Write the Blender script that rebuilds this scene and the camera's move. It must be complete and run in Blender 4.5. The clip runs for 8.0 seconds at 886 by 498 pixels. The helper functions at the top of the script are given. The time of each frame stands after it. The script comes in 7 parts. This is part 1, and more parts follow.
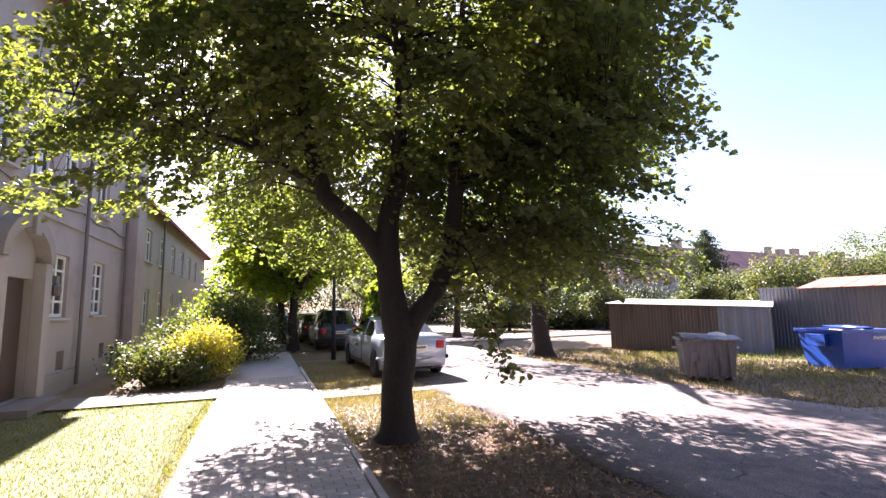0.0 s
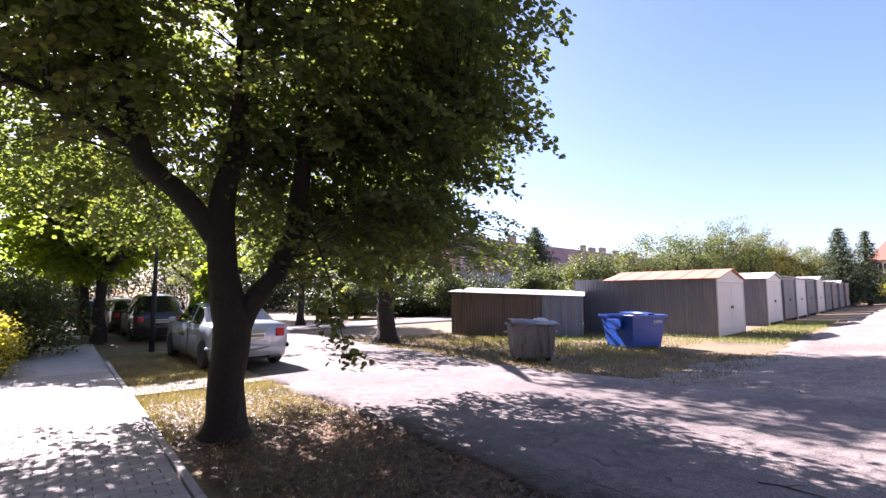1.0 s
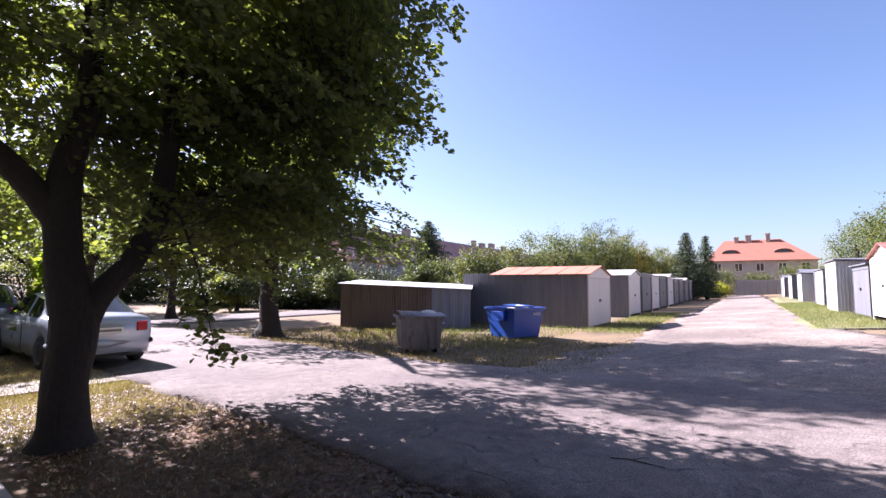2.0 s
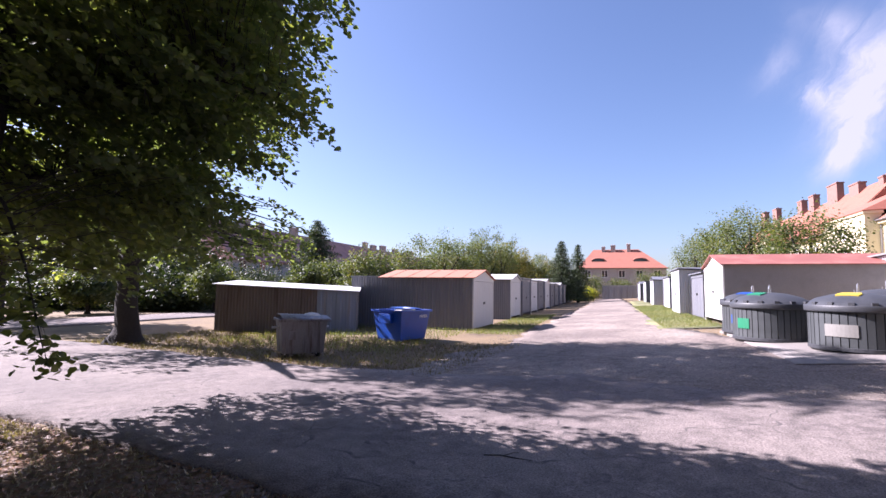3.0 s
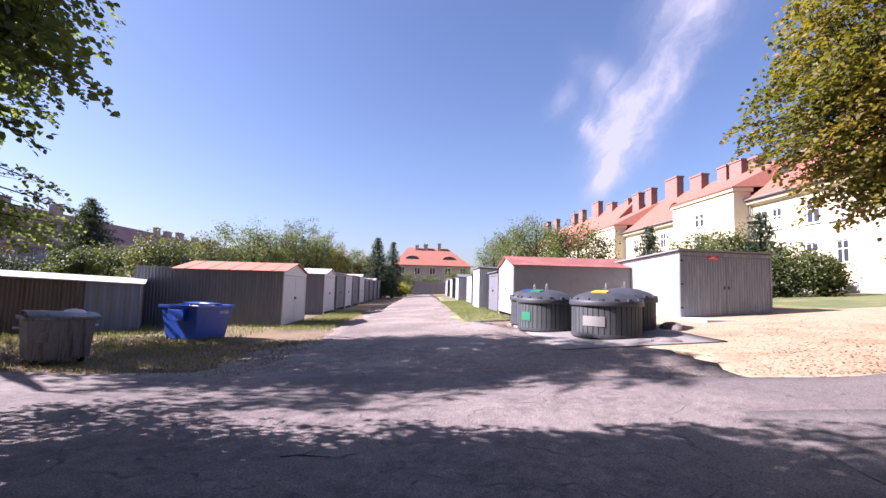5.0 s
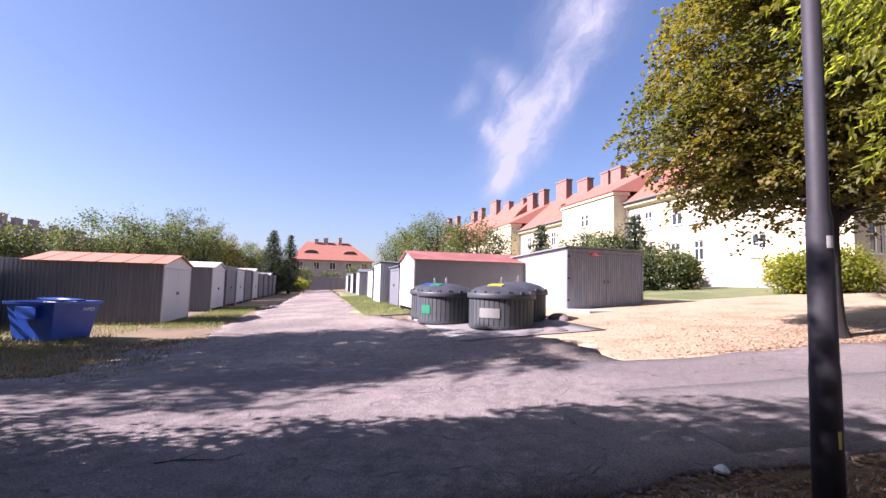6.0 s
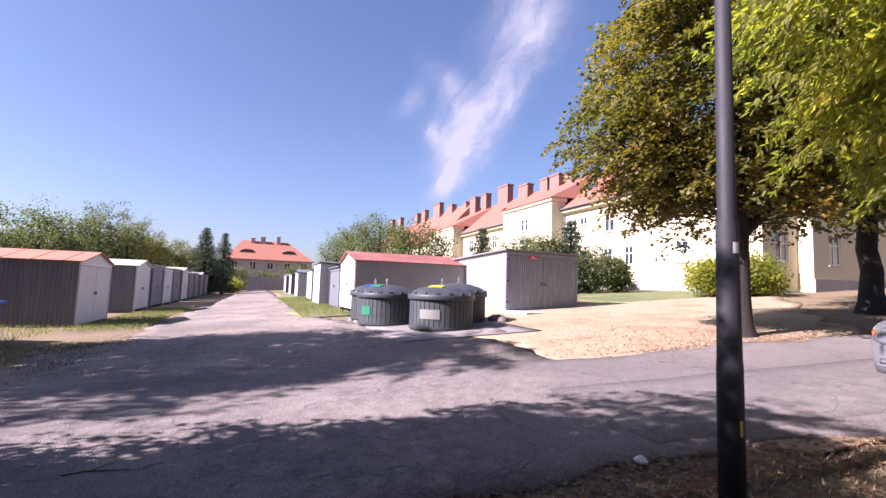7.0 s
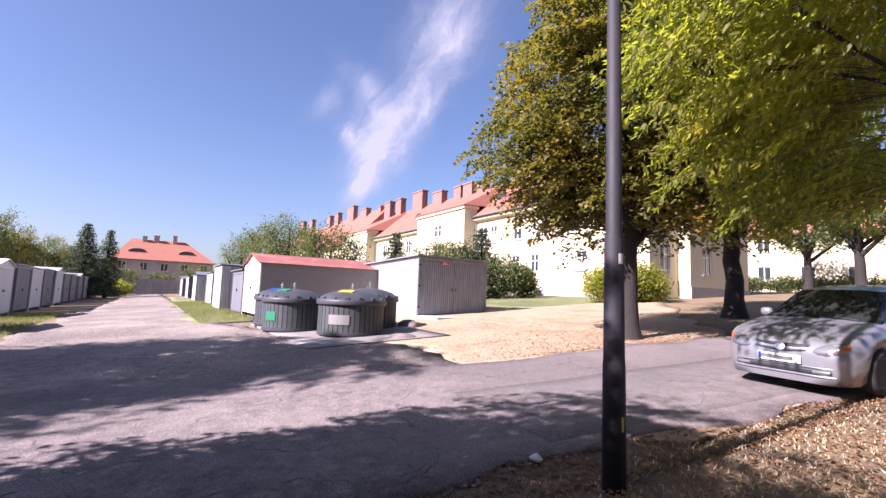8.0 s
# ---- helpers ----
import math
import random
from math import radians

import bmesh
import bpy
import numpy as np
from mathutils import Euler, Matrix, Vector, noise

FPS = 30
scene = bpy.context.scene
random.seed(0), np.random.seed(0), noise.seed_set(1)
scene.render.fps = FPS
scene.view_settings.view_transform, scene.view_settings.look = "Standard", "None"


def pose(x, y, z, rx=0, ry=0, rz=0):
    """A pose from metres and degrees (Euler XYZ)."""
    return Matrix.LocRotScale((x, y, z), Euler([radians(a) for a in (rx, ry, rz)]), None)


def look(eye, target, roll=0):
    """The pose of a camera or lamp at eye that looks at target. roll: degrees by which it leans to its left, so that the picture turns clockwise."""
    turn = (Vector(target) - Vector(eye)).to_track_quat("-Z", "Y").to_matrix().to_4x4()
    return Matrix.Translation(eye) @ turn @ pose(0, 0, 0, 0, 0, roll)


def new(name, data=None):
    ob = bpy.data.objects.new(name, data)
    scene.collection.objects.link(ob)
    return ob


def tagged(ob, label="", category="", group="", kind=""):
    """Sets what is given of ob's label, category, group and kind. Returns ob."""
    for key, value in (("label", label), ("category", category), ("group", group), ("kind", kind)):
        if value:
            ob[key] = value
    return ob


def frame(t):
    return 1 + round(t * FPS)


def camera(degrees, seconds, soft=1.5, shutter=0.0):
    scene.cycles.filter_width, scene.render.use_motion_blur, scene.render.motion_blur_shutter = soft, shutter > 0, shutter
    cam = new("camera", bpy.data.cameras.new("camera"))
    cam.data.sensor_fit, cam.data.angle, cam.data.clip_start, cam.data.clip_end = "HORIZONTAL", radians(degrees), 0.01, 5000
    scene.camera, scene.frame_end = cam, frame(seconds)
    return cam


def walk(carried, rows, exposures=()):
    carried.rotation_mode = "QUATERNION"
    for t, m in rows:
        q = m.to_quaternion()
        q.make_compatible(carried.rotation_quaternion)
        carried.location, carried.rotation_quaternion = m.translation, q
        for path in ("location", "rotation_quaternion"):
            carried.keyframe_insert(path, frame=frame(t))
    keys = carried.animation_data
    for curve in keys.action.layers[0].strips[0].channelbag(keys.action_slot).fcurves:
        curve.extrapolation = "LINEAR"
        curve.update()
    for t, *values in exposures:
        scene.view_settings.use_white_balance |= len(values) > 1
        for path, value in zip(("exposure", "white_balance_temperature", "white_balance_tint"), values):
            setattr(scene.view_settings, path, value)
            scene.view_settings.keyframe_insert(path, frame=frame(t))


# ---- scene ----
cam = camera(86.0, 8.0)
PATH = [
    (0, (0.207, -0.292, 1.644), (0.139, 1.692, 1.888), -1.0),
    (0.5, (0.256, -0.283, 1.634), (0.519, 1.687, 1.857), -0.9),
    (1, (0.248, -0.2, 1.612), (0.799, 1.714, 1.799), -0.4),
    (1.5, (0.285, -0.172, 1.605), (1.05, 1.669, 1.767), -0.1),
    (3, (0.449, -0.178, 1.599), (1.779, 1.307, 1.769), 0.8),
    (3.5, (0.379, -0.204, 1.607), (1.864, 1.125, 1.781), 0.9),
    (4, (0.419, -0.226, 1.606), (2.003, 0.982, 1.781), 1.0),
    (4.5, (0.463, -0.256, 1.595), (2.134, 0.829, 1.766), 1.3),
    (5, (0.513, -0.234, 1.599), (2.299, 0.65, 1.764), 1.5),
    (6.5, (0.552, -0.269, 1.53), (2.511, 0.1, 1.69), 1.5),
    (7, (0.541, -0.296, 1.534), (2.516, -0.031, 1.705), 1.8),
    (7.5, (0.529, -0.335, 1.543), (2.518, -0.244, 1.726), 1.9),
    (8, (0.531, -0.351, 1.546), (2.518, -0.445, 1.749), 2.1),
]
EXPOSURES = [(0.0, 2.8, 6300, 30), (0.8, 2.52, 6100, 31), (1.5, 2.24, 5950, 30), (3.0, 1.88, 5800, 31), (8.0, 1.75, 5900, 34)]
walk(cam, [(t, look(eye, target, roll)) for t, eye, target, roll in PATH], EXPOSURES)

# ---- light ----
SUN_AZ, SUN_EL = -28.0, 38.0
sun_dir = Vector((math.sin(radians(SUN_AZ)) * math.cos(radians(SUN_EL)), math.cos(radians(SUN_AZ)) * math.cos(radians(SUN_EL)), math.sin(radians(SUN_EL))))
sun_data = bpy.data.lights.new("sun", "SUN")
sun_data.energy, sun_data.angle, sun_data.color = 5.0, radians(0.5), (1.0, 0.94, 0.85)
sun = new("sun", sun_data)
sun.rotation_euler = sun_dir.to_track_quat("Z", "Y").to_euler()

world = bpy.data.worlds.new("sky")
scene.world = world
world.use_nodes = True
wt = world.node_tree
wt.nodes.clear()
w_out = wt.nodes.new("ShaderNodeOutputWorld")
w_bg = wt.nodes.new("ShaderNodeBackground")
w_sky = wt.nodes.new("ShaderNodeTexSky")
w_sky.sky_type, w_sky.sun_disc = "NISHITA", False
w_sky.sun_elevation, w_sky.sun_rotation = radians(SUN_EL), radians(SUN_AZ)
w_sky.air_density, w_sky.dust_density, w_sky.ozone_density = 1.05, 1.2, 2.6
w_bg.inputs["Strength"].default_value = 0.05


# a torn streak of high cloud over the cream terrace
def sky_math(kind, a, b=None, c=None):
    n = wt.nodes.new("ShaderNodeMath")
    n.operation = kind
    for i, value in enumerate((a, b, c)):
        if isinstance(value, (int, float)):
            n.inputs[i].default_value = value
        elif value is not None:
            wt.links.new(value, n.inputs[i])
    return n.outputs[0]


def sky_dot(axis, offset):
    n = wt.nodes.new("ShaderNodeVectorMath")
    n.operation = "DOT_PRODUCT"
    wt.links.new(w_co.outputs["Generated"], n.inputs[0])
    n.inputs[1].default_value = axis
    return sky_math("ADD", n.outputs["Value"], offset)


def sky_noise(x, y, scale, detail):
    v = wt.nodes.new("ShaderNodeCombineXYZ")
    wt.links.new(x, v.inputs[0])
    wt.links.new(y, v.inputs[1])
    n = wt.nodes.new("ShaderNodeTexNoise")
    n.inputs["Scale"].default_value, n.inputs["Detail"].default_value, n.inputs["Roughness"].default_value = scale, detail, 0.62
    n.inputs["Distortion"].default_value = 0.35
    wt.links.new(v.outputs[0], n.inputs["Vector"])
    return n.outputs["Fac"]


def sky_bell(x, centre, width):
    d = sky_math("DIVIDE", sky_math("SUBTRACT", x, centre), width)
    return sky_math("EXPONENT", sky_math("MULTIPLY", sky_math("MULTIPLY", d, d), -1.0))


w_co = wt.nodes.new("ShaderNodeTexCoord")
along = sky_dot((0.0414, -0.5896, 0.807), -0.2663)
across = sky_dot((0.0565, -0.805, -0.591), 0.195)
bend = sky_noise(sky_math("MULTIPLY", along, 6.0), sky_math("MULTIPLY", across, 6.0), 2.0, 4)
across = sky_math("MULTIPLY_ADD", sky_math("SUBTRACT", bend, 0.5), 0.065, across)
ahead = sky_math("GREATER_THAN", sky_dot((1, 0, 0), 0.0), 0.0)
fibre = sky_noise(sky_math("MULTIPLY", along, 4.5), sky_math("MULTIPLY", across, 14.0), 1.7, 10)
body = 0.0
for at, wide, over, tall, strength in ((-0.05, 0.07, 0.0, 0.042, 1.1), (-0.125, 0.035, 0.018, 0.022, 0.8), (0.07, 0.05, 0.008, 0.03, 0.85), (0.19, 0.09, -0.025, 0.055, 0.62), (-0.06, 0.02, -0.06, 0.026, 0.75), (0.03, 0.022, -0.09, 0.045, 0.33), (-0.045, 0.035, -0.135, 0.02, 0.26), (-0.01, 0.05, -0.05, 0.04, 0.35)):
    puff = sky_math("MULTIPLY", sky_bell(along, at, wide), sky_bell(across, over, tall))
    body = sky_math("MULTIPLY_ADD", puff, strength, body)
thick = sky_math("MULTIPLY", body, sky_math("MULTIPLY_ADD", fibre, 3.6, -0.85))
thick = sky_math("MULTIPLY", sky_math("MINIMUM", sky_math("MAXIMUM", thick, 0.0), 0.9), ahead)
w_mix = wt.nodes.new("ShaderNodeMix")
w_mix.data_type = "RGBA"
wt.links.new(thick, w_mix.inputs["Factor"])
wt.links.new(w_sky.outputs[0], w_mix.inputs[6])
w_mix.inputs[7].default_value = (5.0, 5.0, 5.3, 1)
wt.links.new(w_mix.outputs[2], w_bg.inputs["Color"])
wt.links.new(w_bg.outputs[0], w_out.inputs["Surface"])

# ---- plan: u along the garage lane, v to its left; p along the street, q to its right ----
LANE, STREET = 29.0, 22.6
DU = Vector((math.cos(radians(LANE)), math.sin(radians(LANE))))
DV = Vector((-DU.y, DU.x))
DQ = Vector((math.cos(radians(STREET)), math.sin(radians(STREET))))
DP = Vector((-DQ.y, DQ.x))


def gz(x, y):
    """Height of the ground: level by the street, rising towards the cream terrace."""
    u, v = x * DU.x + y * DU.y, x * DV.x + y * DV.y
    s = -0.0673 * v + 0.0244 * 20 * math.tanh(u / 20) - 0.165
    if s > 2.2:
        s = 2.2 + 1.2 * math.tanh((s - 2.2) / 1.2)
    return 0.07 * math.log1p(math.exp(s / 0.07)) if s < 1.5 else s


def uv(u, v):
    a = DU * u + DV * v
    return a.x, a.y


def pq(p, q):
    a = DP * p + DQ * q
    return a.x, a.y


class Geo:
    """Vertices and faces of one mesh."""

    def __init__(self):
        self.v, self.f, self.weld = [], [], False

    def add(self, verts, faces):
        n = len(self.v)
        self.v.extend(tuple(a) for a in verts)
        self.f.extend(tuple(i + n for i in f) for f in faces)
        return self

    def box(self, x0, x1, y0, y1, z0, z1, m=None):
        vs = [(x, y, z) for z in (z0, z1) for x, y in ((x0, y0), (x1, y0), (x1, y1), (x0, y1))]
        if m is not None:
            vs = [m @ Vector(a) for a in vs]
        return self.add(vs, [(3, 2, 1, 0), (4, 5, 6, 7), (0, 1, 5, 4), (1, 2, 6, 5), (2, 3, 7, 6), (3, 0, 4, 7)])

    def prism(self, outline, lo, hi, axis="y"):
        """An outline of (a, b) drawn out along an axis: y takes (x, z), x takes (y, z), z takes (x, y)."""
        def at(a, b, c):
            return {"y": (a, c, b), "x": (c, a, b), "z": (a, b, c)}[axis]
        n = len(outline)
        vs = [at(a, b, lo) for a, b in outline] + [at(a, b, hi) for a, b in outline]
        fs = [tuple(range(n))[::-1], tuple(range(n, 2 * n))] + [(i, (i + 1) % n, n + (i + 1) % n, n + i) for i in range(n)]
        return self.add(vs, fs)

    def tube(self, pts, radii, seg=8, caps=True):
        pts = [Vector(a) for a in pts]
        side = Vector((1, 0, 0))
        n, vs, fs = len(pts), [], []
        for i, c in enumerate(pts):
            way = (pts[min(i + 1, n - 1)] - pts[max(i - 1, 0)]).normalized()
            a = way.cross(side)
            if a.length < 0.1:
                a = way.cross(Vector((0, 1, 0)))
            a.normalize()
            b = way.cross(a)
            for k in range(seg):
                w = 2 * math.pi * k / seg
                vs.append(c + (a * math.cos(w) + b * math.sin(w)) * radii[i])
        for i in range(n - 1):
            for k in range(seg):
                l = (k + 1) % seg
                fs.append((i * seg + k, i * seg + l, (i + 1) * seg + l, (i + 1) * seg + k))
        if caps:
            fs += [tuple(range(seg))[::-1], tuple(range((n - 1) * seg, n * seg))]
        return self.add(vs, fs)

    def lathe(self, rings, seg=24, cx=0.0, cy=0.0):
        """Rings of (radius, z) turned round the upright axis."""
        vs, fs = [], []
        for r, z in rings:
            vs += [(cx + r * math.cos(2 * math.pi * k / seg), cy + r * math.sin(2 * math.pi * k / seg), z) for k in range(seg)]
        for i in range(len(rings) - 1):
            for k in range(seg):
                l = (k + 1) % seg
                fs.append((i * seg + k, i * seg + l, (i + 1) * seg + l, (i + 1) * seg + k))
        fs += [tuple(range(seg))[::-1], tuple(range((len(rings) - 1) * seg, len(rings) * seg))]
        return self.add(vs, fs)

    def ribbed(self, x0, x1, z0, z1, y, pitch=0.14, depth=0.025, top=None, axis="x"):
        """Upright corrugated sheet along x (or y) at y; top gives the upper edge at a place along it."""
        k = max(2, int((x1 - x0) / pitch))
        xs = []
        for i in range(k):
            a = x0 + (x1 - x0) * i / k
            w = (x1 - x0) / k
            xs += [(a, 0), (a + 0.35 * w, 0), (a + 0.5 * w, depth), (a + 0.85 * w, depth)]
        xs.append((x1, 0))
        vs = []
        for a, o in xs:
            zt = top(a) if top else z1
            vs += [(a, y + o, z0), (a, y + o, zt)] if axis == "x" else [(y + o, a, z0), (y + o, a, zt)]
        return self.add(vs, [(2 * i, 2 * i + 2, 2 * i + 3, 2 * i + 1) for i in range(len(xs) - 1)])

    def mesh(self, name, smooth=False):
        me = bpy.data.meshes.new(name)
        me.from_pydata(self.v, [], self.f)
        if self.weld:
            bm = bmesh.new()
            bm.from_mesh(me)
            bmesh.ops.remove_doubles(bm, verts=bm.verts, dist=0.0005)
            bm.to_mesh(me)
            bm.free()
        if smooth:
            me.polygons.foreach_set("use_smooth", [True] * len(me.polygons))
        me.update()
        return me


def part(name, geo, material, parent=None, label="", smooth=False, bevel=0.0, solid=0.0, kind=""):
    ob = new(name, geo.mesh(name, smooth))
    if kind:
        ob["kind"] = kind
    ob.data.materials.append(material)
    if parent is not None:
        ob.parent = parent
    if label:
        ob["label"] = label
    if solid:
        s = ob.modifiers.new("thickness", "SOLIDIFY")
        s.thickness, s.offset = solid, -1
    if bevel:
        b = ob.modifiers.new("edges", "BEVEL")
        b.width, b.segments, b.limit_method, b.angle_limit = bevel, 2, "ANGLE", radians(35)
    return ob


def thing(name, m, label, category, group="", kind=""):
    ob = new(name)
    ob.empty_display_size = 0.2
    ob.matrix_world = m
    return tagged(ob, label, category, group, kind)


def on_ground(x, y, rz=0.0, lift=0.0):
    return pose(x, y, gz(x, y) + lift, 0, 0, rz)


# ---- materials ----
def ramp_color(nt, fac, stops):
    r = nt.nodes.new("ShaderNodeValToRGB")
    r.color_ramp.elements[0].position, r.color_ramp.elements[0].color = stops[0][0], (*stops[0][1], 1)
    r.color_ramp.elements[1].position, r.color_ramp.elements[1].color = stops[-1][0], (*stops[-1][1], 1)
    for pos, col in stops[1:-1]:
        e = r.color_ramp.elements.new(pos)
        e.color = (*col, 1)
    nt.links.new(fac, r.inputs["Fac"])
    return r.outputs["Color"]


def shade(c, k):
    return tuple(min(1.0, a * k) for a in c)


def noise_fac(nt, coords, scale, detail=5.0, rough=0.6):
    n = nt.nodes.new("ShaderNodeTexNoise")
    n.inputs["Scale"].default_value, n.inputs["Detail"].default_value, n.inputs["Roughness"].default_value = scale, detail, rough
    nt.links.new(coords, n.inputs["Vector"])
    return n.outputs["Fac"]


def mixed(nt, fac, a, b, kind="MIX"):
    m = nt.nodes.new("ShaderNodeMix")
    m.data_type, m.blend_type = "RGBA", kind
    for value, sock in ((fac, m.inputs["Factor"]), (a, m.inputs["A"]), (b, m.inputs["B"])):
        if isinstance(value, (int, float)):
            sock.default_value = value
        elif isinstance(value, tuple):
            sock.default_value = (*value, 1)
        else:
            nt.links.new(value, sock)
    return [o for o in m.outputs if o.type == "RGBA"][0]


def surface(name, base, rough=0.8, metal=0.0, grain=60.0, wear=1.5, spread=0.25, stain=None, stain_at=0.6, bump=0.2, random_tint=0.0, streak=False, coat=0.0):
    """A material with fine grain and large uneven wear or stains; streak draws the wear out downwards."""
    mat = bpy.data.materials.new(name)
    mat.use_nodes = True
    nt = mat.node_tree
    bs = nt.nodes["Principled BSDF"]
    tc = nt.nodes.new("ShaderNodeTexCoord")
    co = tc.outputs["Object"]
    big_co = co
    if streak:
        mp = nt.nodes.new("ShaderNodeMapping")
        mp.inputs["Scale"].default_value = (4.0, 4.0, 0.35)
        nt.links.new(co, mp.inputs["Vector"])
        big_co = mp.outputs["Vector"]
    fine = noise_fac(nt, co, grain, 4)
    big = noise_fac(nt, big_co, wear, 6, 0.65)
    col = ramp_color(nt, fine, [(0.3, shade(base, 1 - spread)), (0.7, shade(base, 1 + spread))])
    dark = ramp_color(nt, big, [(0.35, shade(base, 1 - spread)), (0.65, shade(base, 1 + 0.6 * spread))])
    col = mixed(nt, 0.5, col, dark)
    if stain:
        f = ramp_color(nt, big, [(stain_at - 0.08, (0, 0, 0)), (stain_at + 0.1, (1, 1, 1))])
        col = mixed(nt, f, col, stain)
    if random_tint:
        info = nt.nodes.new("ShaderNodeObjectInfo")
        tint = ramp_color(nt, info.outputs["Random"], [(0.0, (1 - random_tint,) * 3), (1.0, (1 + random_tint, 1 + random_tint, 1 + random_tint))])
        col = mixed(nt, 1.0, col, tint, "MULTIPLY")
    nt.links.new(col, bs.inputs["Base Color"])
    rr = nt.nodes.new("ShaderNodeMapRange")
    rr.inputs["To Min"].default_value, rr.inputs["To Max"].default_value = max(0.04, rough - 0.12), min(1.0, rough + 0.12)
    nt.links.new(big, rr.inputs["Value"])
    nt.links.new(rr.outputs[0], bs.inputs["Roughness"])
    bs.inputs["Metallic"].default_value = metal
    bs.inputs["Coat Weight"].default_value = coat
    if bump:
        b = nt.nodes.new("ShaderNodeBump")
        b.inputs["Strength"].default_value, b.inputs["Distance"].default_value = bump, 0.01
        nt.links.new(fine, b.inputs["Height"])
        nt.links.new(b.outputs["Normal"], bs.inputs["Normal"])
    return mat


def leaf_material(name, stops, glow=0.45):
    """Leaves of several tints, which let light through."""
    mat = bpy.data.materials.new(name)
    mat.use_nodes = True
    nt = mat.node_tree
    out, bs = nt.nodes["Material Output"], nt.nodes["Principled BSDF"]
    geo = nt.nodes.new("ShaderNodeNewGeometry")
    tc = nt.nodes.new("ShaderNodeTexCoord")
    big = noise_fac(nt, tc.outputs["Object"], 0.5, 3)
    add = nt.nodes.new("ShaderNodeMath")
    add.operation = "MULTIPLY_ADD"
    nt.links.new(geo.outputs["Random Per Island"], add.inputs[0])
    add.inputs[1].default_value = 0.5
    off = nt.nodes.new("ShaderNodeMath")
    off.operation = "MULTIPLY_ADD"
    off.inputs[1].default_value, off.inputs[2].default_value = 1.6, -0.55
    nt.links.new(big, off.inputs[0])
    nt.links.new(off.outputs[0], add.inputs[2])
    col = ramp_color(nt, add.outputs[0], stops)
    nt.links.new(col, bs.inputs["Base Color"])
    bs.inputs["Roughness"].default_value = 0.6
    bs.inputs["Specular IOR Level"].default_value = 0.45
    tr = nt.nodes.new("ShaderNodeBsdfTranslucent")
    warm = mixed(nt, 1.0, col, (2.1, 2.3, 0.7), "MULTIPLY")
    nt.links.new(warm, tr.inputs["Color"])
    mx = nt.nodes.new("ShaderNodeMixShader")
    mx.inputs["Fac"].default_value = glow
    nt.links.new(bs.outputs[0], mx.inputs[1])
    nt.links.new(tr.outputs[0], mx.inputs[2])
    nt.links.new(mx.outputs[0], out.inputs["Surface"])
    return mat


def glass_material(name, tint=(0.03, 0.035, 0.04), rough=0.06):
    mat = bpy.data.materials.new(name)
    mat.use_nodes = True
    bs = mat.node_tree.nodes["Principled BSDF"]
    bs.inputs["Base Color"].default_value = (*tint, 1)
    bs.inputs["Roughness"].default_value = rough
    bs.inputs["Specular IOR Level"].default_value = 0.6
    return mat


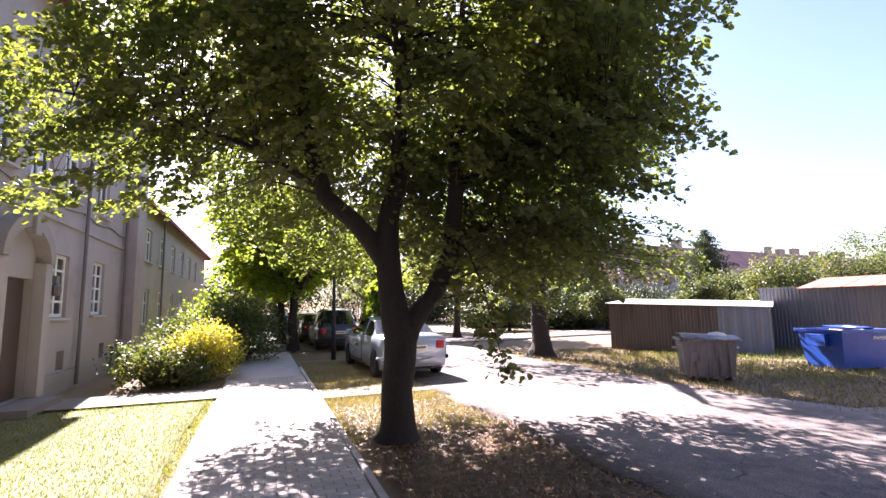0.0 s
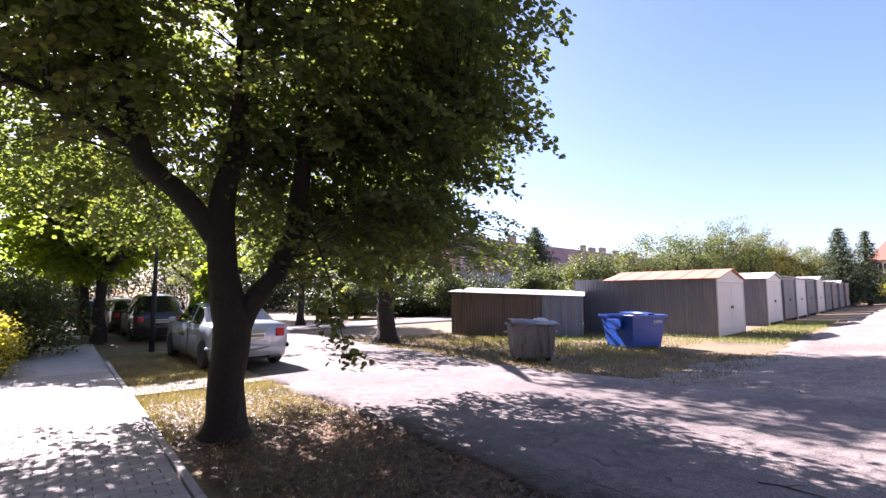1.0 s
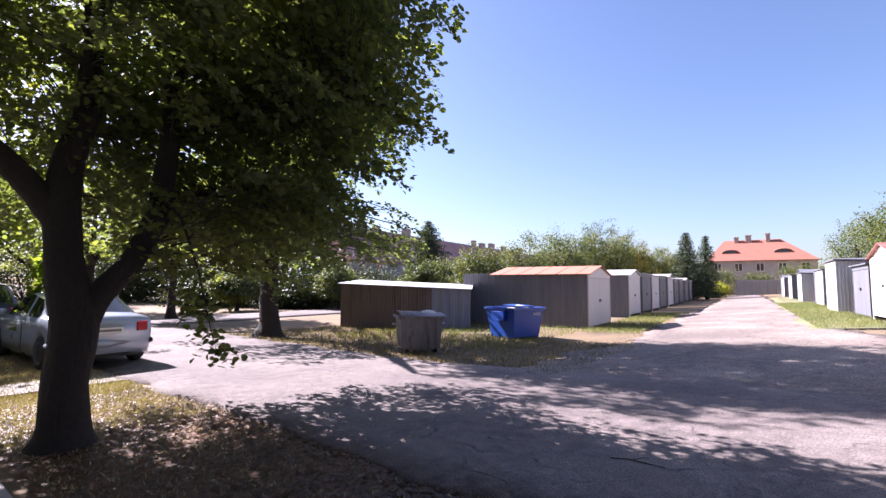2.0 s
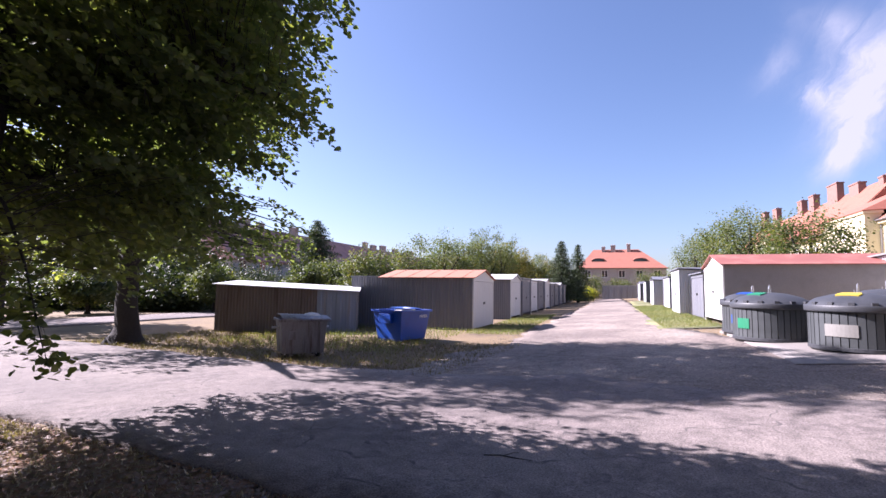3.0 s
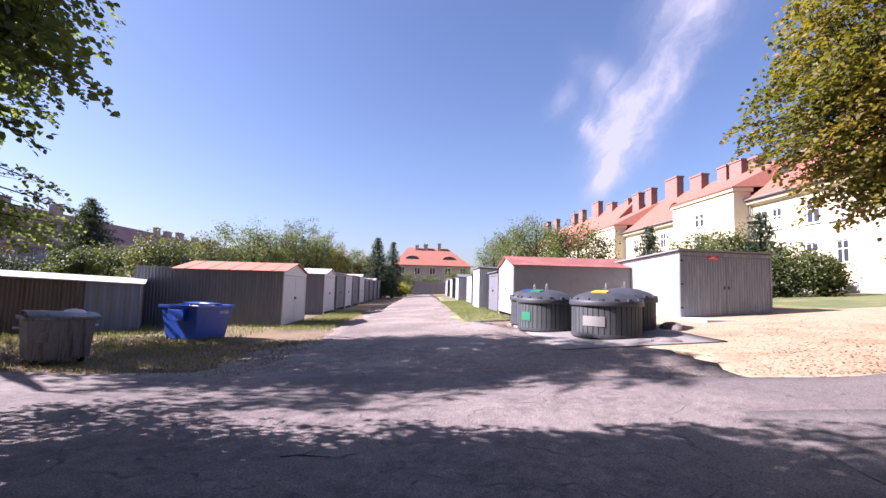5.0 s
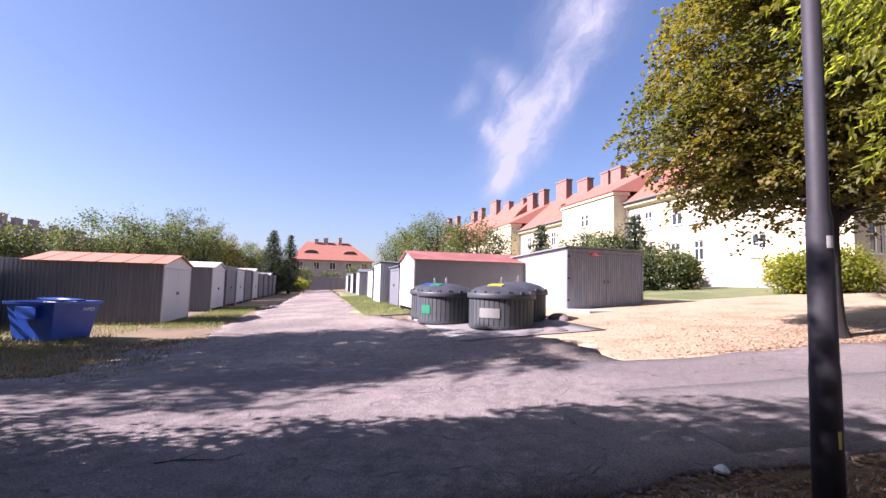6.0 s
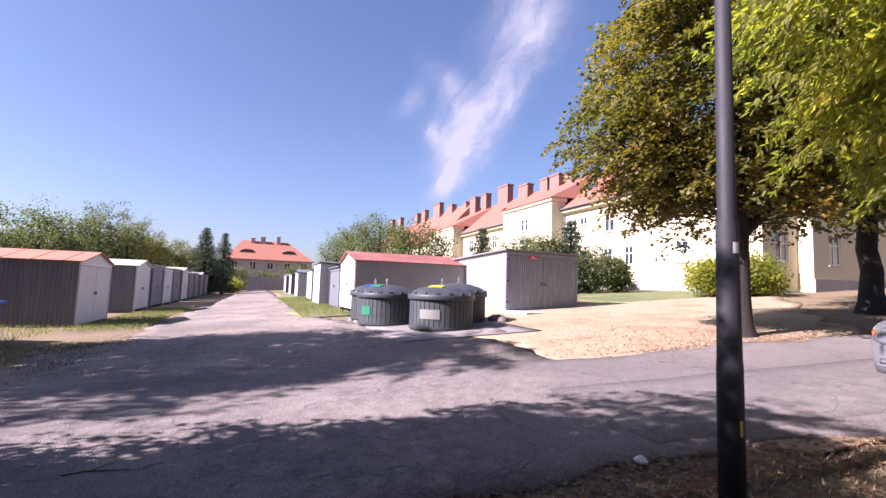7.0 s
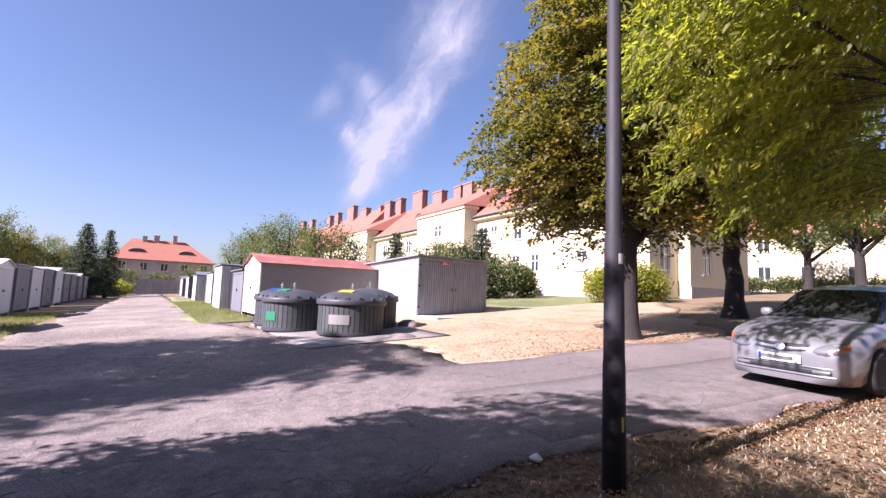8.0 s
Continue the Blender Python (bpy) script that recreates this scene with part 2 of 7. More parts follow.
def paving(name, base, pale, dark, crack, stones=60.0, bump=0.5, crack_width=0.012):
    """Old asphalt or trodden gravel: stones, dusty and dark patches, and a wandering net of cracks."""
    mat = bpy.data.materials.new(name)
    mat.use_nodes = True
    nt = mat.node_tree
    bs = nt.nodes["Principled BSDF"]
    co = nt.nodes.new("ShaderNodeTexCoord").outputs["Object"]
    stone = noise_fac(nt, co, stones, 2, 0.7)
    mid = noise_fac(nt, co, 5.0, 6, 0.7)
    big = noise_fac(nt, co, 0.55, 5, 0.6)
    huge = noise_fac(nt, co, 0.16, 3, 0.5)
    col = ramp_color(nt, mid, [(0.3, shade(base, 0.5)), (0.5, base), (0.7, shade(base, 1.6))])
    col = mixed(nt, ramp_color(nt, big, [(0.42, (0, 0, 0)), (0.68, (0.8, 0.8, 0.8))]), col, pale)
    col = mixed(nt, ramp_color(nt, huge, [(0.48, (0, 0, 0)), (0.66, (0.7, 0.7, 0.7))]), col, dark)
    col = mixed(nt, 0.75, col, ramp_color(nt, stone, [(0.3, (0.3, 0.3, 0.3)), (0.7, (1.7, 1.7, 1.7))]), "MULTIPLY")
    warp = nt.nodes.new("ShaderNodeTexNoise")
    warp.inputs["Scale"].default_value = 1.3
    nt.links.new(co, warp.inputs["Vector"])
    add = nt.nodes.new("ShaderNodeVectorMath")
    add.operation = "ADD"
    nt.links.new(co, add.inputs[0])
    nt.links.new(warp.outputs["Color"], add.inputs[1])
    vor = nt.nodes.new("ShaderNodeTexVoronoi")
    vor.feature = "DISTANCE_TO_EDGE"
    vor.inputs["Scale"].default_value = 0.55
    nt.links.new(add.outputs[0], vor.inputs["Vector"])
    line = ramp_color(nt, vor.outputs["Distance"], [(crack_width * 0.4, (1, 1, 1)), (crack_width, (0, 0, 0))])
    gate = ramp_color(nt, mid, [(0.45, (0, 0, 0)), (0.6, (0.8, 0.8, 0.8))])
    col = mixed(nt, mixed(nt, 1.0, line, gate, "MULTIPLY"), col, crack)
    nt.links.new(col, bs.inputs["Base Color"])
    bs.inputs["Roughness"].default_value = 0.92
    b = nt.nodes.new("ShaderNodeBump")
    b.inputs["Strength"].default_value, b.inputs["Distance"].default_value = bump, 0.02
    nt.links.new(stone, b.inputs["Height"])
    b2 = nt.nodes.new("ShaderNodeBump")
    b2.inputs["Strength"].default_value, b2.inputs["Distance"].default_value = bump, 0.05
    nt.links.new(mid, b2.inputs["Height"])
    nt.links.new(b.outputs["Normal"], b2.inputs["Normal"])
    nt.links.new(b2.outputs["Normal"], bs.inputs["Normal"])
    return mat


ASPHALT = paving("asphalt", (0.145, 0.119, 0.11), (0.225, 0.187, 0.166), (0.115, 0.096, 0.092), (0.045, 0.04, 0.04))
ASPHALT_PATCH = paving("asphalt_patch", (0.158, 0.132, 0.122), (0.20, 0.17, 0.153), (0.115, 0.1, 0.096), (0.045, 0.04, 0.04), 80, 0.4, 0.006)
GRAVEL = paving("gravel_dirt", (0.175, 0.14, 0.118), (0.30, 0.25, 0.205), (0.13, 0.104, 0.09), (0.10, 0.08, 0.065), 26, 0.9, 0.004)
DRY_GRASS = surface("dry_grass", (0.20, 0.14, 0.072), 0.95, grain=35, wear=0.55, spread=0.45, stain=(0.11, 0.078, 0.048), stain_at=0.56, bump=1.0)
GREEN_GRASS = surface("green_grass", (0.115, 0.125, 0.048), 0.95, grain=50, wear=0.7, spread=0.35, stain=(0.26, 0.215, 0.11), stain_at=0.55, bump=1.0)
SAND = surface("sandy_ground", (0.36, 0.265, 0.165), 0.95, grain=30, wear=0.6, spread=0.3, stain=(0.25, 0.165, 0.095), stain_at=0.54, bump=0.7)
TURF = surface("mown_turf", (0.105, 0.125, 0.04), 0.95, grain=40, wear=0.5, spread=0.4, stain=(0.19, 0.16, 0.075), stain_at=0.58, bump=1.0)
PAVER = surface("concrete_paver", (0.43, 0.39, 0.37), 0.9, grain=70, wear=3, spread=0.18, bump=0.4, random_tint=0.12)
PALE_CONCRETE = surface("pale_concrete", (0.5, 0.48, 0.45), 0.9, grain=80, wear=1.2, spread=0.12, stain=(0.36, 0.33, 0.3), stain_at=0.62, bump=0.3)
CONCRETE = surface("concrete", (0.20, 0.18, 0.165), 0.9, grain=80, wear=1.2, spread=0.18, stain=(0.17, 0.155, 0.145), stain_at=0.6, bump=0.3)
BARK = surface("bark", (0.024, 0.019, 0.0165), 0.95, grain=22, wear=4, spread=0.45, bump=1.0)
bark_nodes = BARK.node_tree
furrow = bark_nodes.nodes.new("ShaderNodeMapping")
furrow.inputs["Scale"].default_value = (1.0, 1.0, 0.16)
bark_nodes.links.new([n for n in bark_nodes.nodes if n.type == "TEX_COORD"][0].outputs["Object"], furrow.inputs["Vector"])
ridges = noise_fac(bark_nodes, furrow.outputs["Vector"], 30.0, 5, 0.7)
bark_bump = [n for n in bark_nodes.nodes if n.type == "BUMP"][0]
bark_bump.inputs["Distance"].default_value = 0.03
bark_nodes.links.new(ridges, bark_bump.inputs["Height"])
TWIG = surface("twig_bark", (0.04, 0.032, 0.025), 0.9, grain=40, wear=6, spread=0.3, bump=0.3)

# ---- ground ----
def graded(lo, hi, fine_lo, fine_hi, step, grow=1.35):
    xs = [fine_lo + step * i for i in range(int((fine_hi - fine_lo) / step) + 1)]
    a, s = xs[-1], step
    while a < hi:
        s *= grow
        a += s
        xs.append(a)
    a, s = xs[0], step
    while a > lo:
        s *= grow
        a -= s
        xs.insert(0, a)
    return xs


def rough_z(x, y):
    near = max(0.0, 1 - math.hypot(x, y) / 40)
    return gz(x, y) + 0.02 * near * noise.noise((x * 0.8, y * 0.8, 0.0))


gx = graded(-1500, 1500, -14, 40, 0.5)
gy = graded(-1500, 1500, -28, 32, 0.5)
geo = Geo()
geo.add([(x, y, rough_z(x, y) - 0.03) for y in gy for x in gx], [(j * len(gx) + i, j * len(gx) + i + 1, (j + 1) * len(gx) + i + 1, (j + 1) * len(gx) + i) for j in range(len(gy) - 1) for i in range(len(gx) - 1)])
tagged(part("ground", geo, DRY_GRASS, smooth=True), "dry trampled grass and bare earth", "ground", kind="structure")


def sheet(name, material, place, a0, a1, b0, b1, label, category, step=0.4, lift=0.0, edge0=None, edge1=None, skirt=0.06, wander=0.1):
    """A strip laid on the ground in plan a, b; its b edges follow edge0(a), edge1(a) and wander a little."""
    na = max(2, int((a1 - a0) / step) + 1)
    nb = max(2, int(abs(b1 - b0) / step) + 1)
    vs = []
    for i in range(na):
        a = a0 + (a1 - a0) * i / (na - 1)
        lo = edge0(a) if edge0 else b0
        hi = edge1(a) if edge1 else b1
        lo += wander * noise.noise((a * 0.9, lo, 3.1)) + 0.4 * wander * noise.noise((a * 4.1, lo, 7.7))
        hi += wander * noise.noise((a * 0.9, hi, 5.3)) + 0.4 * wander * noise.noise((a * 4.1, hi, 9.7))
        for j in range(-1, nb + 1):
            b = lo + (hi - lo) * min(max(j, 0), nb - 1) / (nb - 1)
            x, y = place(a, b)
            drop = skirt if j in (-1, nb) else 0.0
            vs.append((x, y, gz(x, y) + lift - drop))
    m = nb + 2
    fs = [(i * m + j, (i + 1) * m + j, (i + 1) * m + j + 1, i * m + j + 1) for i in range(na - 1) for j in range(m - 1)]
    return tagged(part(name, Geo().add(vs, fs), material, smooth=True), label, category, kind="structure")


def far_edge(p):
    """Far edge of the street: it widens into the mouth of the lane."""
    return 7.9 + 4.5 * max(0.0, 1 - abs(p - 1.2) / 6.0) ** 2 * 0.35


sheet("road", ASPHALT, pq, -70, 90, 3.4, 7.9, "worn pale asphalt street, dusty and patched", "road", 0.4, 0.03, lambda p: 3.35 + 0.45 * max(0, min(1, (3 - p) / 6)), far_edge, 0.1, 0.3)
sheet("road_patch", ASPHALT_PATCH, pq, -26, -3.5, 4.1, 6.2, "darker asphalt repair strip along the street", "road patch", 0.4, 0.036, None, lambda p: 6.25 + 0.02 * p, 0.02, 0.05)
sheet("lane", GRAVEL, uv, 6.0, 92, -3.0, 3.0, "dusty gravel lane between two rows of garages", "lane", 0.5, 0.012, lambda u: -5.6 + 3.2 * min(1, max(0, (u - 10) / 10)) ** 0.8, lambda u: 2.4 + 1.3 * max(0, 1 - (u - 6.5) / 9) - 0.9 * min(1, max(0, (u - 20) / 30)), 0.05, 0.5)
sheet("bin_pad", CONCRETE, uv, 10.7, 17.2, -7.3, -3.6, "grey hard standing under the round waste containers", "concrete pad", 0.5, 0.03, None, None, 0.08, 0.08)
sheet("sandy_yard", SAND, uv, 3.0, 17.5, -17.0, -7.5, "bare sandy ground with dry leaves beside the road", "bare ground", 0.5, 0.006, lambda u: -8.0 - 1.25 * (u - 3.0), lambda u: -5.2 - 0.1 * (u - 9), 0.03, 1.1)
sheet("terrace_lawn", TURF, uv, 17, 60, -36.0, -12.0, "mown green lawn in front of the cream terrace", "lawn", 0.8, 0.01, None, lambda u: -16.4 + 0.05 * u, 0.05, 0.4)
sheet("house_lawn", GREEN_GRASS, pq, -6, 9.6, -4.0, -0.85, "sunny half dry lawn beside the grey house", "lawn", 0.3, 0.01, None, None, 0.05, 0.1)
sheet("garage_verge", GREEN_GRASS, uv, 18.5, 60, -4.2, -2.2, "strip of yellowing grass before the garages", "grass verge", 0.5, 0.022, None, lambda u: -2.0 - 0.02 * (u - 20), 0.05, 0.5)
sheet("porch_path", CONCRETE, pq, 9.8, 11.0, -4.0, -0.7, "pale concrete path leading to the house door", "path", 0.3, 0.025, None, None, 0.06, 0.05)
sheet("cross_path", CONCRETE, pq, 8.9, 9.9, 1.0, 3.4, "short concrete path across the grass verge", "path", 0.3, 0.02, None, None, 0.06, 0.05)
sheet("pavement", PAVER, pq, -20, 90, -0.70, 1.05, "sun bleached pavement of concrete blocks", "pavement", 0.5, 0.012, None, None, 0.08, 0.02)
sheet("side_road", ASPHALT, uv, -8, 40, 17.5, 22, "pale side road behind the tin sheds", "road", 0.8, 0.014, lambda u: 19.5, lambda u: 23.5, 0.05, 0.2)

# ---- trees ----
LINDEN = leaf_material("linden_leaf", [(0.0, (0.06, 0.075, 0.044)), (0.5, (0.096, 0.113, 0.057)), (0.82, (0.14, 0.148, 0.058)), (1.0, (0.19, 0.175, 0.062))], 0.52)
ASH_LEAF = leaf_material("ash_leaf", [(0.0, (0.11, 0.125, 0.03)), (0.5, (0.19, 0.19, 0.042)), (0.85, (0.28, 0.24, 0.05)), (1.0, (0.4, 0.29, 0.06))], 0.64)
OLIVE_LEAF = leaf_material("turning_leaf", [(0.0, (0.05, 0.06, 0.017)), (0.45, (0.10, 0.095, 0.024)), (0.8, (0.19, 0.14, 0.03)), (1.0, (0.28, 0.165, 0.03))], 0.4)
BRIGHT_LEAF = leaf_material("bright_leaf", [(0.0, (0.07, 0.11, 0.02)), (0.5, (0.13, 0.17, 0.028)), (0.85, (0.23, 0.22, 0.035)), (1.0, (0.36, 0.27, 0.04))], 0.66)
FAR_LEAF = leaf_material("orchard_leaf", [(0.0, (0.038, 0.056, 0.022)), (0.5, (0.078, 0.096, 0.034)), (0.85, (0.14, 0.135, 0.046)), (1.0, (0.23, 0.165, 0.055))], 0.3)
HEDGE_LEAF = leaf_material("hedge_leaf", [(0.0, (0.018, 0.03, 0.012)), (0.5, (0.035, 0.05, 0.018)), (0.85, (0.06, 0.07, 0.025)), (1.0, (0.10, 0.09, 0.03))], 0.15)
NEEDLE = leaf_material("needle", [(0.0, (0.025, 0.042, 0.024)), (0.5, (0.045, 0.065, 0.034)), (1.0, (0.08, 0.10, 0.045))], 0.15)
GOLD = leaf_material("golden_flower", [(0.0, (0.14, 0.17, 0.04)), (0.45, (0.36, 0.31, 0.05)), (1.0, (0.58, 0.46, 0.07))], 0.35)
BROWN_LEAF = leaf_material("fallen_leaf", [(0.0, (0.066, 0.035, 0.02)), (0.5, (0.132, 0.066, 0.034)), (0.8, (0.22, 0.108, 0.048)), (1.0, (0.32, 0.18, 0.08))], 0.1)


def leaf_arrays(centres, size, rng, long=1.0, droop=0.3, lobes=True, flat=False, facing=None):
    """Folded leaves at the centres: six corners and four triangles each."""
    n = len(centres)
    shape = np.array([(0, 0, 0), (0.42, 0.28, 0.07), (0.34, 0.72, 0.05), (0, 1.05, -0.06), (-0.34, 0.72, 0.05), (-0.42, 0.28, 0.07)]) if lobes else np.array([(0, 0, 0), (0.2, 0.3, 0.03), (0.16, 0.75, 0.0), (0, 1.1, -0.1), (-0.16, 0.75, 0.0), (-0.2, 0.3, 0.03)])
    shape = shape * np.array([1, long, 1])
    yaw = rng.uniform(0, 2 * np.pi, n) if facing is None else facing - np.pi / 2 + rng.normal(0, 0.8, n)
    pitch = rng.normal(0, 0.12, n) if flat else rng.normal(-droop, 0.55 if facing is None else 0.4, n)
    roll = rng.normal(0, 0.15 if flat else 0.6, n)
    s = size * rng.uniform(0.65, 1.25, n)
    cy, sy, cp, sp, cr, sr = np.cos(yaw), np.sin(yaw), np.cos(pitch), np.sin(pitch), np.cos(roll), np.sin(roll)
    p = shape[None, :, :] * s[:, None, None]
    x, y, z = p[..., 0], p[..., 1], p[..., 2]
    x, z = x * cr[:, None] + z * sr[:, None], -x * sr[:, None] + z * cr[:, None]
    y, z = y * cp[:, None] - z * sp[:, None], y * sp[:, None] + z * cp[:, None]
    x, y = x * cy[:, None] - y * sy[:, None], x * sy[:, None] + y * cy[:, None]
    v = np.stack([x, y, z], -1) + centres[:, None, :]
    f = np.array([(0, 1, 2), (0, 2, 3), (0, 3, 4), (0, 4, 5)])[None] + 6 * np.arange(n)[:, None, None]
    return v.reshape(-1, 3), f.reshape(-1, 3)


def leaf_mesh(name, centres, size, seed, **kw):
    v, f = leaf_arrays(np.asarray(centres), size, np.random.default_rng(seed), **kw)
    me = bpy.data.meshes.new(name)
    me.vertices.add(len(v))
    me.vertices.foreach_set("co", v.ravel())
    me.loops.add(f.size)
    me.loops.foreach_set("vertex_index", f.ravel().astype(np.int32))
    me.polygons.add(len(f))
    me.polygons.foreach_set("loop_start", np.arange(0, f.size, 3, dtype=np.int32))
    me.update(calc_edges=True)
    me.validate()
    return me


def blob_points(blobs, n, rng, shell=0.55):
    """Points in a union of ellipsoids (x, y, z, rx, ry, rz), thicker towards the outside."""
    b = np.array(blobs, float)
    vol = b[:, 3] * b[:, 4] * b[:, 5]
    pick = rng.choice(len(b), n, p=vol / vol.sum())
    d = rng.normal(size=(n, 3))
    d /= np.linalg.norm(d, axis=1)[:, None]
    r = rng.uniform(shell ** 3, 1, n) ** (1 / 3)
    return b[pick, :3] + d * r[:, None] * b[pick, 3:]


def tree(name, x, y, label, limbs, blobs, clusters, per, leaf, size, seed, mat=LINDEN, spread=0.42, trunk_r=0.21, flare=1.5, long=1.0, lobes=True, droop=0.3, twigs=True, extra=(), group="", twig_r=1.0, sprays=True):
    """A tree: limbs are chains of (x, y, z, radius) from the foot, blobs the crown's masses, both from the foot of the trunk."""
    rng = np.random.default_rng(seed)
    root = thing(name, on_ground(x, y), label, "tree", group)
    g = Geo()
    nodes = []
    for li, chain in enumerate(limbs):
        pts, rad = [], []
        for (ax, ay, az, ar), (bx, by, bz, br) in zip(chain, chain[1:]):
            for k in range(5):
                w = k / 5
                pts.append((ax + (bx - ax) * w, ay + (by - ay) * w, az + (bz - az) * w))
                rad.append(ar + (br - ar) * w)
        pts.append(chain[-1][:3])
        rad.append(chain[-1][3])
        for i in range(1, len(pts)):
            k = 0.35 * rad[i]
            pts[i] = tuple(c + k * noise.noise((pts[i][0] * 2 + seed, pts[i][1] * 2 + 9 * a, pts[i][2] * 1.3 + li)) for a, c in enumerate(pts[i]))
        if li == 0:
            rad[0] *= flare
            rad[1] *= 1 + (flare - 1) * 0.25
            pts.insert(0, (pts[0][0], pts[0][1], -0.15))
            rad.insert(0, rad[0] * 1.15)
        g.tube(pts, rad, 14 if li == 0 else 10)
        nodes += [(p, r) for p, r in zip(pts, rad) if p[2] > 1.2]
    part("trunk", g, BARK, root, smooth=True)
    centres = np.concatenate([blob_points(blobs, clusters, rng)] + [np.array([e]) for e in extra])
    pos = np.array([p for p, r in nodes])
    if twigs:
        tw = Geo()
        for c in centres:
            d = pos - c
            d[:, 2] *= 1.0
            score = np.linalg.norm(d, axis=1) + 1.2 * np.maximum(0, d[:, 2])
            k = int(np.argmin(score))
            a, b = Vector(pos[k]), Vector(c)
            r0 = twig_r * min(nodes[k][1] * 0.5, 0.008 + 0.008 * (b - a).length)
            mid = a.lerp(b, 0.5) + Vector((0, 0, 0.12 * (b - a).length)) + Vector(rng.normal(0, 0.05, 3)) * (b - a).length
            tw.tube([a, a.lerp(mid, 0.55) + Vector((0, 0, 0.02)), mid, mid.lerp(b, 0.6), b], [r0, r0 * 0.8, r0 * 0.6, r0 * 0.4, 0.004], 5, False)
        part("branch", tw, TWIG, root, smooth=True, kind="stuff")
    # each cluster is a flat spray that runs outwards and hangs over at its tip
    n = len(centres)
    out = np.arctan2(centres[:, 1], centres[:, 0]) + rng.normal(0, 0.55, n)
    fall = rng.uniform(0.1, 0.75, n)
    reach = spread * rng.uniform(1.0, 2.1, n)
    along = rng.uniform(-0.75, 0.75, (n, per))
    side = np.clip(rng.normal(0, 1, (n, per)), -2, 2) * (0.62 - 0.5 * np.abs(along)) * spread * 0.95
    lift = rng.normal(0, 0.11, (n, per)) * spread - (along * fall[:, None] + 0.45 * np.maximum(0, along) ** 2) * reach[:, None]
    reachy = along * reach[:, None]
    if not sprays:
        reachy, side, lift = np.moveaxis(np.clip(rng.normal(0, 1, (n, per, 3)), -1.8, 1.8) * spread * np.array([0.6, 0.6, 0.42]), -1, 0)
    c, q = np.cos(out)[:, None], np.sin(out)[:, None]
    pts = centres[:, None, :] + np.stack([reachy * c - side * q, reachy * q + side * c, lift], -1)
    facing = np.repeat(out[:, None], per, 1)
    if extra:
        k = len(extra)
        knot = centres[-k:, None, :] + rng.normal(0, 1, (k, 26, 3)) * np.array([0.085, 0.085, 0.075])
        pts = np.concatenate([pts[:-k].reshape(-1, 3), knot.reshape(-1, 3)])
        facing = np.concatenate([facing[:-k].ravel(), rng.uniform(0, 6.28, k * 26)])
    pts, facing = pts.reshape(-1, 3), facing.ravel()
    keep = pts[:, 2] > 0.15
    me = leaf_mesh("crown", pts[keep], size, seed, long=long, lobes=lobes, droop=droop, facing=facing[keep])
    me.materials.append(mat)
    crown = new("crown", me)
    crown.parent = root
    return root


def sway(r, h, n, seed, base=1.6, lean=0.0, limb=1.0):
    """Limbs of a middling tree of height h and crown radius r."""
    rng = random.Random(seed)
    tr = 0.035 * h + 0.03
    chains = [[(0, 0, 0, tr), (0.05, 0.03, base, tr * 0.82), (0.1 + lean, 0.05, h * 0.5, tr * 0.55), (0.15 + lean, 0.1, h * 0.85, tr * 0.15)]]
    for i in range(n):
        a = 2 * math.pi * i / n + rng.uniform(-0.4, 0.4)
        z0 = base + (h * 0.45 - base) * rng.random()
        k = r * rng.uniform(0.55, 0.85)
        chains.append([(0.05, 0.03, z0, tr * 0.5 * limb), (math.cos(a) * k * 0.45, math.sin(a) * k * 0.45, z0 + h * 0.14, tr * 0.33 * limb), (math.cos(a) * k, math.sin(a) * k, z0 + h * rng.uniform(0.22, 0.42), tr * 0.1)])
    return chains


def round_blobs(r, z0, z1, n, seed, squash=1.0):
    rng = random.Random(seed)
    zc, hz = (z0 + z1) / 2, (z1 - z0) / 2
    out = [(0, 0, zc, r * 0.72, r * 0.72, hz * 0.85)]
    for i in range(n):
        a, w = 2 * math.pi * i / n + rng.uniform(-0.5, 0.5), rng.uniform(-0.75, 0.8)
        k = r * 0.62 * math.sqrt(max(0.15, 1 - w * w))
        out.append((math.cos(a) * k, math.sin(a) * k, zc + w * hz * 0.72, r * rng.uniform(0.28, 0.42), r * rng.uniform(0.28, 0.42), hz * rng.uniform(0.2, 0.33) * squash))
    return out


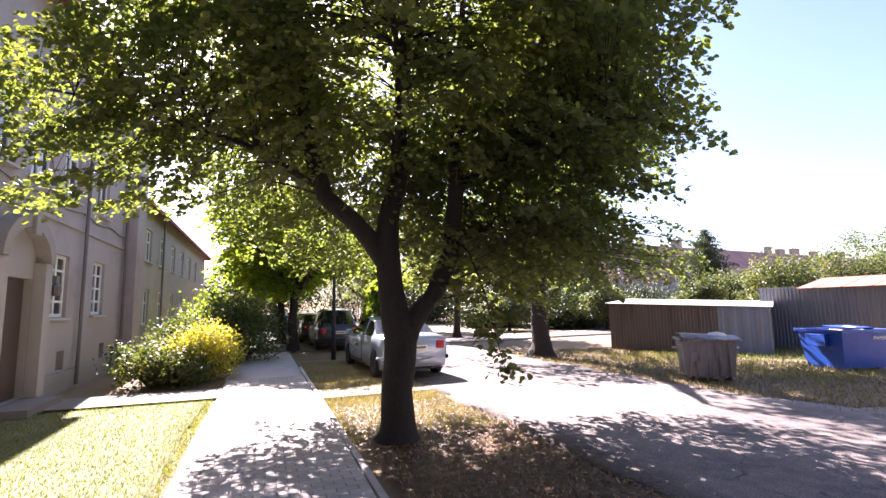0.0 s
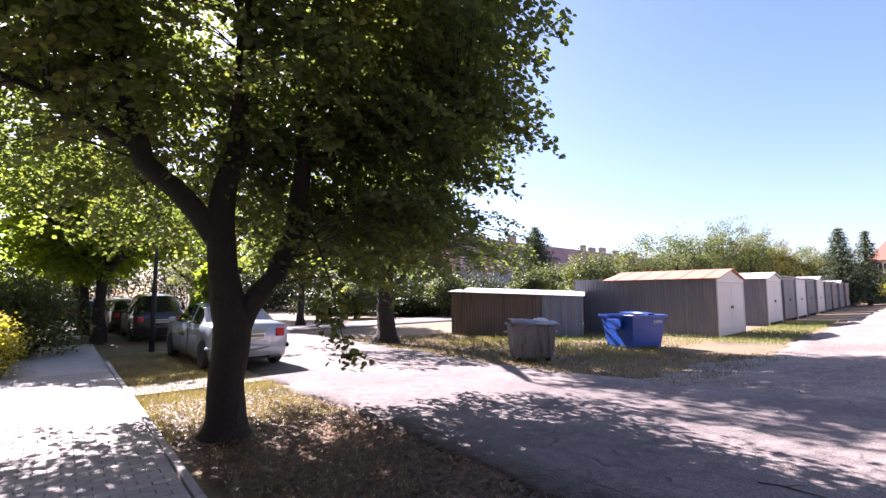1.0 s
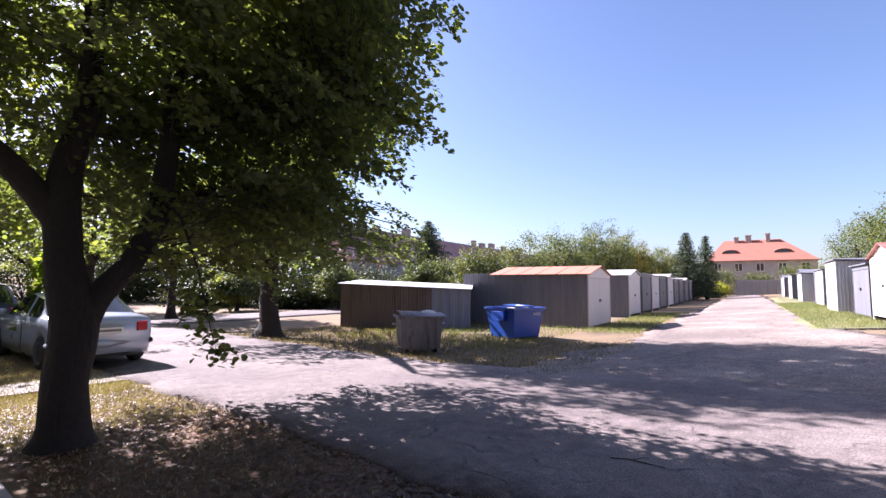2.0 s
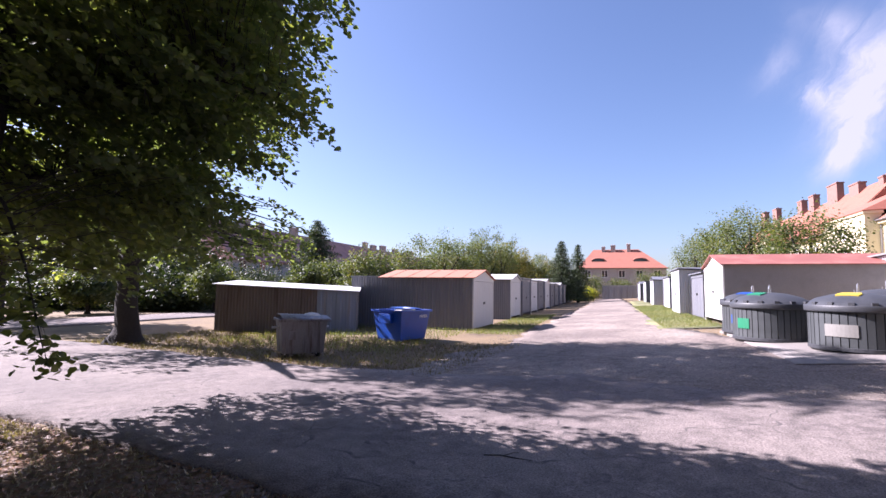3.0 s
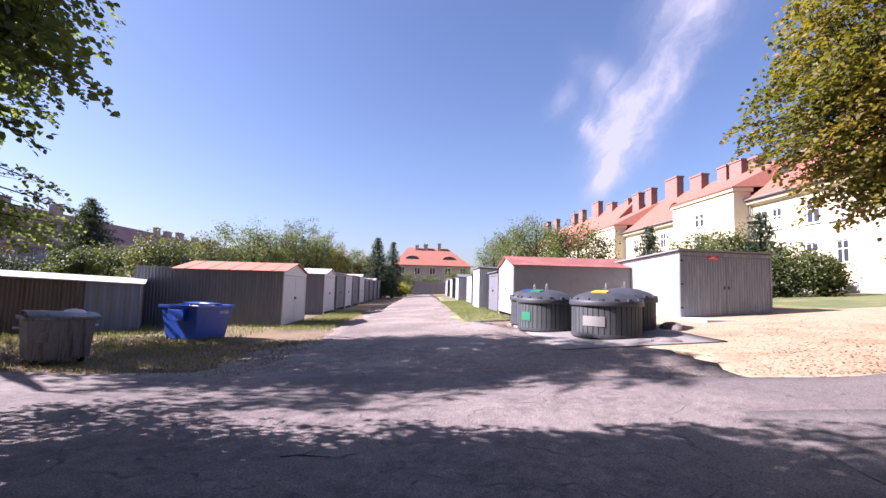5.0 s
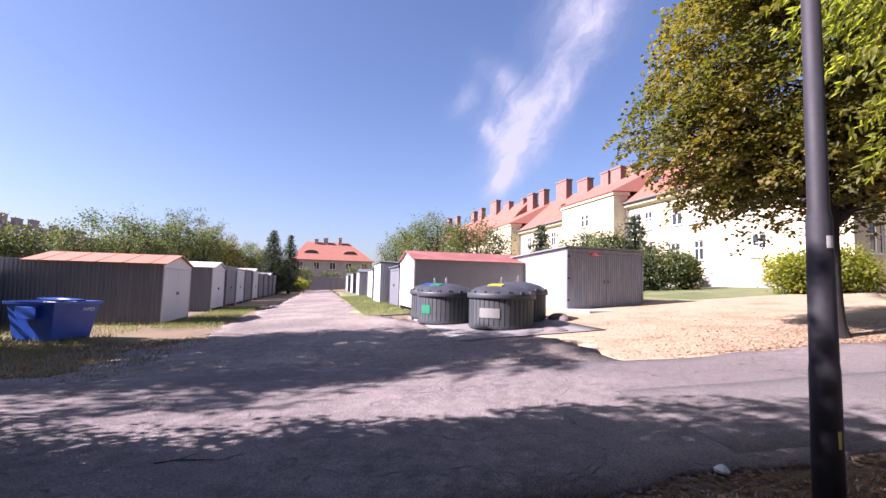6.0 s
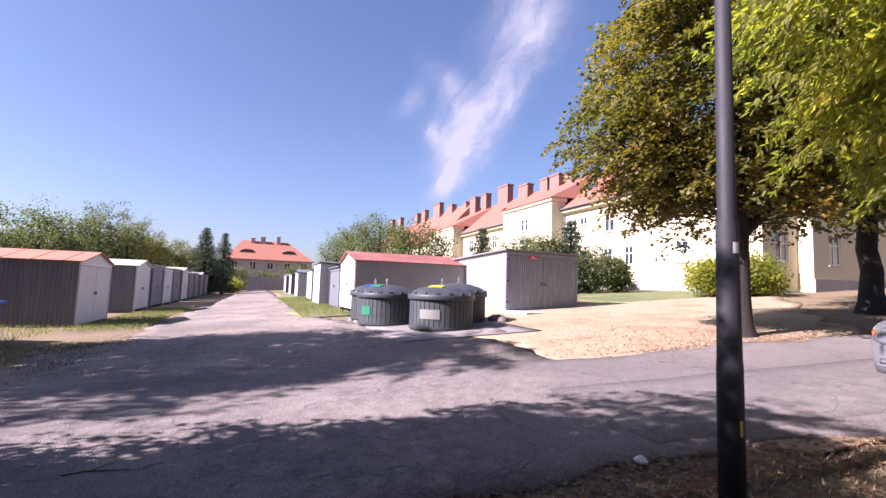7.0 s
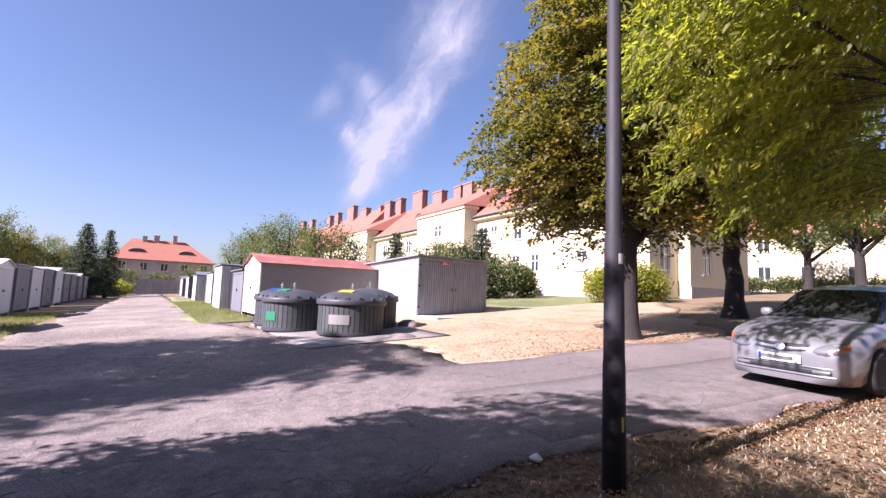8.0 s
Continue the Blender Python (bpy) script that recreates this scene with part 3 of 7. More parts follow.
NEAR_X, NEAR_Y = -0.62, 5.92
tree("linden_tree", NEAR_X, NEAR_Y, "large linden tree with forked dark trunk and dense drooping crown", [
    [(0, 0, 0, 0.235), (0.0, 0.0, 0.6, 0.198), (0.03, 0.0, 1.3, 0.215), (-0.09, 0.02, 1.9, 0.165), (-0.14, 0.05, 2.4, 0.165), (-0.1, 0.1, 2.95, 0.14), (0.0, 0.15, 3.6, 0.12), (0.1, 0.2, 5.0, 0.09), (0.2, 0.3, 7.6, 0.03)],
    [(0.06, 0.0, 1.1, 0.14), (0.2, 0.02, 1.4, 0.135), (0.44, 0.05, 1.78, 0.12), (0.72, 0.1, 2.4, 0.125), (0.79, 0.12, 3.2, 0.112), (0.86, 0.2, 4.4, 0.085), (1.0, 0.4, 7.0, 0.02)],
    [(-0.12, 0.03, 2.2, 0.13), (-0.3, 0.02, 2.52, 0.13), (-0.62, 0.0, 2.86, 0.122), (-0.95, -0.05, 3.15, 0.118), (-1.15, -0.1, 3.75, 0.10), (-1.3, -0.1, 4.9, 0.07), (-1.6, -0.2, 7.0, 0.02)],
    [(-1.0, -0.1, 3.25, 0.045), (-1.8, -0.3, 3.75, 0.035), (-3.2, -0.7, 4.2, 0.022), (-4.3, -0.9, 4.4, 0.01)],
    [(0.8, 0.2, 3.3, 0.05), (1.7, -0.2, 3.7, 0.035), (2.6, -0.6, 3.9, 0.022), (3.2, -0.8, 3.8, 0.01)],
    [(0.74, 0.12, 2.6, 0.045), (1.3, 0.5, 2.75, 0.03), (2.3, 0.6, 2.6, 0.015)],
    [(0.75, 0.1, 2.6, 0.022), (0.95, -0.45, 2.3, 0.016), (1.12, -0.72, 1.75, 0.01), (1.28, -0.84, 1.05, 0.004)],
    [(0.95, 0.3, 5.0, 0.05), (1.9, -0.1, 5.7, 0.035), (2.3, -0.5, 6.5, 0.012)],
    [(-1.3, -0.2, 5.2, 0.05), (-2.2, -0.4, 5.9, 0.035), (-3.2, -0.6, 6.6, 0.012)],
    [(0.0, 0.15, 3.4, 0.05), (0.0, 1.6, 4.1, 0.035), (-0.2, 3.0, 4.4, 0.015)],
    [(0.0, 1.5, 4.0, 0.03), (-0.9, 2.4, 3.6, 0.02), (-2.4, 3.0, 3.4, 0.01)],
    [(0.0, 0.15, 3.4, 0.05), (0.2, -1.3, 4.3, 0.035), (0.3, -2.6, 4.6, 0.015)],
], [(0.1, 0.1, 5.6, 3.0, 2.9, 2.6), (2.0, -0.4, 4.4, 1.7, 1.6, 1.2), (2.7, -0.7, 5.2, 1.2, 1.3, 1.5), (2.0, 0.0, 3.0, 1.2, 1.2, 0.7), (-2.3, -0.5, 4.5, 1.9, 1.6, 1.0), (-3.6, -0.7, 4.3, 1.3, 1.2, 0.8), (-1.0, 1.8, 4.2, 2.0, 1.6, 1.1), (1.2, 1.6, 3.4, 1.6, 1.4, 1.0), (0.2, -2.0, 5.0, 2.2, 1.5, 0.9), (2.2, -0.5, 6.6, 1.3, 1.4, 1.4), (2.6, -0.5, 3.7, 1.1, 1.2, 0.7), (-1.7, 2.8, 3.2, 1.4, 1.2, 0.75), (-0.5, 3.0, 3.0, 1.3, 1.1, 0.75), (-2.9, 3.1, 3.5, 1.2, 1.2, 0.7), (0.6, 2.4, 2.9, 1.1, 1.0, 0.6), (1.8, 0.9, 3.6, 1.7, 1.3, 1.0), (2.2, 0.3, 4.0, 1.5, 1.3, 1.0), (-2.6, -0.4, 6.2, 1.8, 1.8, 1.5), (0.6, 0.3, 2.5, 0.9, 0.8, 0.4), (-2.2, 1.4, 4.6, 1.7, 1.5, 1.2), (-2.8, 2.4, 4.2, 1.3, 1.3, 0.8), (-3.4, -0.6, 3.4, 1.2, 1.1, 0.55), (1.9, 0.5, 2.3, 1.2, 1.2, 0.55), (2.5, -0.3, 3.0, 0.9, 0.9, 0.5), (1.3, 0.5, 2.15, 1.0, 0.9, 0.5), (1.6, 1.0, 2.5, 1.2, 1.0, 0.6), (2.3, 0.3, 2.6, 1.0, 1.0, 0.6), (2.1, 0.8, 2.0, 0.9, 0.8, 0.4), (2.0, 2.5, 2.6, 1.2, 1.2, 0.7), (1.8, 3.1, 3.2, 1.4, 1.3, 0.9)],
     2600, 54, None, 0.076, 11, LINDEN, 0.29, flare=1.3, twig_r=0.8, extra=[(0.85, -0.3, 1.95), (0.75, -0.2, 1.75), (0.95, -0.5, 1.6), (0.7, -0.3, 2.2), (1.12, -0.75, 1.55), (1.16, -0.8, 1.3), (1.22, -0.82, 1.12), (1.3, -0.85, 0.98), (1.1, -0.7, 1.8), (1.05, -0.6, 2.1), (1.0, -0.7, 1.4), (1.36, -0.88, 0.9), (1.2, -0.75, 1.35)])

tree("verge_tree", 2.85, 15.9, "old linden with root flare and low hanging crown", [[(0, 0, 0, 0.33), (0, 0, 1.2, 0.27), (0.0, 0.0, 2.6, 0.25), (0.2, 0.1, 5.0, 0.17), (0.4, 0.2, 12.0, 0.04)]] + [c for c in sway(3.5, 12.5, 9, 5, 2.4)[1:]],
     [(0.8, 0.4, 9.4, 3.3, 3.3, 4.0)] + [(x + 0.8, y + 0.4, z, rx, ry, rz) for x, y, z, rx, ry, rz in round_blobs(4.8, 4.2, 14.2, 15, 3)] + [(2.6, -2.0, 3.2, 1.8, 1.5, 0.9), (0.2, -2.4, 3.1, 1.8, 1.3, 0.9), (3.8, 0.4, 3.6, 1.4, 1.6, 1.0), (-2.2, -1.2, 3.2, 1.7, 1.5, 1.0), (-2.4, 1.2, 3.2, 1.6, 1.6, 1.1), (0.5, 2.8, 3.4, 2.2, 1.6, 1.1)], 1280, 44, None, 0.12, 12, LINDEN, 0.42, flare=1.6)
# across the street, in front of the cream terrace
tree("street_tree", 11.9, -5.5, "rounded linden turning yellow, standing at the roadside", [[(0, 0, 0, 0.19), (0.02, 0, 1.4, 0.165), (0.0, 0.0, 2.6, 0.16), (0.0, 0.1, 5.0, 0.11), (0.1, 0.1, 8.2, 0.03)]] + sway(3.4, 8.5, 7, 7, 2.2)[1:],
     round_blobs(4.4, 1.75, 10.4, 15, 8) + [(-0.4, 0.9, 3.5, 1.7, 1.4, 0.8), (-1.0, -1.4, 2.9, 1.6, 1.6, 0.8), (1.2, 0.2, 3.0, 1.6, 1.8, 0.9), (0.6, 2.6, 4.2, 1.3, 1.1, 0.8)], 1650, 64, None, 0.088, 13, OLIVE_LEAF, 0.4)
tree("street_tree", 16.6, -11.3, "dark trunked linden shading the sandy verge", [[(0, 0, 0, 0.33), (0, 0, 1.6, 0.27), (0.0, 0.1, 3.2, 0.25), (0.1, 0.1, 6.0, 0.15), (0.1, 0.1, 9.5, 0.04)]] + sway(4.2, 10, 7, 9, 2.6)[1:],
     round_blobs(5.0, 2.0, 10.5, 14, 10), 1100, 44, None, 0.135, 14, LINDEN, 0.5, flare=1.35)
tree("ash_tree", 4.67, -6.3, "ash with long yellowing leaflets hanging over the road", sway(3.6, 8.5, 9, 15, 2.8, 0.0, 0.2) + [[(0.05, 0.1, 4.0, 0.07), (-0.1, 2.2, 5.2, 0.05), (-0.4, 4.4, 5.8, 0.03), (-0.6, 6.0, 5.8, 0.01)]],
     [(0, 0, 6.4, 2.6, 2.6, 2.2), (0.6, 2.4, 5.2, 1.5, 1.5, 1.0), (1.6, 2.0, 4.2, 1.3, 1.3, 0.7), (2.2, 1.4, 3.4, 1.2, 1.1, 0.6), (2.6, 0.2, 3.0, 1.2, 1.2, 0.6), (2.4, 1.8, 5.4, 1.5, 1.4, 1.0), (3.0, 0.6, 4.4, 1.4, 1.4, 0.9), (0.9, 3.2, 3.9, 0.7, 0.6, 0.3), (2.4, -0.4, 5.6, 1.9, 1.8, 1.4), (3.4, -0.4, 3.6, 1.3, 1.3, 0.8), (-0.7, 5.7, 5.7, 1.0, 0.9, 0.4)], 1150, 50, None, 0.115, 16, ASH_LEAF, 0.3, long=1.0, lobes=False, droop=0.7, twig_r=0.3)

# ---- buildings ----
CREAM = surface("cream_render", (0.58, 0.50, 0.335), 0.9, grain=60, wear=0.5, spread=0.08, stain=(0.52, 0.45, 0.32), stain_at=0.6, bump=0.15)
GREY_RENDER = surface("grey_render", (0.40, 0.36, 0.34), 0.95, grain=45, wear=0.5, spread=0.14, stain=(0.31, 0.27, 0.255), stain_at=0.58, bump=0.35)
PLINTH = surface("plinth_render", (0.33, 0.30, 0.285), 0.95, grain=40, wear=0.9, spread=0.2, bump=0.4)
ROOF_TILE = surface("red_roof_tile", (0.29, 0.112, 0.074), 0.85, grain=20, wear=0.6, spread=0.25, stain=(0.24, 0.085, 0.055), stain_at=0.58, bump=0.3)
OLD_TILE = surface("old_brown_tile", (0.42, 0.235, 0.195), 0.9, grain=20, wear=0.4, spread=0.3, stain=(0.28, 0.155, 0.135), stain_at=0.52, bump=0.3)
BRICK_RED = surface("chimney_brick", (0.22, 0.125, 0.10), 0.9, grain=30, wear=2, spread=0.25, bump=0.3)
GREY_CHIMNEY = surface("chimney_render", (0.35, 0.28, 0.25), 0.9, grain=30, wear=2, spread=0.25, bump=0.3)
WHITE_PAINT = surface("white_paint", (0.78, 0.77, 0.74), 0.6, grain=80, wear=3, spread=0.06, bump=0.05)
SILL = surface("sill_stone", (0.46, 0.44, 0.42), 0.8, grain=60, wear=3, spread=0.15, bump=0.1)
PANE = glass_material("window_glass", (0.035, 0.04, 0.045))
CURTAIN = surface("net_curtain", (0.62, 0.60, 0.57), 0.9, grain=30, wear=6, spread=0.1, bump=0.1)
PIPE = surface("zinc_pipe", (0.17, 0.155, 0.15), 0.6, 0.3, grain=60, wear=3, spread=0.2, bump=0.1)
DOOR_BROWN = surface("brown_door", (0.085, 0.055, 0.042), 0.6, grain=20, wear=2, spread=0.2, bump=0.1)
DARK = surface("dark_inside", (0.03, 0.03, 0.03), 0.9, bump=0.0)


def wall_with_holes(geo, a0, a1, z0, z1, holes, y0, y1):
    """A wall along x from a0 to a1, from y0 (outer) to y1, with openings (x0, x1, z0, z1) right through it."""
    geo.weld = True
    xs = sorted({a0, a1, *[c for h in holes for c in h[:2]]})
    for x0, x1 in zip(xs, xs[1:]):
        cuts = sorted((h[2], h[3]) for h in holes if h[0] < (x0 + x1) / 2 < h[1])
        z = z0
        for c0, c1 in cuts:
            geo.box(x0, x1, y0, y1, z, c0)
            z = c1
        geo.box(x0, x1, y0, y1, z, z1)


def window(parent, x0, x1, z0, z1, y, cols=2, rows=2, sill=True, name="window", curtain=False, split=0.62):
    """A window set into the wall at y (outer face towards -y)."""
    w = new(name)
    w.parent = parent
    t = 0.07
    g = Geo()
    for a, b in ((x0, x0 + t), (x1 - t, x1)):
        g.box(a, b, y + 0.07, y + 0.13, z0, z1)
    for a, b in ((z0, z0 + t), (z1 - t, z1)):
        g.box(x0 + t, x1 - t, y + 0.07, y + 0.13, a, b)
    for c in range(1, cols):
        x = x0 + (x1 - x0) * c / cols
        g.box(x - 0.04, x + 0.04, y + 0.065, y + 0.13, z0 + t, z1 - t)
    for r in range(1, rows):
        z = z0 + (z1 - z0) * (split if rows == 2 else r / rows)
        for c in range(cols):
            xa, xb = x0 + (x1 - x0) * c / cols, x0 + (x1 - x0) * (c + 1) / cols
            g.box(xa + 0.045, xb - 0.045, y + 0.075, y + 0.125, z - 0.025, z + 0.025)
    part("window_frame", g, WHITE_PAINT, w)
    part("pane", Geo().box(x0 + t / 2, x1 - t / 2, y + 0.095, y + 0.103, z0 + t / 2, z1 - t / 2), PANE, w)
    if curtain:
        part("curtain", Geo().box(x0 + t, x1 - t, y + 0.092, y + 0.0945, z0 + t, z0 + t + (z1 - z0) * 0.45), CURTAIN, w)
    if sill:
        part("window_sill", Geo().prism([(-0.09, z0 - 0.07), (0.13, z0 - 0.05), (0.13, z0), (-0.09, z0 - 0.03)], x0 - 0.08, x1 + 0.08, "x"), SILL, w).location = (0, y, 0)
    return w


def pitched_roof(geo, x0, x1, y0, y1, ze, zr, over=0.35, thick=0.12, hip0=0.0, hip1=0.0):
    """Two slopes with the ridge along x, each end a gable or a hip."""
    ym = (y0 + y1) / 2
    drop = over * (zr - ze) / (ym - y0)
    for t in (0.0, -thick):
        e = ze - drop + t
        vs = [(x0 - over * 0.5, y0 - over, e), (x1 + over * 0.5, y0 - over, e), (x1 + over * 0.5, y1 + over, e), (x0 - over * 0.5, y1 + over, e), (x0 + hip0, ym, zr + t), (x1 - hip1, ym, zr + t)]
        geo.add(vs, [(0, 1, 5, 4), (2, 3, 4, 5), (1, 2, 5), (3, 0, 4)] if t == 0 else [(4, 5, 1, 0), (5, 4, 3, 2), (5, 2, 1), (4, 0, 3)])
    n = len(geo.v) - 12
    geo.f += [(n + i, n + 6 + i, n + 6 + (i + 1) % 4, n + (i + 1) % 4) for i in range(4)]


def tile_ribs(geo, x0, x1, y0, ye, ze, zr, pitch=0.42, rise=0.035):
    """Rows of tiles stepping up one slope (from the eave at y0 to the ridge at ye)."""
    n = int(math.hypot(ye - y0, zr - ze) / pitch)
    for i in range(n):
        a, b = i / n, (i + 1) / n
        ya, yb, za, zb = y0 + (ye - y0) * a, y0 + (ye - y0) * b, ze + (zr - ze) * a, ze + (zr - ze) * b
        geo.add([(x0, ya, za + rise), (x1, ya, za + rise), (x1, yb, zb + 0.008), (x0, yb, zb + 0.008), (x0, ya, za), (x1, ya, za)], [(0, 1, 2, 3), (4, 5, 1, 0)])


def chimney(parent, x, y, z0, z1, wx=1.0, wy=0.6, mat=BRICK_RED):
    g = Geo()
    g.box(x - wx / 2, x + wx / 2, y - wy / 2, y + wy / 2, z0, z1 - 0.16)
    g.box(x - wx / 2 - 0.07, x + wx / 2 + 0.07, y - wy / 2 - 0.07, y + wy / 2 + 0.07, z1 - 0.16, z1)
    for k in (-0.25, 0.25):
        g.lathe([(0.09, z1), (0.09, z1 + 0.22)], 8, x + wx * k, y)
    return part("chimney", g, mat, parent)


def eyebrow(parent, x, y, z, w, mat, slope):
    """A small eyebrow dormer on the front slope."""
    g = Geo()
    arc = [(x + w * 0.5 * math.cos(math.pi * k / 10), z + 0.55 * math.sin(math.pi * k / 10)) for k in range(11)]
    n = len(arc)
    back = [(a, y + (b - z) / slope + 0.9, b + 0.25) for a, b in arc]
    g.add([(a, y - 0.12, b) for a, b in arc] + back, [(i, i + 1, n + i + 1, n + i) for i in range(n - 1)])
    hood = part("dormer", g, mat, parent, smooth=True, solid=0.08)
    part("dormer_window", Geo().prism([(x + (a - x) * 0.92, z + (b - z) * 0.86) for a, b in arc], y + 0.02, y + 0.06, "y"), PANE, hood)


# the cream terrace: its front looks across the garages; local x runs against u, local -y is the front
def terrace():
    z_foot = 1.2
    ox, oy = uv(17.2, -25.0)
    root = thing("terrace_house", pose(ox, oy, 0, 0, 0, LANE + 180), "long cream rendered terrace with red tiled roof and many chimneys", "apartment building")
    eave, ridge, depth = 8.95, 13.3, 11.0
    length = 96.0
    bays = [(17.1, 25.6), (38.8, 47.8), (68.5, 76.5)]
    holes = [(11.1, 12.15, 6.3, 7.75), (14.2, 15.1, 6.3, 7.75), (15.5, 16.8, 6.3, 7.75), (5.2, 6.2, 6.3, 7.75), (2.2, 3.2, 6.3, 7.75),
             (9.2, 10.05, 3.7, 5.05), (11.3, 12.3, 3.7, 5.05), (14.2, 15.1, 3.7, 5.05), (4.6, 5.6, 3.7, 5.05)]
    x = 26.5
    while x < length - 2:
        bay = any(a - 1.4 < x + 0.6 < b + 1.4 for a, b in bays)
        if not bay:
            for z0, z1 in ((3.5, 5.0), (6.3, 7.75)):
                holes.append((x, x + 1.15, z0, z1))
        x += 3.05
    # local x = -(u - 17.2), so the wall runs towards -x
    flip = [(-b, -a, c, d) for a, b, c, d in holes]
    g = Geo()
    wall_with_holes(g, -length, 0, z_foot, eave, flip, 0.0, 0.45)
    g.box(-length, -0.001, depth - 0.4, depth, z_foot, eave)
    g.box(-length, -length + 0.4, 0.45, depth - 0.4, z_foot, eave)
    part("wall", g, CREAM, root)
    e = Geo()
    end_holes = [(1.0, 2.0, 3.6, 5.2), (1.0, 2.0, 6.3, 7.6)]
    wall_with_holes(e, 0.45, depth - 0.4, z_foot, eave, end_holes, 0.0, 0.4)
    end = part("end_wall", e, CREAM, root)
    end.matrix_local = pose(0, 0, 0, 0, 0, 90)
    for hx in end_holes:
        window(end, *hx, 0.0, name="end_window")
    part("plinth", Geo().box(-length, 0.05, -0.06, -0.004, z_foot, 2.55), PLINTH, root)
    for h in flip:
        window(root, *h, 0.0, 2, 2, curtain=(int(h[0] * 7) % 3 == 0))
    for x0, x1, rz, h1 in ((-47.0, 0.0, ridge, 4.5), (-length, -47.02, ridge + 1.6, 0.0)):
        g = Geo()
        pitched_roof(g, x0, x1, 0.0, depth, eave + 0.1, rz, 0.45, hip1=h1)
        roof = part("roof", g, ROOF_TILE, root)
        g = Geo()
        tile_ribs(g, x0, x1 - h1 * 0.95, -0.45, depth / 2, eave - 0.2, rz, 0.36, 0.04)
        part("roof_tile", g, ROOF_TILE, roof, kind="stuff")
    part("cornice", Geo().prism([(-0.42, eave - 0.33), (-0.36, eave - 0.55), (-0.004, eave - 0.7), (-0.004, eave - 0.1), (-0.42, eave - 0.28)], -length, 0.2, "x"), CREAM, root)
    part("gutter", Geo().tube([(-length, -0.52, eave - 0.25), (0.3, -0.52, eave - 0.25)], [0.085, 0.085], 8), PIPE, root)
    niche = part("blind_window", Geo().box(-10.3, -9.1, -0.02, -0.004, 6.3, 7.7), WHITE_PAINT, root)
    part("window_sill", Geo().box(-10.45, -8.95, -0.14, -0.022, 6.18, 6.3), SILL, niche)
    for a, b in bays:
        bay = new("stair_bay")
        bay.parent = root
        hb = [(-(a + 4.45), -(a + 3.85), 7.25, 8.35), (-(a + 5.15), -(a + 4.55), 7.25, 8.35), (-(a + 5.1), -(a + 3.75), 5.05, 6.55), (-(a + 2.5), -(a + 2.2), 6.9, 8.0), (-(a + 6.9), -(a + 6.6), 6.9, 8.0)]
        g = Geo()
        wall_with_holes(g, -b, -a, z_foot, eave + 0.45, hb, -1.35, -1.0)
        part("bay_wall", g, CREAM, bay)
        for xs in (-b, -a - 0.3):
            part("bay_side", Geo().box(xs, xs + 0.3, -0.998, -0.005, z_foot, eave + 0.45), CREAM, bay)
        part("bay_cornice", Geo().box(-b - 0.15, -a + 0.15, -1.5, 0.1, eave + 0.454, eave + 0.75), CREAM, bay)
        g = Geo()
        rise = ridge - 0.35
        g.add([(-b - 0.2, -1.6, eave + 0.76), (-a + 0.2, -1.6, eave + 0.76), (-a + 0.2, 1.6, eave + 0.9), (-b - 0.2, 1.6, eave + 0.9), (-b + 1.6, 4.9, rise), (-a - 1.6, 4.9, rise)], [(0, 1, 5, 4), (1, 2, 5), (3, 0, 4), (2, 3, 4, 5)])
        part("bay_roof", g, ROOF_TILE, bay, solid=0.1)
        for h in hb:
            window(bay, *h, -1.35, 1 if h[1] - h[0] < 0.6 else 2, 2, name="bay_window")
        part("downpipe", Geo().tube([(-a + 0.12, -0.16, eave - 0.3), (-a + 0.12, -0.16, z_foot)], [0.06, 0.06], 8), PIPE, bay)
    # chimneys as (u, top, width)
    for u, top, w in ((29.0, 14.0, 1.6), (40.2, 13.9, 1.2), (42.6, 14.2, 1.7), (44.6, 14.2, 1.4), (49.0, 14.35, 2.1), (54.0, 15.2, 2.6), (59.5, 15.1, 1.5), (63.2, 15.2, 1.9), (66.0, 15.0, 1.0), (72.3, 15.5, 2.4), (78.3, 16.7, 3.0), (85.4, 16.5, 1.8), (90.0, 16.5, 1.8), (102.0, 17.2, 2.2), (109.0, 17.6, 2.4)):
        chimney(root, -(u - 17.2), depth * 0.45, 11.6, top, w, 0.8)
    slope = (ridge - eave) / (depth / 2)
    for u in (25, 33.5, 48.5, 60, 72, 90):
        eyebrow(root, -(u - 17.2), 2.0, eave + 0.1 + 2.0 * slope, 1.9, ROOF_TILE, slope)
    return root


terrace()


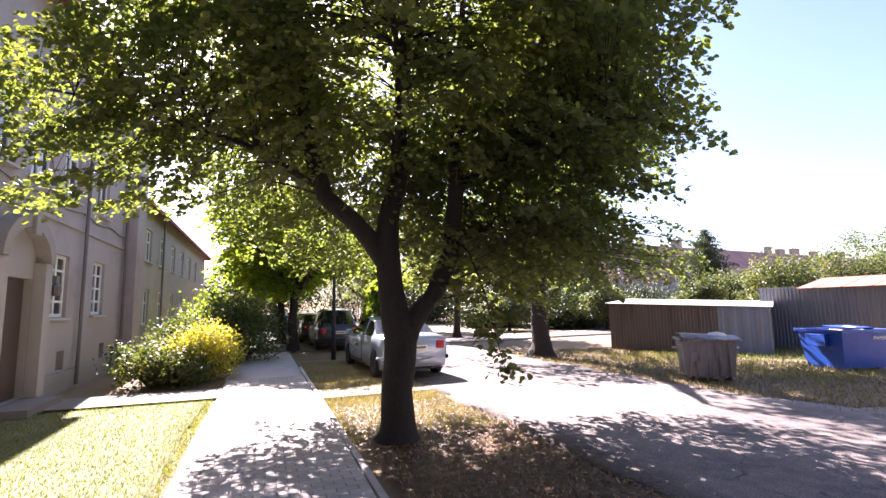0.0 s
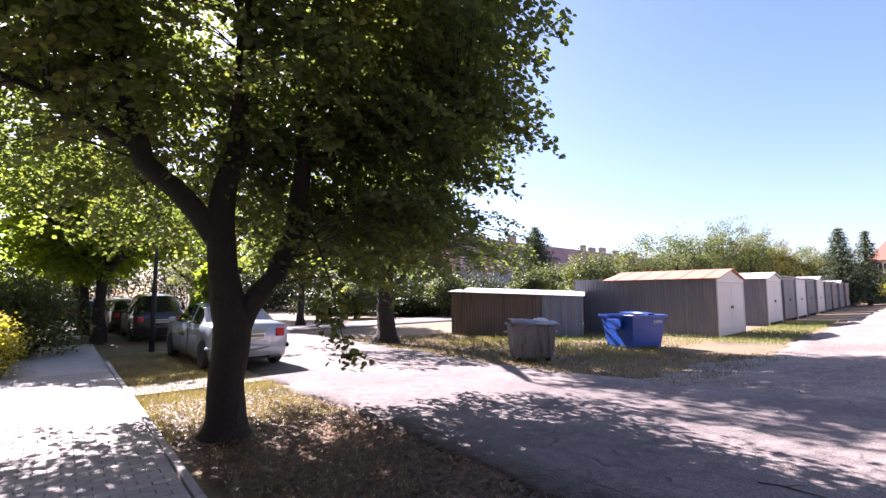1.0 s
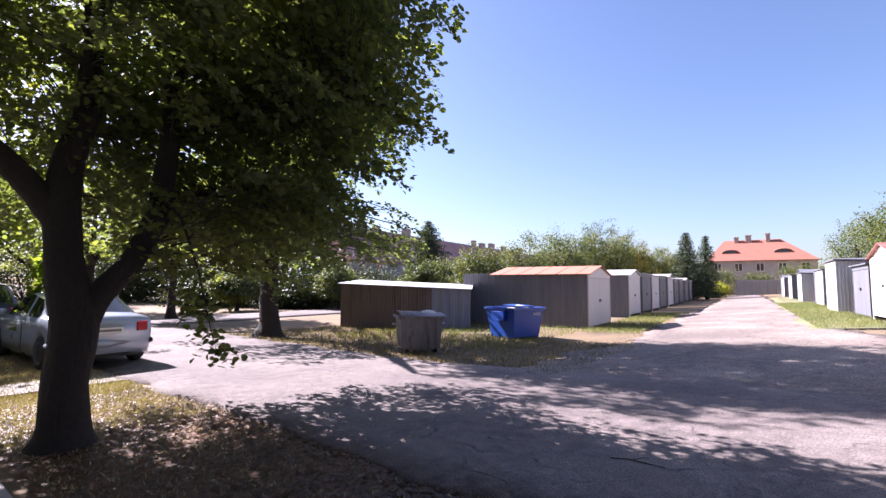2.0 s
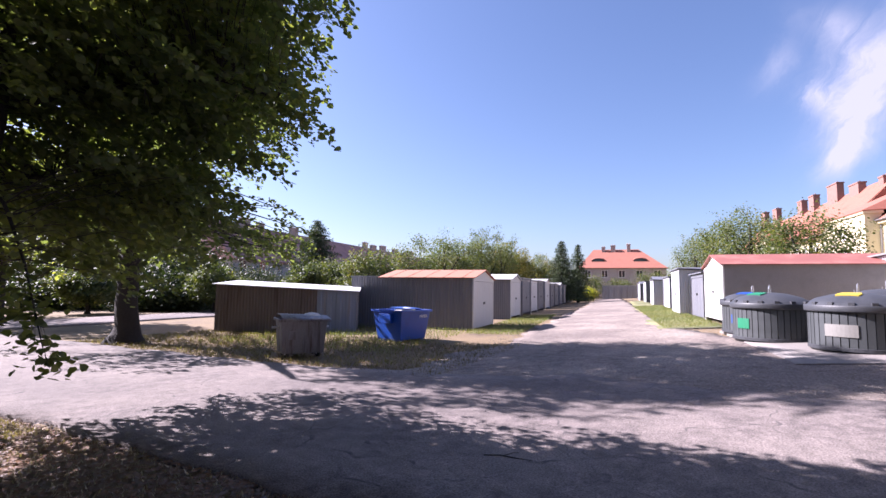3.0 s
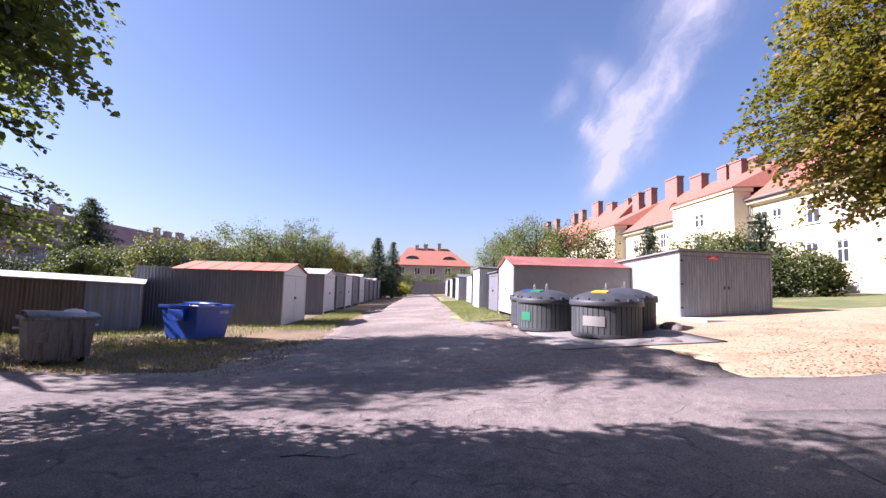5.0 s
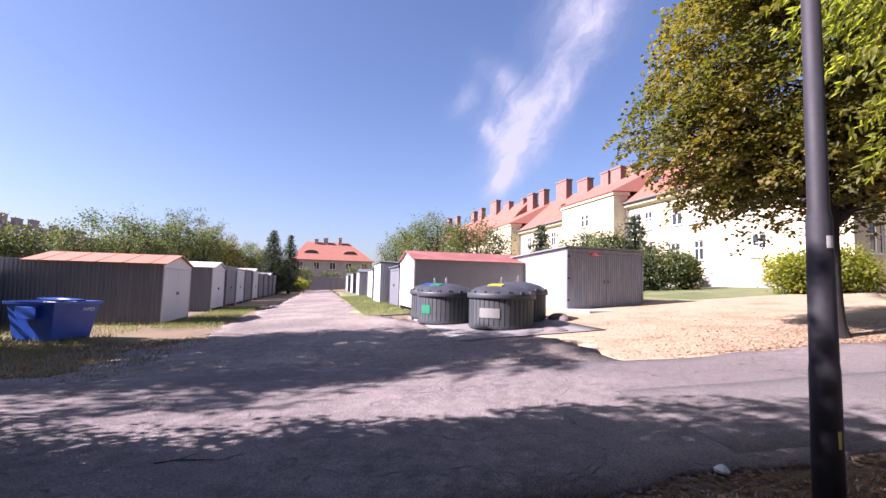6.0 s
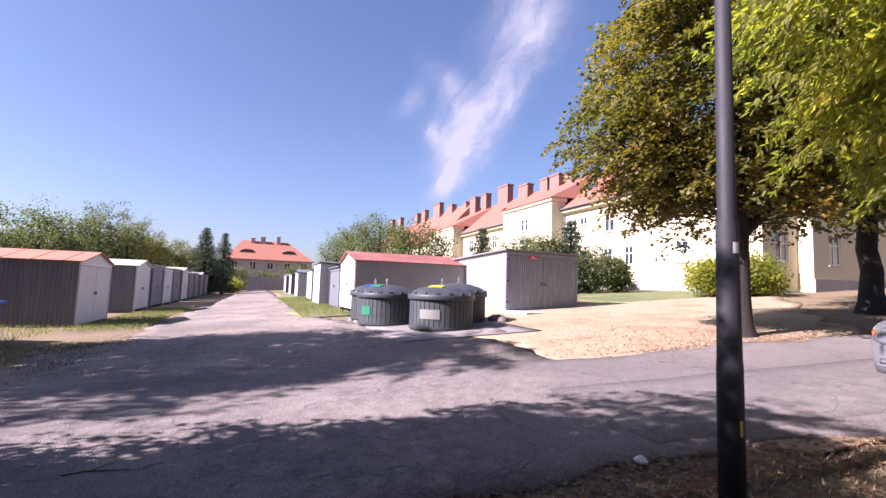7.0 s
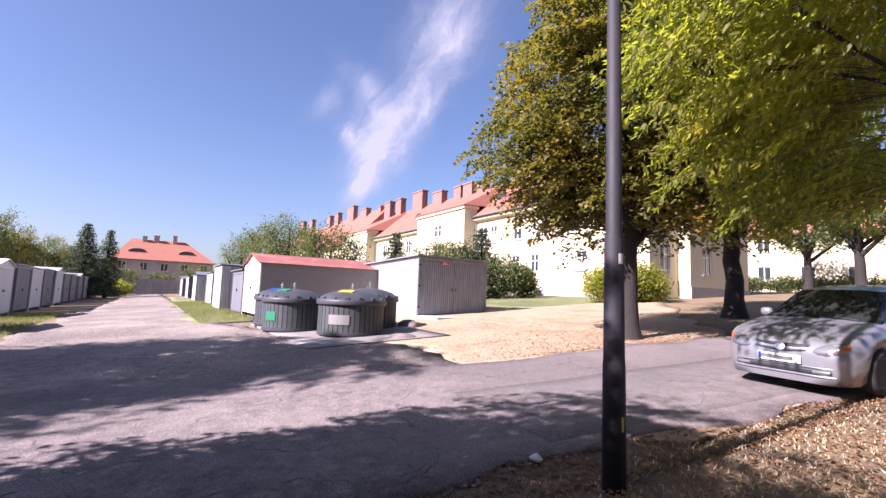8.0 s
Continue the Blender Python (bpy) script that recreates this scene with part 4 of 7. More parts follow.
# a block stepping back at the terrace's end
def wing():
    ox, oy = uv(16.42, -27.76)
    root = thing("cream_wing", pose(ox, oy, 0, 0, 0, LANE + 180), "cream stairwell block in shade at the terrace's end", "apartment building")
    eh = [(1.3, 2.35, 3.5, 5.2), (4.0, 5.0, 3.5, 5.2), (1.3, 2.35, 6.3, 7.8), (4.0, 5.0, 6.3, 7.8)]
    part("front_wall", Geo().box(-0.77, 0, 0, 0.4, 1.2, 9.6), CREAM, root)
    part("rear_wall", Geo().box(-0.77, 0, 6.3, 6.7, 1.2, 9.6), CREAM, root)
    e = Geo()
    wall_with_holes(e, 0.4, 6.3, 1.2, 9.6, eh, 0.0, 0.35)
    end = part("end_wall", e, CREAM, root)
    end.matrix_local = pose(0, 0, 0, 0, 0, 90)
    for h in eh:
        window(end, *h, 0.0, name="end_window")
    part("plinth", Geo().box(0.004, 0.06, 0.0, 6.7, 1.2, 2.7), PLINTH, root)
    part("downpipe", Geo().tube([(-0.9, -0.12, 9.4), (-0.9, -0.12, 1.4)], [0.06, 0.06], 8), PIPE, root)
    part("roof", Geo().prism([(-0.3, 9.6), (7.0, 9.6), (7.0, 9.75), (3.35, 10.6), (-0.3, 9.75)], -0.77, 0.35, "x"), ROOF_TILE, root)


wing()


def far_house(name, u, v, rz, length, depth, foot, eave, ridge, wall_mat, roof_mat, label, cols, chimneys, hips=(0, 0), floors=2, brows=()):
    """A distant house; local -y is the front that is seen, x from 0 to its length."""
    ox, oy = uv(u, v)
    root = thing(name, pose(ox, oy, 0, 0, 0, rz), label, "house")
    holes = []
    step = length / cols
    fh = (eave - foot) / floors
    for i in range(cols):
        x = step * (i + 0.5)
        for k in range(floors):
            z = foot + fh * k + 0.9
            holes.append((x - 0.6, x + 0.6, z, z + 1.45))
    g = Geo()
    wall_with_holes(g, 0, length, foot - 0.6, eave, holes, 0, 0.4)
    g.box(0, length, depth - 0.4, depth, foot - 0.6, eave)
    g.box(0, 0.4, 0.4, depth - 0.4, foot - 0.6, eave)
    g.box(length - 0.4, length, 0.4, depth - 0.4, foot - 0.6, eave)
    part("wall", g, wall_mat, root)
    for h in holes:
        window(root, *h, 0.0, 2, 1)
    g = Geo()
    pitched_roof(g, 0, length, 0, depth, eave + 0.05, ridge, 0.5, hip0=hips[0], hip1=hips[1])
    part("roof", g, roof_mat, root)
    for x, top, w, m in chimneys:
        chimney(root, x, depth * 0.45, ridge - 1.6, top, w, 0.7, m)
    for x in brows:
        eyebrow(root, x, 1.6, eave + 0.05 + 1.6 * (ridge - eave) / (depth / 2), 2.6, roof_mat, (ridge - eave) / (depth / 2))
    return root


far_house("old_terrace", 50.0, 46.0, LANE, 85.0, 12.5, 0.0, 5.7, 11.0, GREY_RENDER, OLD_TILE, "long grey terrace with weathered brown tiled roof", 22,
          [(8, 12.0, 1.8, GREY_CHIMNEY), (11.5, 11.7, 1.2, GREY_CHIMNEY), (20, 12.0, 1.8, GREY_CHIMNEY), (26, 11.9, 2.0, GREY_CHIMNEY), (28.5, 11.5, 1.2, GREY_CHIMNEY), (46, 12.0, 1.4, GREY_CHIMNEY), (50, 11.7, 2.2, GREY_CHIMNEY), (55, 12.0, 2.4, GREY_CHIMNEY), (62, 11.7, 2.2, GREY_CHIMNEY), (69, 11.6, 1.2, GREY_CHIMNEY), (73, 12.0, 2.0, GREY_CHIMNEY)], brows=(15, 34, 58, 66))
far_house("hip_roofed_house", 100.0, 5.0, LANE - 90, 16.0, 11.0, 0.4, 6.6, 10.4, GREY_RENDER, ROOF_TILE, "grey house with an orange tiled hipped roof closing the lane", 5,
          [(6.5, 11.2, 0.9, GREY_CHIMNEY), (9.5, 11.4, 0.7, GREY_CHIMNEY), (4.6, 10.9, 0.7, GREY_CHIMNEY)], hips=(2.6, 4.6), brows=(3.6, 11.5))
far_house("cream_house", 26.4, -54.5, -130.0, 40.0, 10.0, 3.6, 9.6, 13.0, CREAM, ROOF_TILE, "cream house with a brown porch beyond the crossing", 11, [(8, 12, 1.4, BRICK_RED), (20, 12, 1.4, BRICK_RED)])


# the grey house along the pavement: local y along the street, its front towards +x
def grey_house():
    ox, oy = pq(0, -4.0)
    root = thing("grey_house", pose(ox, oy, 0, 0, 0, STREET + 90), "grey rendered two storey house with worn render and sills", "apartment building")
    # local x = p, local -y = towards the pavement
    eave = 8.2
    low = [(11.42, 12.42, 1.58, 2.9), (14.05, 14.95, 1.62, 2.96), (5.2, 6.3, 1.45, 2.85), (2.2, 3.3, 1.45, 2.85)]
    high = [(8.55, 9.6, 4.2, 5.7), (10.22, 11.2, 4.2, 5.7), (11.8, 12.72, 4.2, 5.7), (14.0, 14.95, 4.2, 5.7), (5.2, 6.3, 4.3, 5.8)]
    vents = [(12.1, 12.5, 0.45, 0.85), (14.9, 15.3, 0.45, 0.85)]
    door = (9.3, 10.7, 0.15, 2.3)
    low2 = [(19.7 + 2.6 * i, 20.7 + 2.6 * i, 1.2, 2.5) for i in range(6)]
    high2 = [(19.7 + 2.6 * i, 20.7 + 2.6 * i, 3.55, 4.75) for i in range(6)]
    g = Geo()
    wall_with_holes(g, -14, 18.6, -0.1, eave, low + high + vents + [door], 0.0, 0.45)
    g.box(-14, 18.6, 10.6, 11.0, -0.1, eave)
    g.box(-14, -13.6, 0.45, 10.6, -0.1, eave)
    g.box(18.2, 18.6, 0.45, 10.6, -0.1, eave)
    part("wall", g, GREY_RENDER, root)
    g = Geo()
    wall_with_holes(g, 18.6, 38, -0.1, 5.75, low2 + high2, 0.05, 0.5)
    g.box(18.6, 38, 10.2, 10.6, -0.1, 5.75)
    g.box(37.6, 38, 0.5, 10.2, -0.1, 5.75)
    part("wing_wall", g, GREY_RENDER, root)
    for h in low + high:
        window(root, *h, 0.0, 2, 4 if h in low else 2)
    for h in low2 + high2:
        window(root, *h, 0.05, 2, 2)
    part("plinth", Geo().box(-14, 9.0, -0.07, -0.004, -0.1, 0.42).box(10.95, 18.6, -0.07, -0.004, -0.1, 0.42), PLINTH, root)
    g = Geo()
    pitched_roof(g, -14, 18.6, 0, 11, eave, 12.4, 0.5)
    part("roof", g, ROOF_TILE, root)
    g = Geo()
    pitched_roof(g, 18.65, 38, 0.05, 10.6, 5.8, 9.6, 0.45)
    part("wing_roof", g, ROOF_TILE, root)
    part("string_course", Geo().box(-14, 18.6, -0.05, -0.003, 3.55, 3.68), GREY_RENDER, root)
    for x, z in ((13.05, eave), (16.5, eave), (22.2, 5.7)):
        part("downpipe", Geo().tube([(x, -0.1, z), (x, -0.1, 0.05)], [0.04, 0.04], 8), PIPE, root)
    part("corner_shaft", Geo().box(16.75, 17.8, -0.32, -0.004, -0.1, eave), GREY_RENDER, root)
    # arched porch
    g = Geo()
    g.box(8.98, 9.28, -0.2, -0.005, -0.1, 2.6)
    g.box(10.7, 11.0, -0.2, -0.005, -0.1, 2.6)
    porch = part("porch", g, GREY_RENDER, root)
    arc = [(9.99 + 1.02 * math.cos(math.pi * k / 14), 2.6 + 0.8 * math.sin(math.pi * k / 14)) for k in range(15)]
    inner = [(9.99 + 0.8 * math.cos(math.pi * k / 14), 2.6 + 0.58 * math.sin(math.pi * k / 14)) for k in range(15)]
    g = Geo()
    n = len(arc)
    vs = [(a, y, b) for y in (-0.24, -0.005) for ring in (arc, inner) for a, b in ring]
    fs = []
    for i in range(n - 1):
        fs += [(i, i + 1, n + i + 1, n + i), (i, 2 * n + i, 2 * n + i + 1, i + 1), (n + i, n + i + 1, 3 * n + i + 1, 3 * n + i)]
    part("arch", g.add(vs, fs), PLINTH, porch)
    part("keystone", Geo().box(9.87, 10.11, -0.3, -0.246, 3.05, 3.55), PLINTH, porch)
    part("step", Geo().box(9.29, 10.69, -0.6, -0.006, -0.1, 0.14), CONCRETE, porch)
    part("front_door", Geo().box(9.32, 10.68, 0.12, 0.18, 0.15, 2.28).box(9.4, 9.95, 0.1, 0.12, 0.3, 1.0).box(10.05, 10.6, 0.1, 0.12, 0.3, 1.0), DOOR_BROWN, root)
    lamp = part("wall_lamp", Geo().box(11.15, 11.3, -0.22, -0.005, 2.25, 2.4).lathe([(0.05, 2.0), (0.09, 2.06), (0.09, 2.2), (0.04, 2.25)], 10, 11.22, -0.2), PIPE, root)
    g = Geo()
    g.tube([(x, -0.02, 3.95 + 0.05 * math.sin(x * 3)) for x in [9 + 0.5 * i for i in range(20)]], [0.015] * 20, 5)
    part("cable", g, PIPE, root)


grey_house()

# ---- garages ----
TIN_GREY = surface("weathered_tin", (0.165, 0.17, 0.19), 0.6, 0.25, grain=50, wear=1.2, spread=0.25, stain=(0.2, 0.19, 0.19), stain_at=0.6, bump=0.1, streak=True)
TIN_BROWN = surface("brown_tin", (0.175, 0.138, 0.118), 0.7, 0.1, grain=40, wear=1.0, spread=0.25, stain=(0.11, 0.08, 0.06), stain_at=0.58, bump=0.15, streak=True)
TIN_BLUE = surface("blue_grey_tin", (0.2, 0.225, 0.27), 0.6, 0.2, grain=50, wear=1.2, spread=0.2, stain=(0.2, 0.17, 0.15), stain_at=0.62, bump=0.1, streak=True)
TIN_WHITE = surface("white_tin", (0.52, 0.52, 0.525), 0.6, 0.1, grain=50, wear=1.2, spread=0.08, stain=(0.45, 0.40, 0.36), stain_at=0.66, bump=0.1, streak=True)
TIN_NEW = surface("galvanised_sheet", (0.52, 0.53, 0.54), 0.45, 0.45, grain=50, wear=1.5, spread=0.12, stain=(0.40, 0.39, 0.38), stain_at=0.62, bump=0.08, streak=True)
# the side's galvanised sheet again, with the doors' shade put into its colour
TIN_SHADED_DOOR = surface("galvanised_shaded_door", (0.235, 0.245, 0.27), 0.5, 0.35, grain=50, wear=3.0, spread=0.3, stain=(0.33, 0.335, 0.35), stain_at=0.58, bump=0.08, streak=True)
TIN_DARK = surface("dark_tin", (0.25, 0.25, 0.26), 0.6, 0.25, grain=50, wear=1.2, spread=0.2, stain=(0.20, 0.17, 0.15), stain_at=0.6, bump=0.1, streak=True)
ROOF_RUST = surface("rusty_red_sheet", (0.38, 0.17, 0.105), 0.75, 0.1, grain=30, wear=1.0, spread=0.25, stain=(0.34, 0.15, 0.10), stain_at=0.55, bump=0.2)
ROOF_RED = surface("faded_red_sheet", (0.25, 0.088, 0.07), 0.7, 0.0, grain=30, wear=1.0, spread=0.2, stain=(0.31, 0.14, 0.11), stain_at=0.58, bump=0.15)
ROOF_GREY = surface("pale_felt_roof", (0.36, 0.35, 0.345), 0.85, grain=50, wear=1.0, spread=0.15, bump=0.2)
RENDER_WHITE = surface("white_render", (0.74, 0.72, 0.68), 0.9, grain=40, wear=1.0, spread=0.08, bump=0.2)
RENDER_DARK = surface("cement_render", (0.26, 0.25, 0.245), 0.95, grain=40, wear=0.9, spread=0.16, stain=(0.21, 0.20, 0.195), stain_at=0.55, bump=0.3)
LOCK = surface("black_iron", (0.05, 0.05, 0.05), 0.5, 0.6, grain=60, wear=5, bump=0.1)
SIGN_RED = surface("red_sign", (0.55, 0.03, 0.05), 0.5, grain=50, wear=5, spread=0.05, bump=0.0)
SIGN_WHITE = surface("white_lettering", (0.8, 0.8, 0.8), 0.5, bump=0.0)


def garage(name, u, v, rz, w, depth, hf, hb, label, side=TIN_GREY, door=TIN_WHITE, roof=ROOF_GREY, gable=0.0, group="", smooth_side=False, foot=None, sheets=0, sink=0.25, roof_end=None):
    """A tin garage. Local x along its doors from 0 to w, local y into it; gable: rise of a ridge running inwards, else a sloping roof from hf to hb."""
    ox, oy = uv(u, v)
    z = foot if foot is not None else gz(ox, oy)
    root = thing(name, pose(ox, oy, z, 0, 0, rz), label, "garage", group)
    def top(y):
        return hf + (hb - hf) * y / depth
    for x, nm in ((0.0, "side_panel"), (w - 0.02, "side_panel")):
        g = Geo()
        if smooth_side:
            g.prism([(0.02, -sink), (depth, -sink), (depth, top(depth) - 0.02), (0.02, top(0) - 0.02)], x, x + 0.03, "x")
            part(nm, g, side, root)
        else:
            g.ribbed(0.03, depth - 0.03, -sink, 0, x, 0.12, 0.022, lambda a: top(a) - 0.02, "y")
            part(nm, g, side, root, solid=0.004)
    part("back_panel", Geo().box(0.03, w - 0.03, depth - 0.03, depth, -sink, hb - 0.02), side, root)
    # front frame, with a gable above if there is one
    for a, b in ((0.0, 0.06), (w - 0.06, w)):
        part("door_post", Geo().box(a, b, -0.03, 0.02, -sink, hf - 0.02), door, root)
    part("lintel", Geo().box(0.061, w - 0.061, -0.03, 0.02, hf - 0.16, hf - 0.02), door, root)
    if gable:
        for yy in (0.0, (depth if roof_end is None else roof_end) - 0.03):
            part("gable", Geo().prism([(0.0, hf - 0.015), (w, hf - 0.015), (w / 2, hf + gable - 0.02)], yy, yy + 0.025, "y"), door, root)
    half = w / 2
    for a, b in ((0.07, half - 0.008), (half + 0.008, w - 0.07)):
        g = Geo()
        g.ribbed(a, b, 0.04, hf - 0.17, -0.012, 0.1, 0.012)
        leaf = part("door_leaf", g, door, root, solid=0.004)
        hx = half - 0.12 if a < half - 0.2 else half + 0.07
        part("handle", Geo().box(hx, hx + 0.025, -0.045, -0.016, 0.98, 1.09), LOCK, leaf)
    over = 0.12
    g = Geo()
    far = depth + over if roof_end is None else roof_end
    if gable:
        for s in (0, 1):
            xa, xb = (-over, half) if s == 0 else (half, w + over)
            za, zb = (hf - gable * over / half, hf + gable) if s == 0 else (hf + gable, hf - gable * over / half)
            g.add([(xa, -over, za), (xb, -over, zb), (xb, far, zb), (xa, far, za)], [(0, 1, 2, 3)])
        r = part("roof", g, roof, root, solid=0.03)
        if roof_end is not None:
            part("flat_roof", Geo().box(-0.03, w + 0.03, roof_end + 0.01, depth + 0.03, hf - 0.02, hf + 0.03), side, root)
        for k in range(sheets):
            y = (far - 0.15) * (k + 0.5) / sheets
            g = Geo()
            g.add([(-over, y, hf - gable * over / half + 0.012), (half, y, hf + gable + 0.012), (half, y + 0.05, hf + gable + 0.012), (-over, y + 0.05, hf - gable * over / half + 0.012)], [(0, 1, 2, 3)])
            g.add([(w + over, y, hf - gable * over / half + 0.012), (half, y, hf + gable + 0.012), (half, y + 0.05, hf + gable + 0.012), (w + over, y + 0.05, hf - gable * over / half + 0.012)], [(3, 2, 1, 0)])
            part("seam", g, roof, r, solid=0.03)
    else:
        g.prism([(-over, top(-over)), (depth + over, top(depth + over)), (depth + over, top(depth + over) + 0.05), (-over, top(-over) + 0.05)], -over, w + over, "x")
        part("roof", g, roof, root)
    return root


# left row: doors towards the lane (local x runs along -u, local y away from the lane)
LEFT = LANE
def left_garage(u, w, depth, hf, hb, label, v=4.75, **kw):
    """u is the near corner; local x along u needs the doors on -v: y into +v."""
    return garage("garage", u, v, LEFT, w, depth, hf, hb, label, group="garages on the shady side of the lane", **kw)


left_garage(18.8, 3.5, 5.55, 2.12, 2.12, "grey corrugated tin garage with rusty red sheet roof and white doors", roof=ROOF_RUST, gable=0.36, sheets=5, foot=0.0, roof_end=4.2)
left_garage(26.6, 3.1, 5.6, 2.15, 2.0, "grey tin garage with pale roof and white double door", roof=TIN_WHITE, gable=0.3, foot=0.1)
for i, (u, hf, mats, lab) in enumerate(((30.4, 2.25, (TIN_GREY, TIN_GREY), "grey tin garage with flat roof"), (34.0, 2.2, (TIN_GREY, TIN_WHITE), "pale tin garage with closed double door"), (37.6, 2.25, (TIN_GREY, TIN_GREY), "grey tin garage with flat roof"), (42.0, 2.3, (TIN_GREY, TIN_WHITE), "pale tin garage with closed double door"), (46.0, 2.15, (TIN_DARK, TIN_GREY), "dark grey tin garage with closed doors"), (50.0, 2.2, (TIN_GREY, TIN_GREY), "grey tin garage with flat roof"), (55.0, 2.2, (TIN_DARK, TIN_GREY), "dark grey tin garage with closed doors"), (60.0, 2.2, (TIN_GREY, TIN_DARK), "grey tin garage with dark doors"), (66.0, 2.2, (TIN_BROWN, TIN_GREY), "grey tin garage with brown sides"), (72.0, 2.2, (TIN_GREY, TIN_GREY), "grey tin garage with flat roof"))):
    left_garage(u, 3.1, 5.5, hf, hf - 0.2, lab, side=mats[0], door=mats[1], roof=ROOF_GREY, foot=0.12, gable=0.25 if i in (3, 6) else 0.0)

# right row: doors on +v, so local x runs against u
def right_garage(u, w, depth, hf, hb, label, v=-4.15, **kw):
    return garage("garage", u + w, v, LANE + 180, w, depth, hf, hb, label, group="garages on the sunny side of the lane", **kw)


right_garage(19.0, 3.3, 5.05, 2.02, 2.02, "white fronted garage with cement side wall and faded red roof", side=RENDER_DARK, door=RENDER_WHITE, roof=ROOF_RED, gable=0.42, smooth_side=True, foot=0.62, sink=0.5)
for i, (u, hf, door, back, ridge) in enumerate(((23.2, 1.95, TIN_GREY, 0.1, 0.0), (26.9, 2.3, TIN_WHITE, -0.35, 0.0), (30.6, 2.25, TIN_WHITE, 0.3, 0.4), (34.6, 2.15, TIN_WHITE, 0.05, 0.0), (39.0, 2.3, TIN_GREY, 0.4, 0.0), (43.2, 2.2, TIN_WHITE, -0.2, 0.0), (48.0, 2.4, TIN_GREY, 0.25, 0.3), (53.0, 2.3, TIN_WHITE, -0.1, 0.0), (58.5, 2.45, TIN_GREY, 0.2, 0.0), (64.0, 2.35, TIN_WHITE, 0.0, 0.25), (69.0, 2.5, TIN_GREY, 0.15, 0.0))):
    right_garage(u, 3.1, 5.6, hf, hf - 0.2, "pale tin garage with flat roof and closed doors" if door is TIN_WHITE else "grey tin garage with flat roof and closed doors", v=-4.15 - back, side=TIN_WHITE if i in (1, 5) else TIN_GREY, door=door, roof=TIN_GREY, foot=0.6 - 0.004 * u, gable=ridge, sink=0.5)

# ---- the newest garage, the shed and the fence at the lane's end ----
new_garage = garage("garage", 16.08, -9.25, -53.7, 3.6, 5.4, 2.26, 1.95, "new galvanised sheet garage with tall double doors and red notice", side=TIN_NEW, door=TIN_SHADED_DOOR, roof=TIN_DARK, foot=0.83, sink=0.5)
part("notice", Geo().box(1.05, 1.5, -0.032, -0.018, 1.98, 2.12), SIGN_RED, new_garage, "small red notice plate")
part("notice_bar", Geo().box(1.1, 1.45, -0.036, -0.0325, 2.015, 2.035).box(1.2, 1.35, -0.036, -0.0325, 2.065, 2.09), SIGN_WHITE, new_garage, "white unreadable lettering")
for k in range(3):
    part("hinge", Geo().box(0.0, 0.1, -0.05, -0.031, 0.3 + 0.8 * k, 0.36 + 0.8 * k), LOCK, new_garage)
slab = Geo().box(-0.2, 3.9, -1.5, -0.05, 0.62, 0.845)
apron = part("garage_apron", slab, PALE_CONCRETE)
apron.matrix_world = pose(*uv(16.08, -9.25), 0, 0, 0, -53.7)
tagged(apron, "pale concrete slab before the new garage", "concrete slab", kind="structure")


def shed():
    root = thing("shed", pose(5.85, 18.1, 0, 0, 0, -33.0), "low brown corrugated tin shed with pale sheet roof", "shed")
    def top(x, y):
        return 1.66 - 0.04 * x + 0.05 * y
    part("front_panel", Geo().ribbed(0.0, 3.55, -0.1, 1.52, 0.0, 0.105, 0.028, lambda a: top(a, 0)), TIN_BROWN, root, solid=0.004)
    part("side_panel", Geo().ribbed(0.05, 3.2, -0.1, 1.7, 0.0, 0.15, 0.03, lambda a: top(0, a), "y"), TIN_BROWN, root, solid=0.004)
    part("grey_panel", Geo().ribbed(3.56, 5.0, -0.1, 1.5, -0.02, 0.3, 0.012, lambda a: top(a, 0)), TIN_BLUE, root, "grey blue flat sheet panel", solid=0.004)
    part("end_panel", Geo().ribbed(0.05, 3.2, -0.1, 1.7, 5.0, 0.15, 0.03, lambda a: top(5.0, a), "y"), TIN_GREY, root, solid=0.004)
    part("back_panel", Geo().box(0.0, 5.0, 3.2, 3.23, -0.1, 1.6), TIN_BROWN, root)
    corners = [(-0.12, -0.12), (5.12, -0.12), (5.12, 3.35), (-0.12, 3.35)]
    vs = [(x, y, top(x, y) + d) for d in (0.012, 0.045) for x, y in corners]
    part("roof", Geo().add(vs, [(3, 2, 1, 0), (4, 5, 6, 7), (0, 1, 5, 4), (1, 2, 6, 5), (2, 3, 7, 6), (3, 0, 4, 7)]), TIN_WHITE, root, "pale sheet roof")


shed()


def end_fence():
    ox, oy = uv(86, 0.5)
    root = thing("fence", pose(ox, oy, 0.1, 0, 0, LANE - 90), "grey board fence closing the far end of the lane", "fence")
    for i in range(7):
        part("fence_panel", Geo().ribbed(i * 1.0, i * 1.0 + 0.96, 0.0, 2.6, 0.0, 0.24, 0.02), TIN_DARK, root, solid=0.01)
        part("post", Geo().box(i * 1.0 - 0.04, i * 1.0, -0.06, 0.04, 0.0, 2.7), TIN_GREY, root)


end_fence()

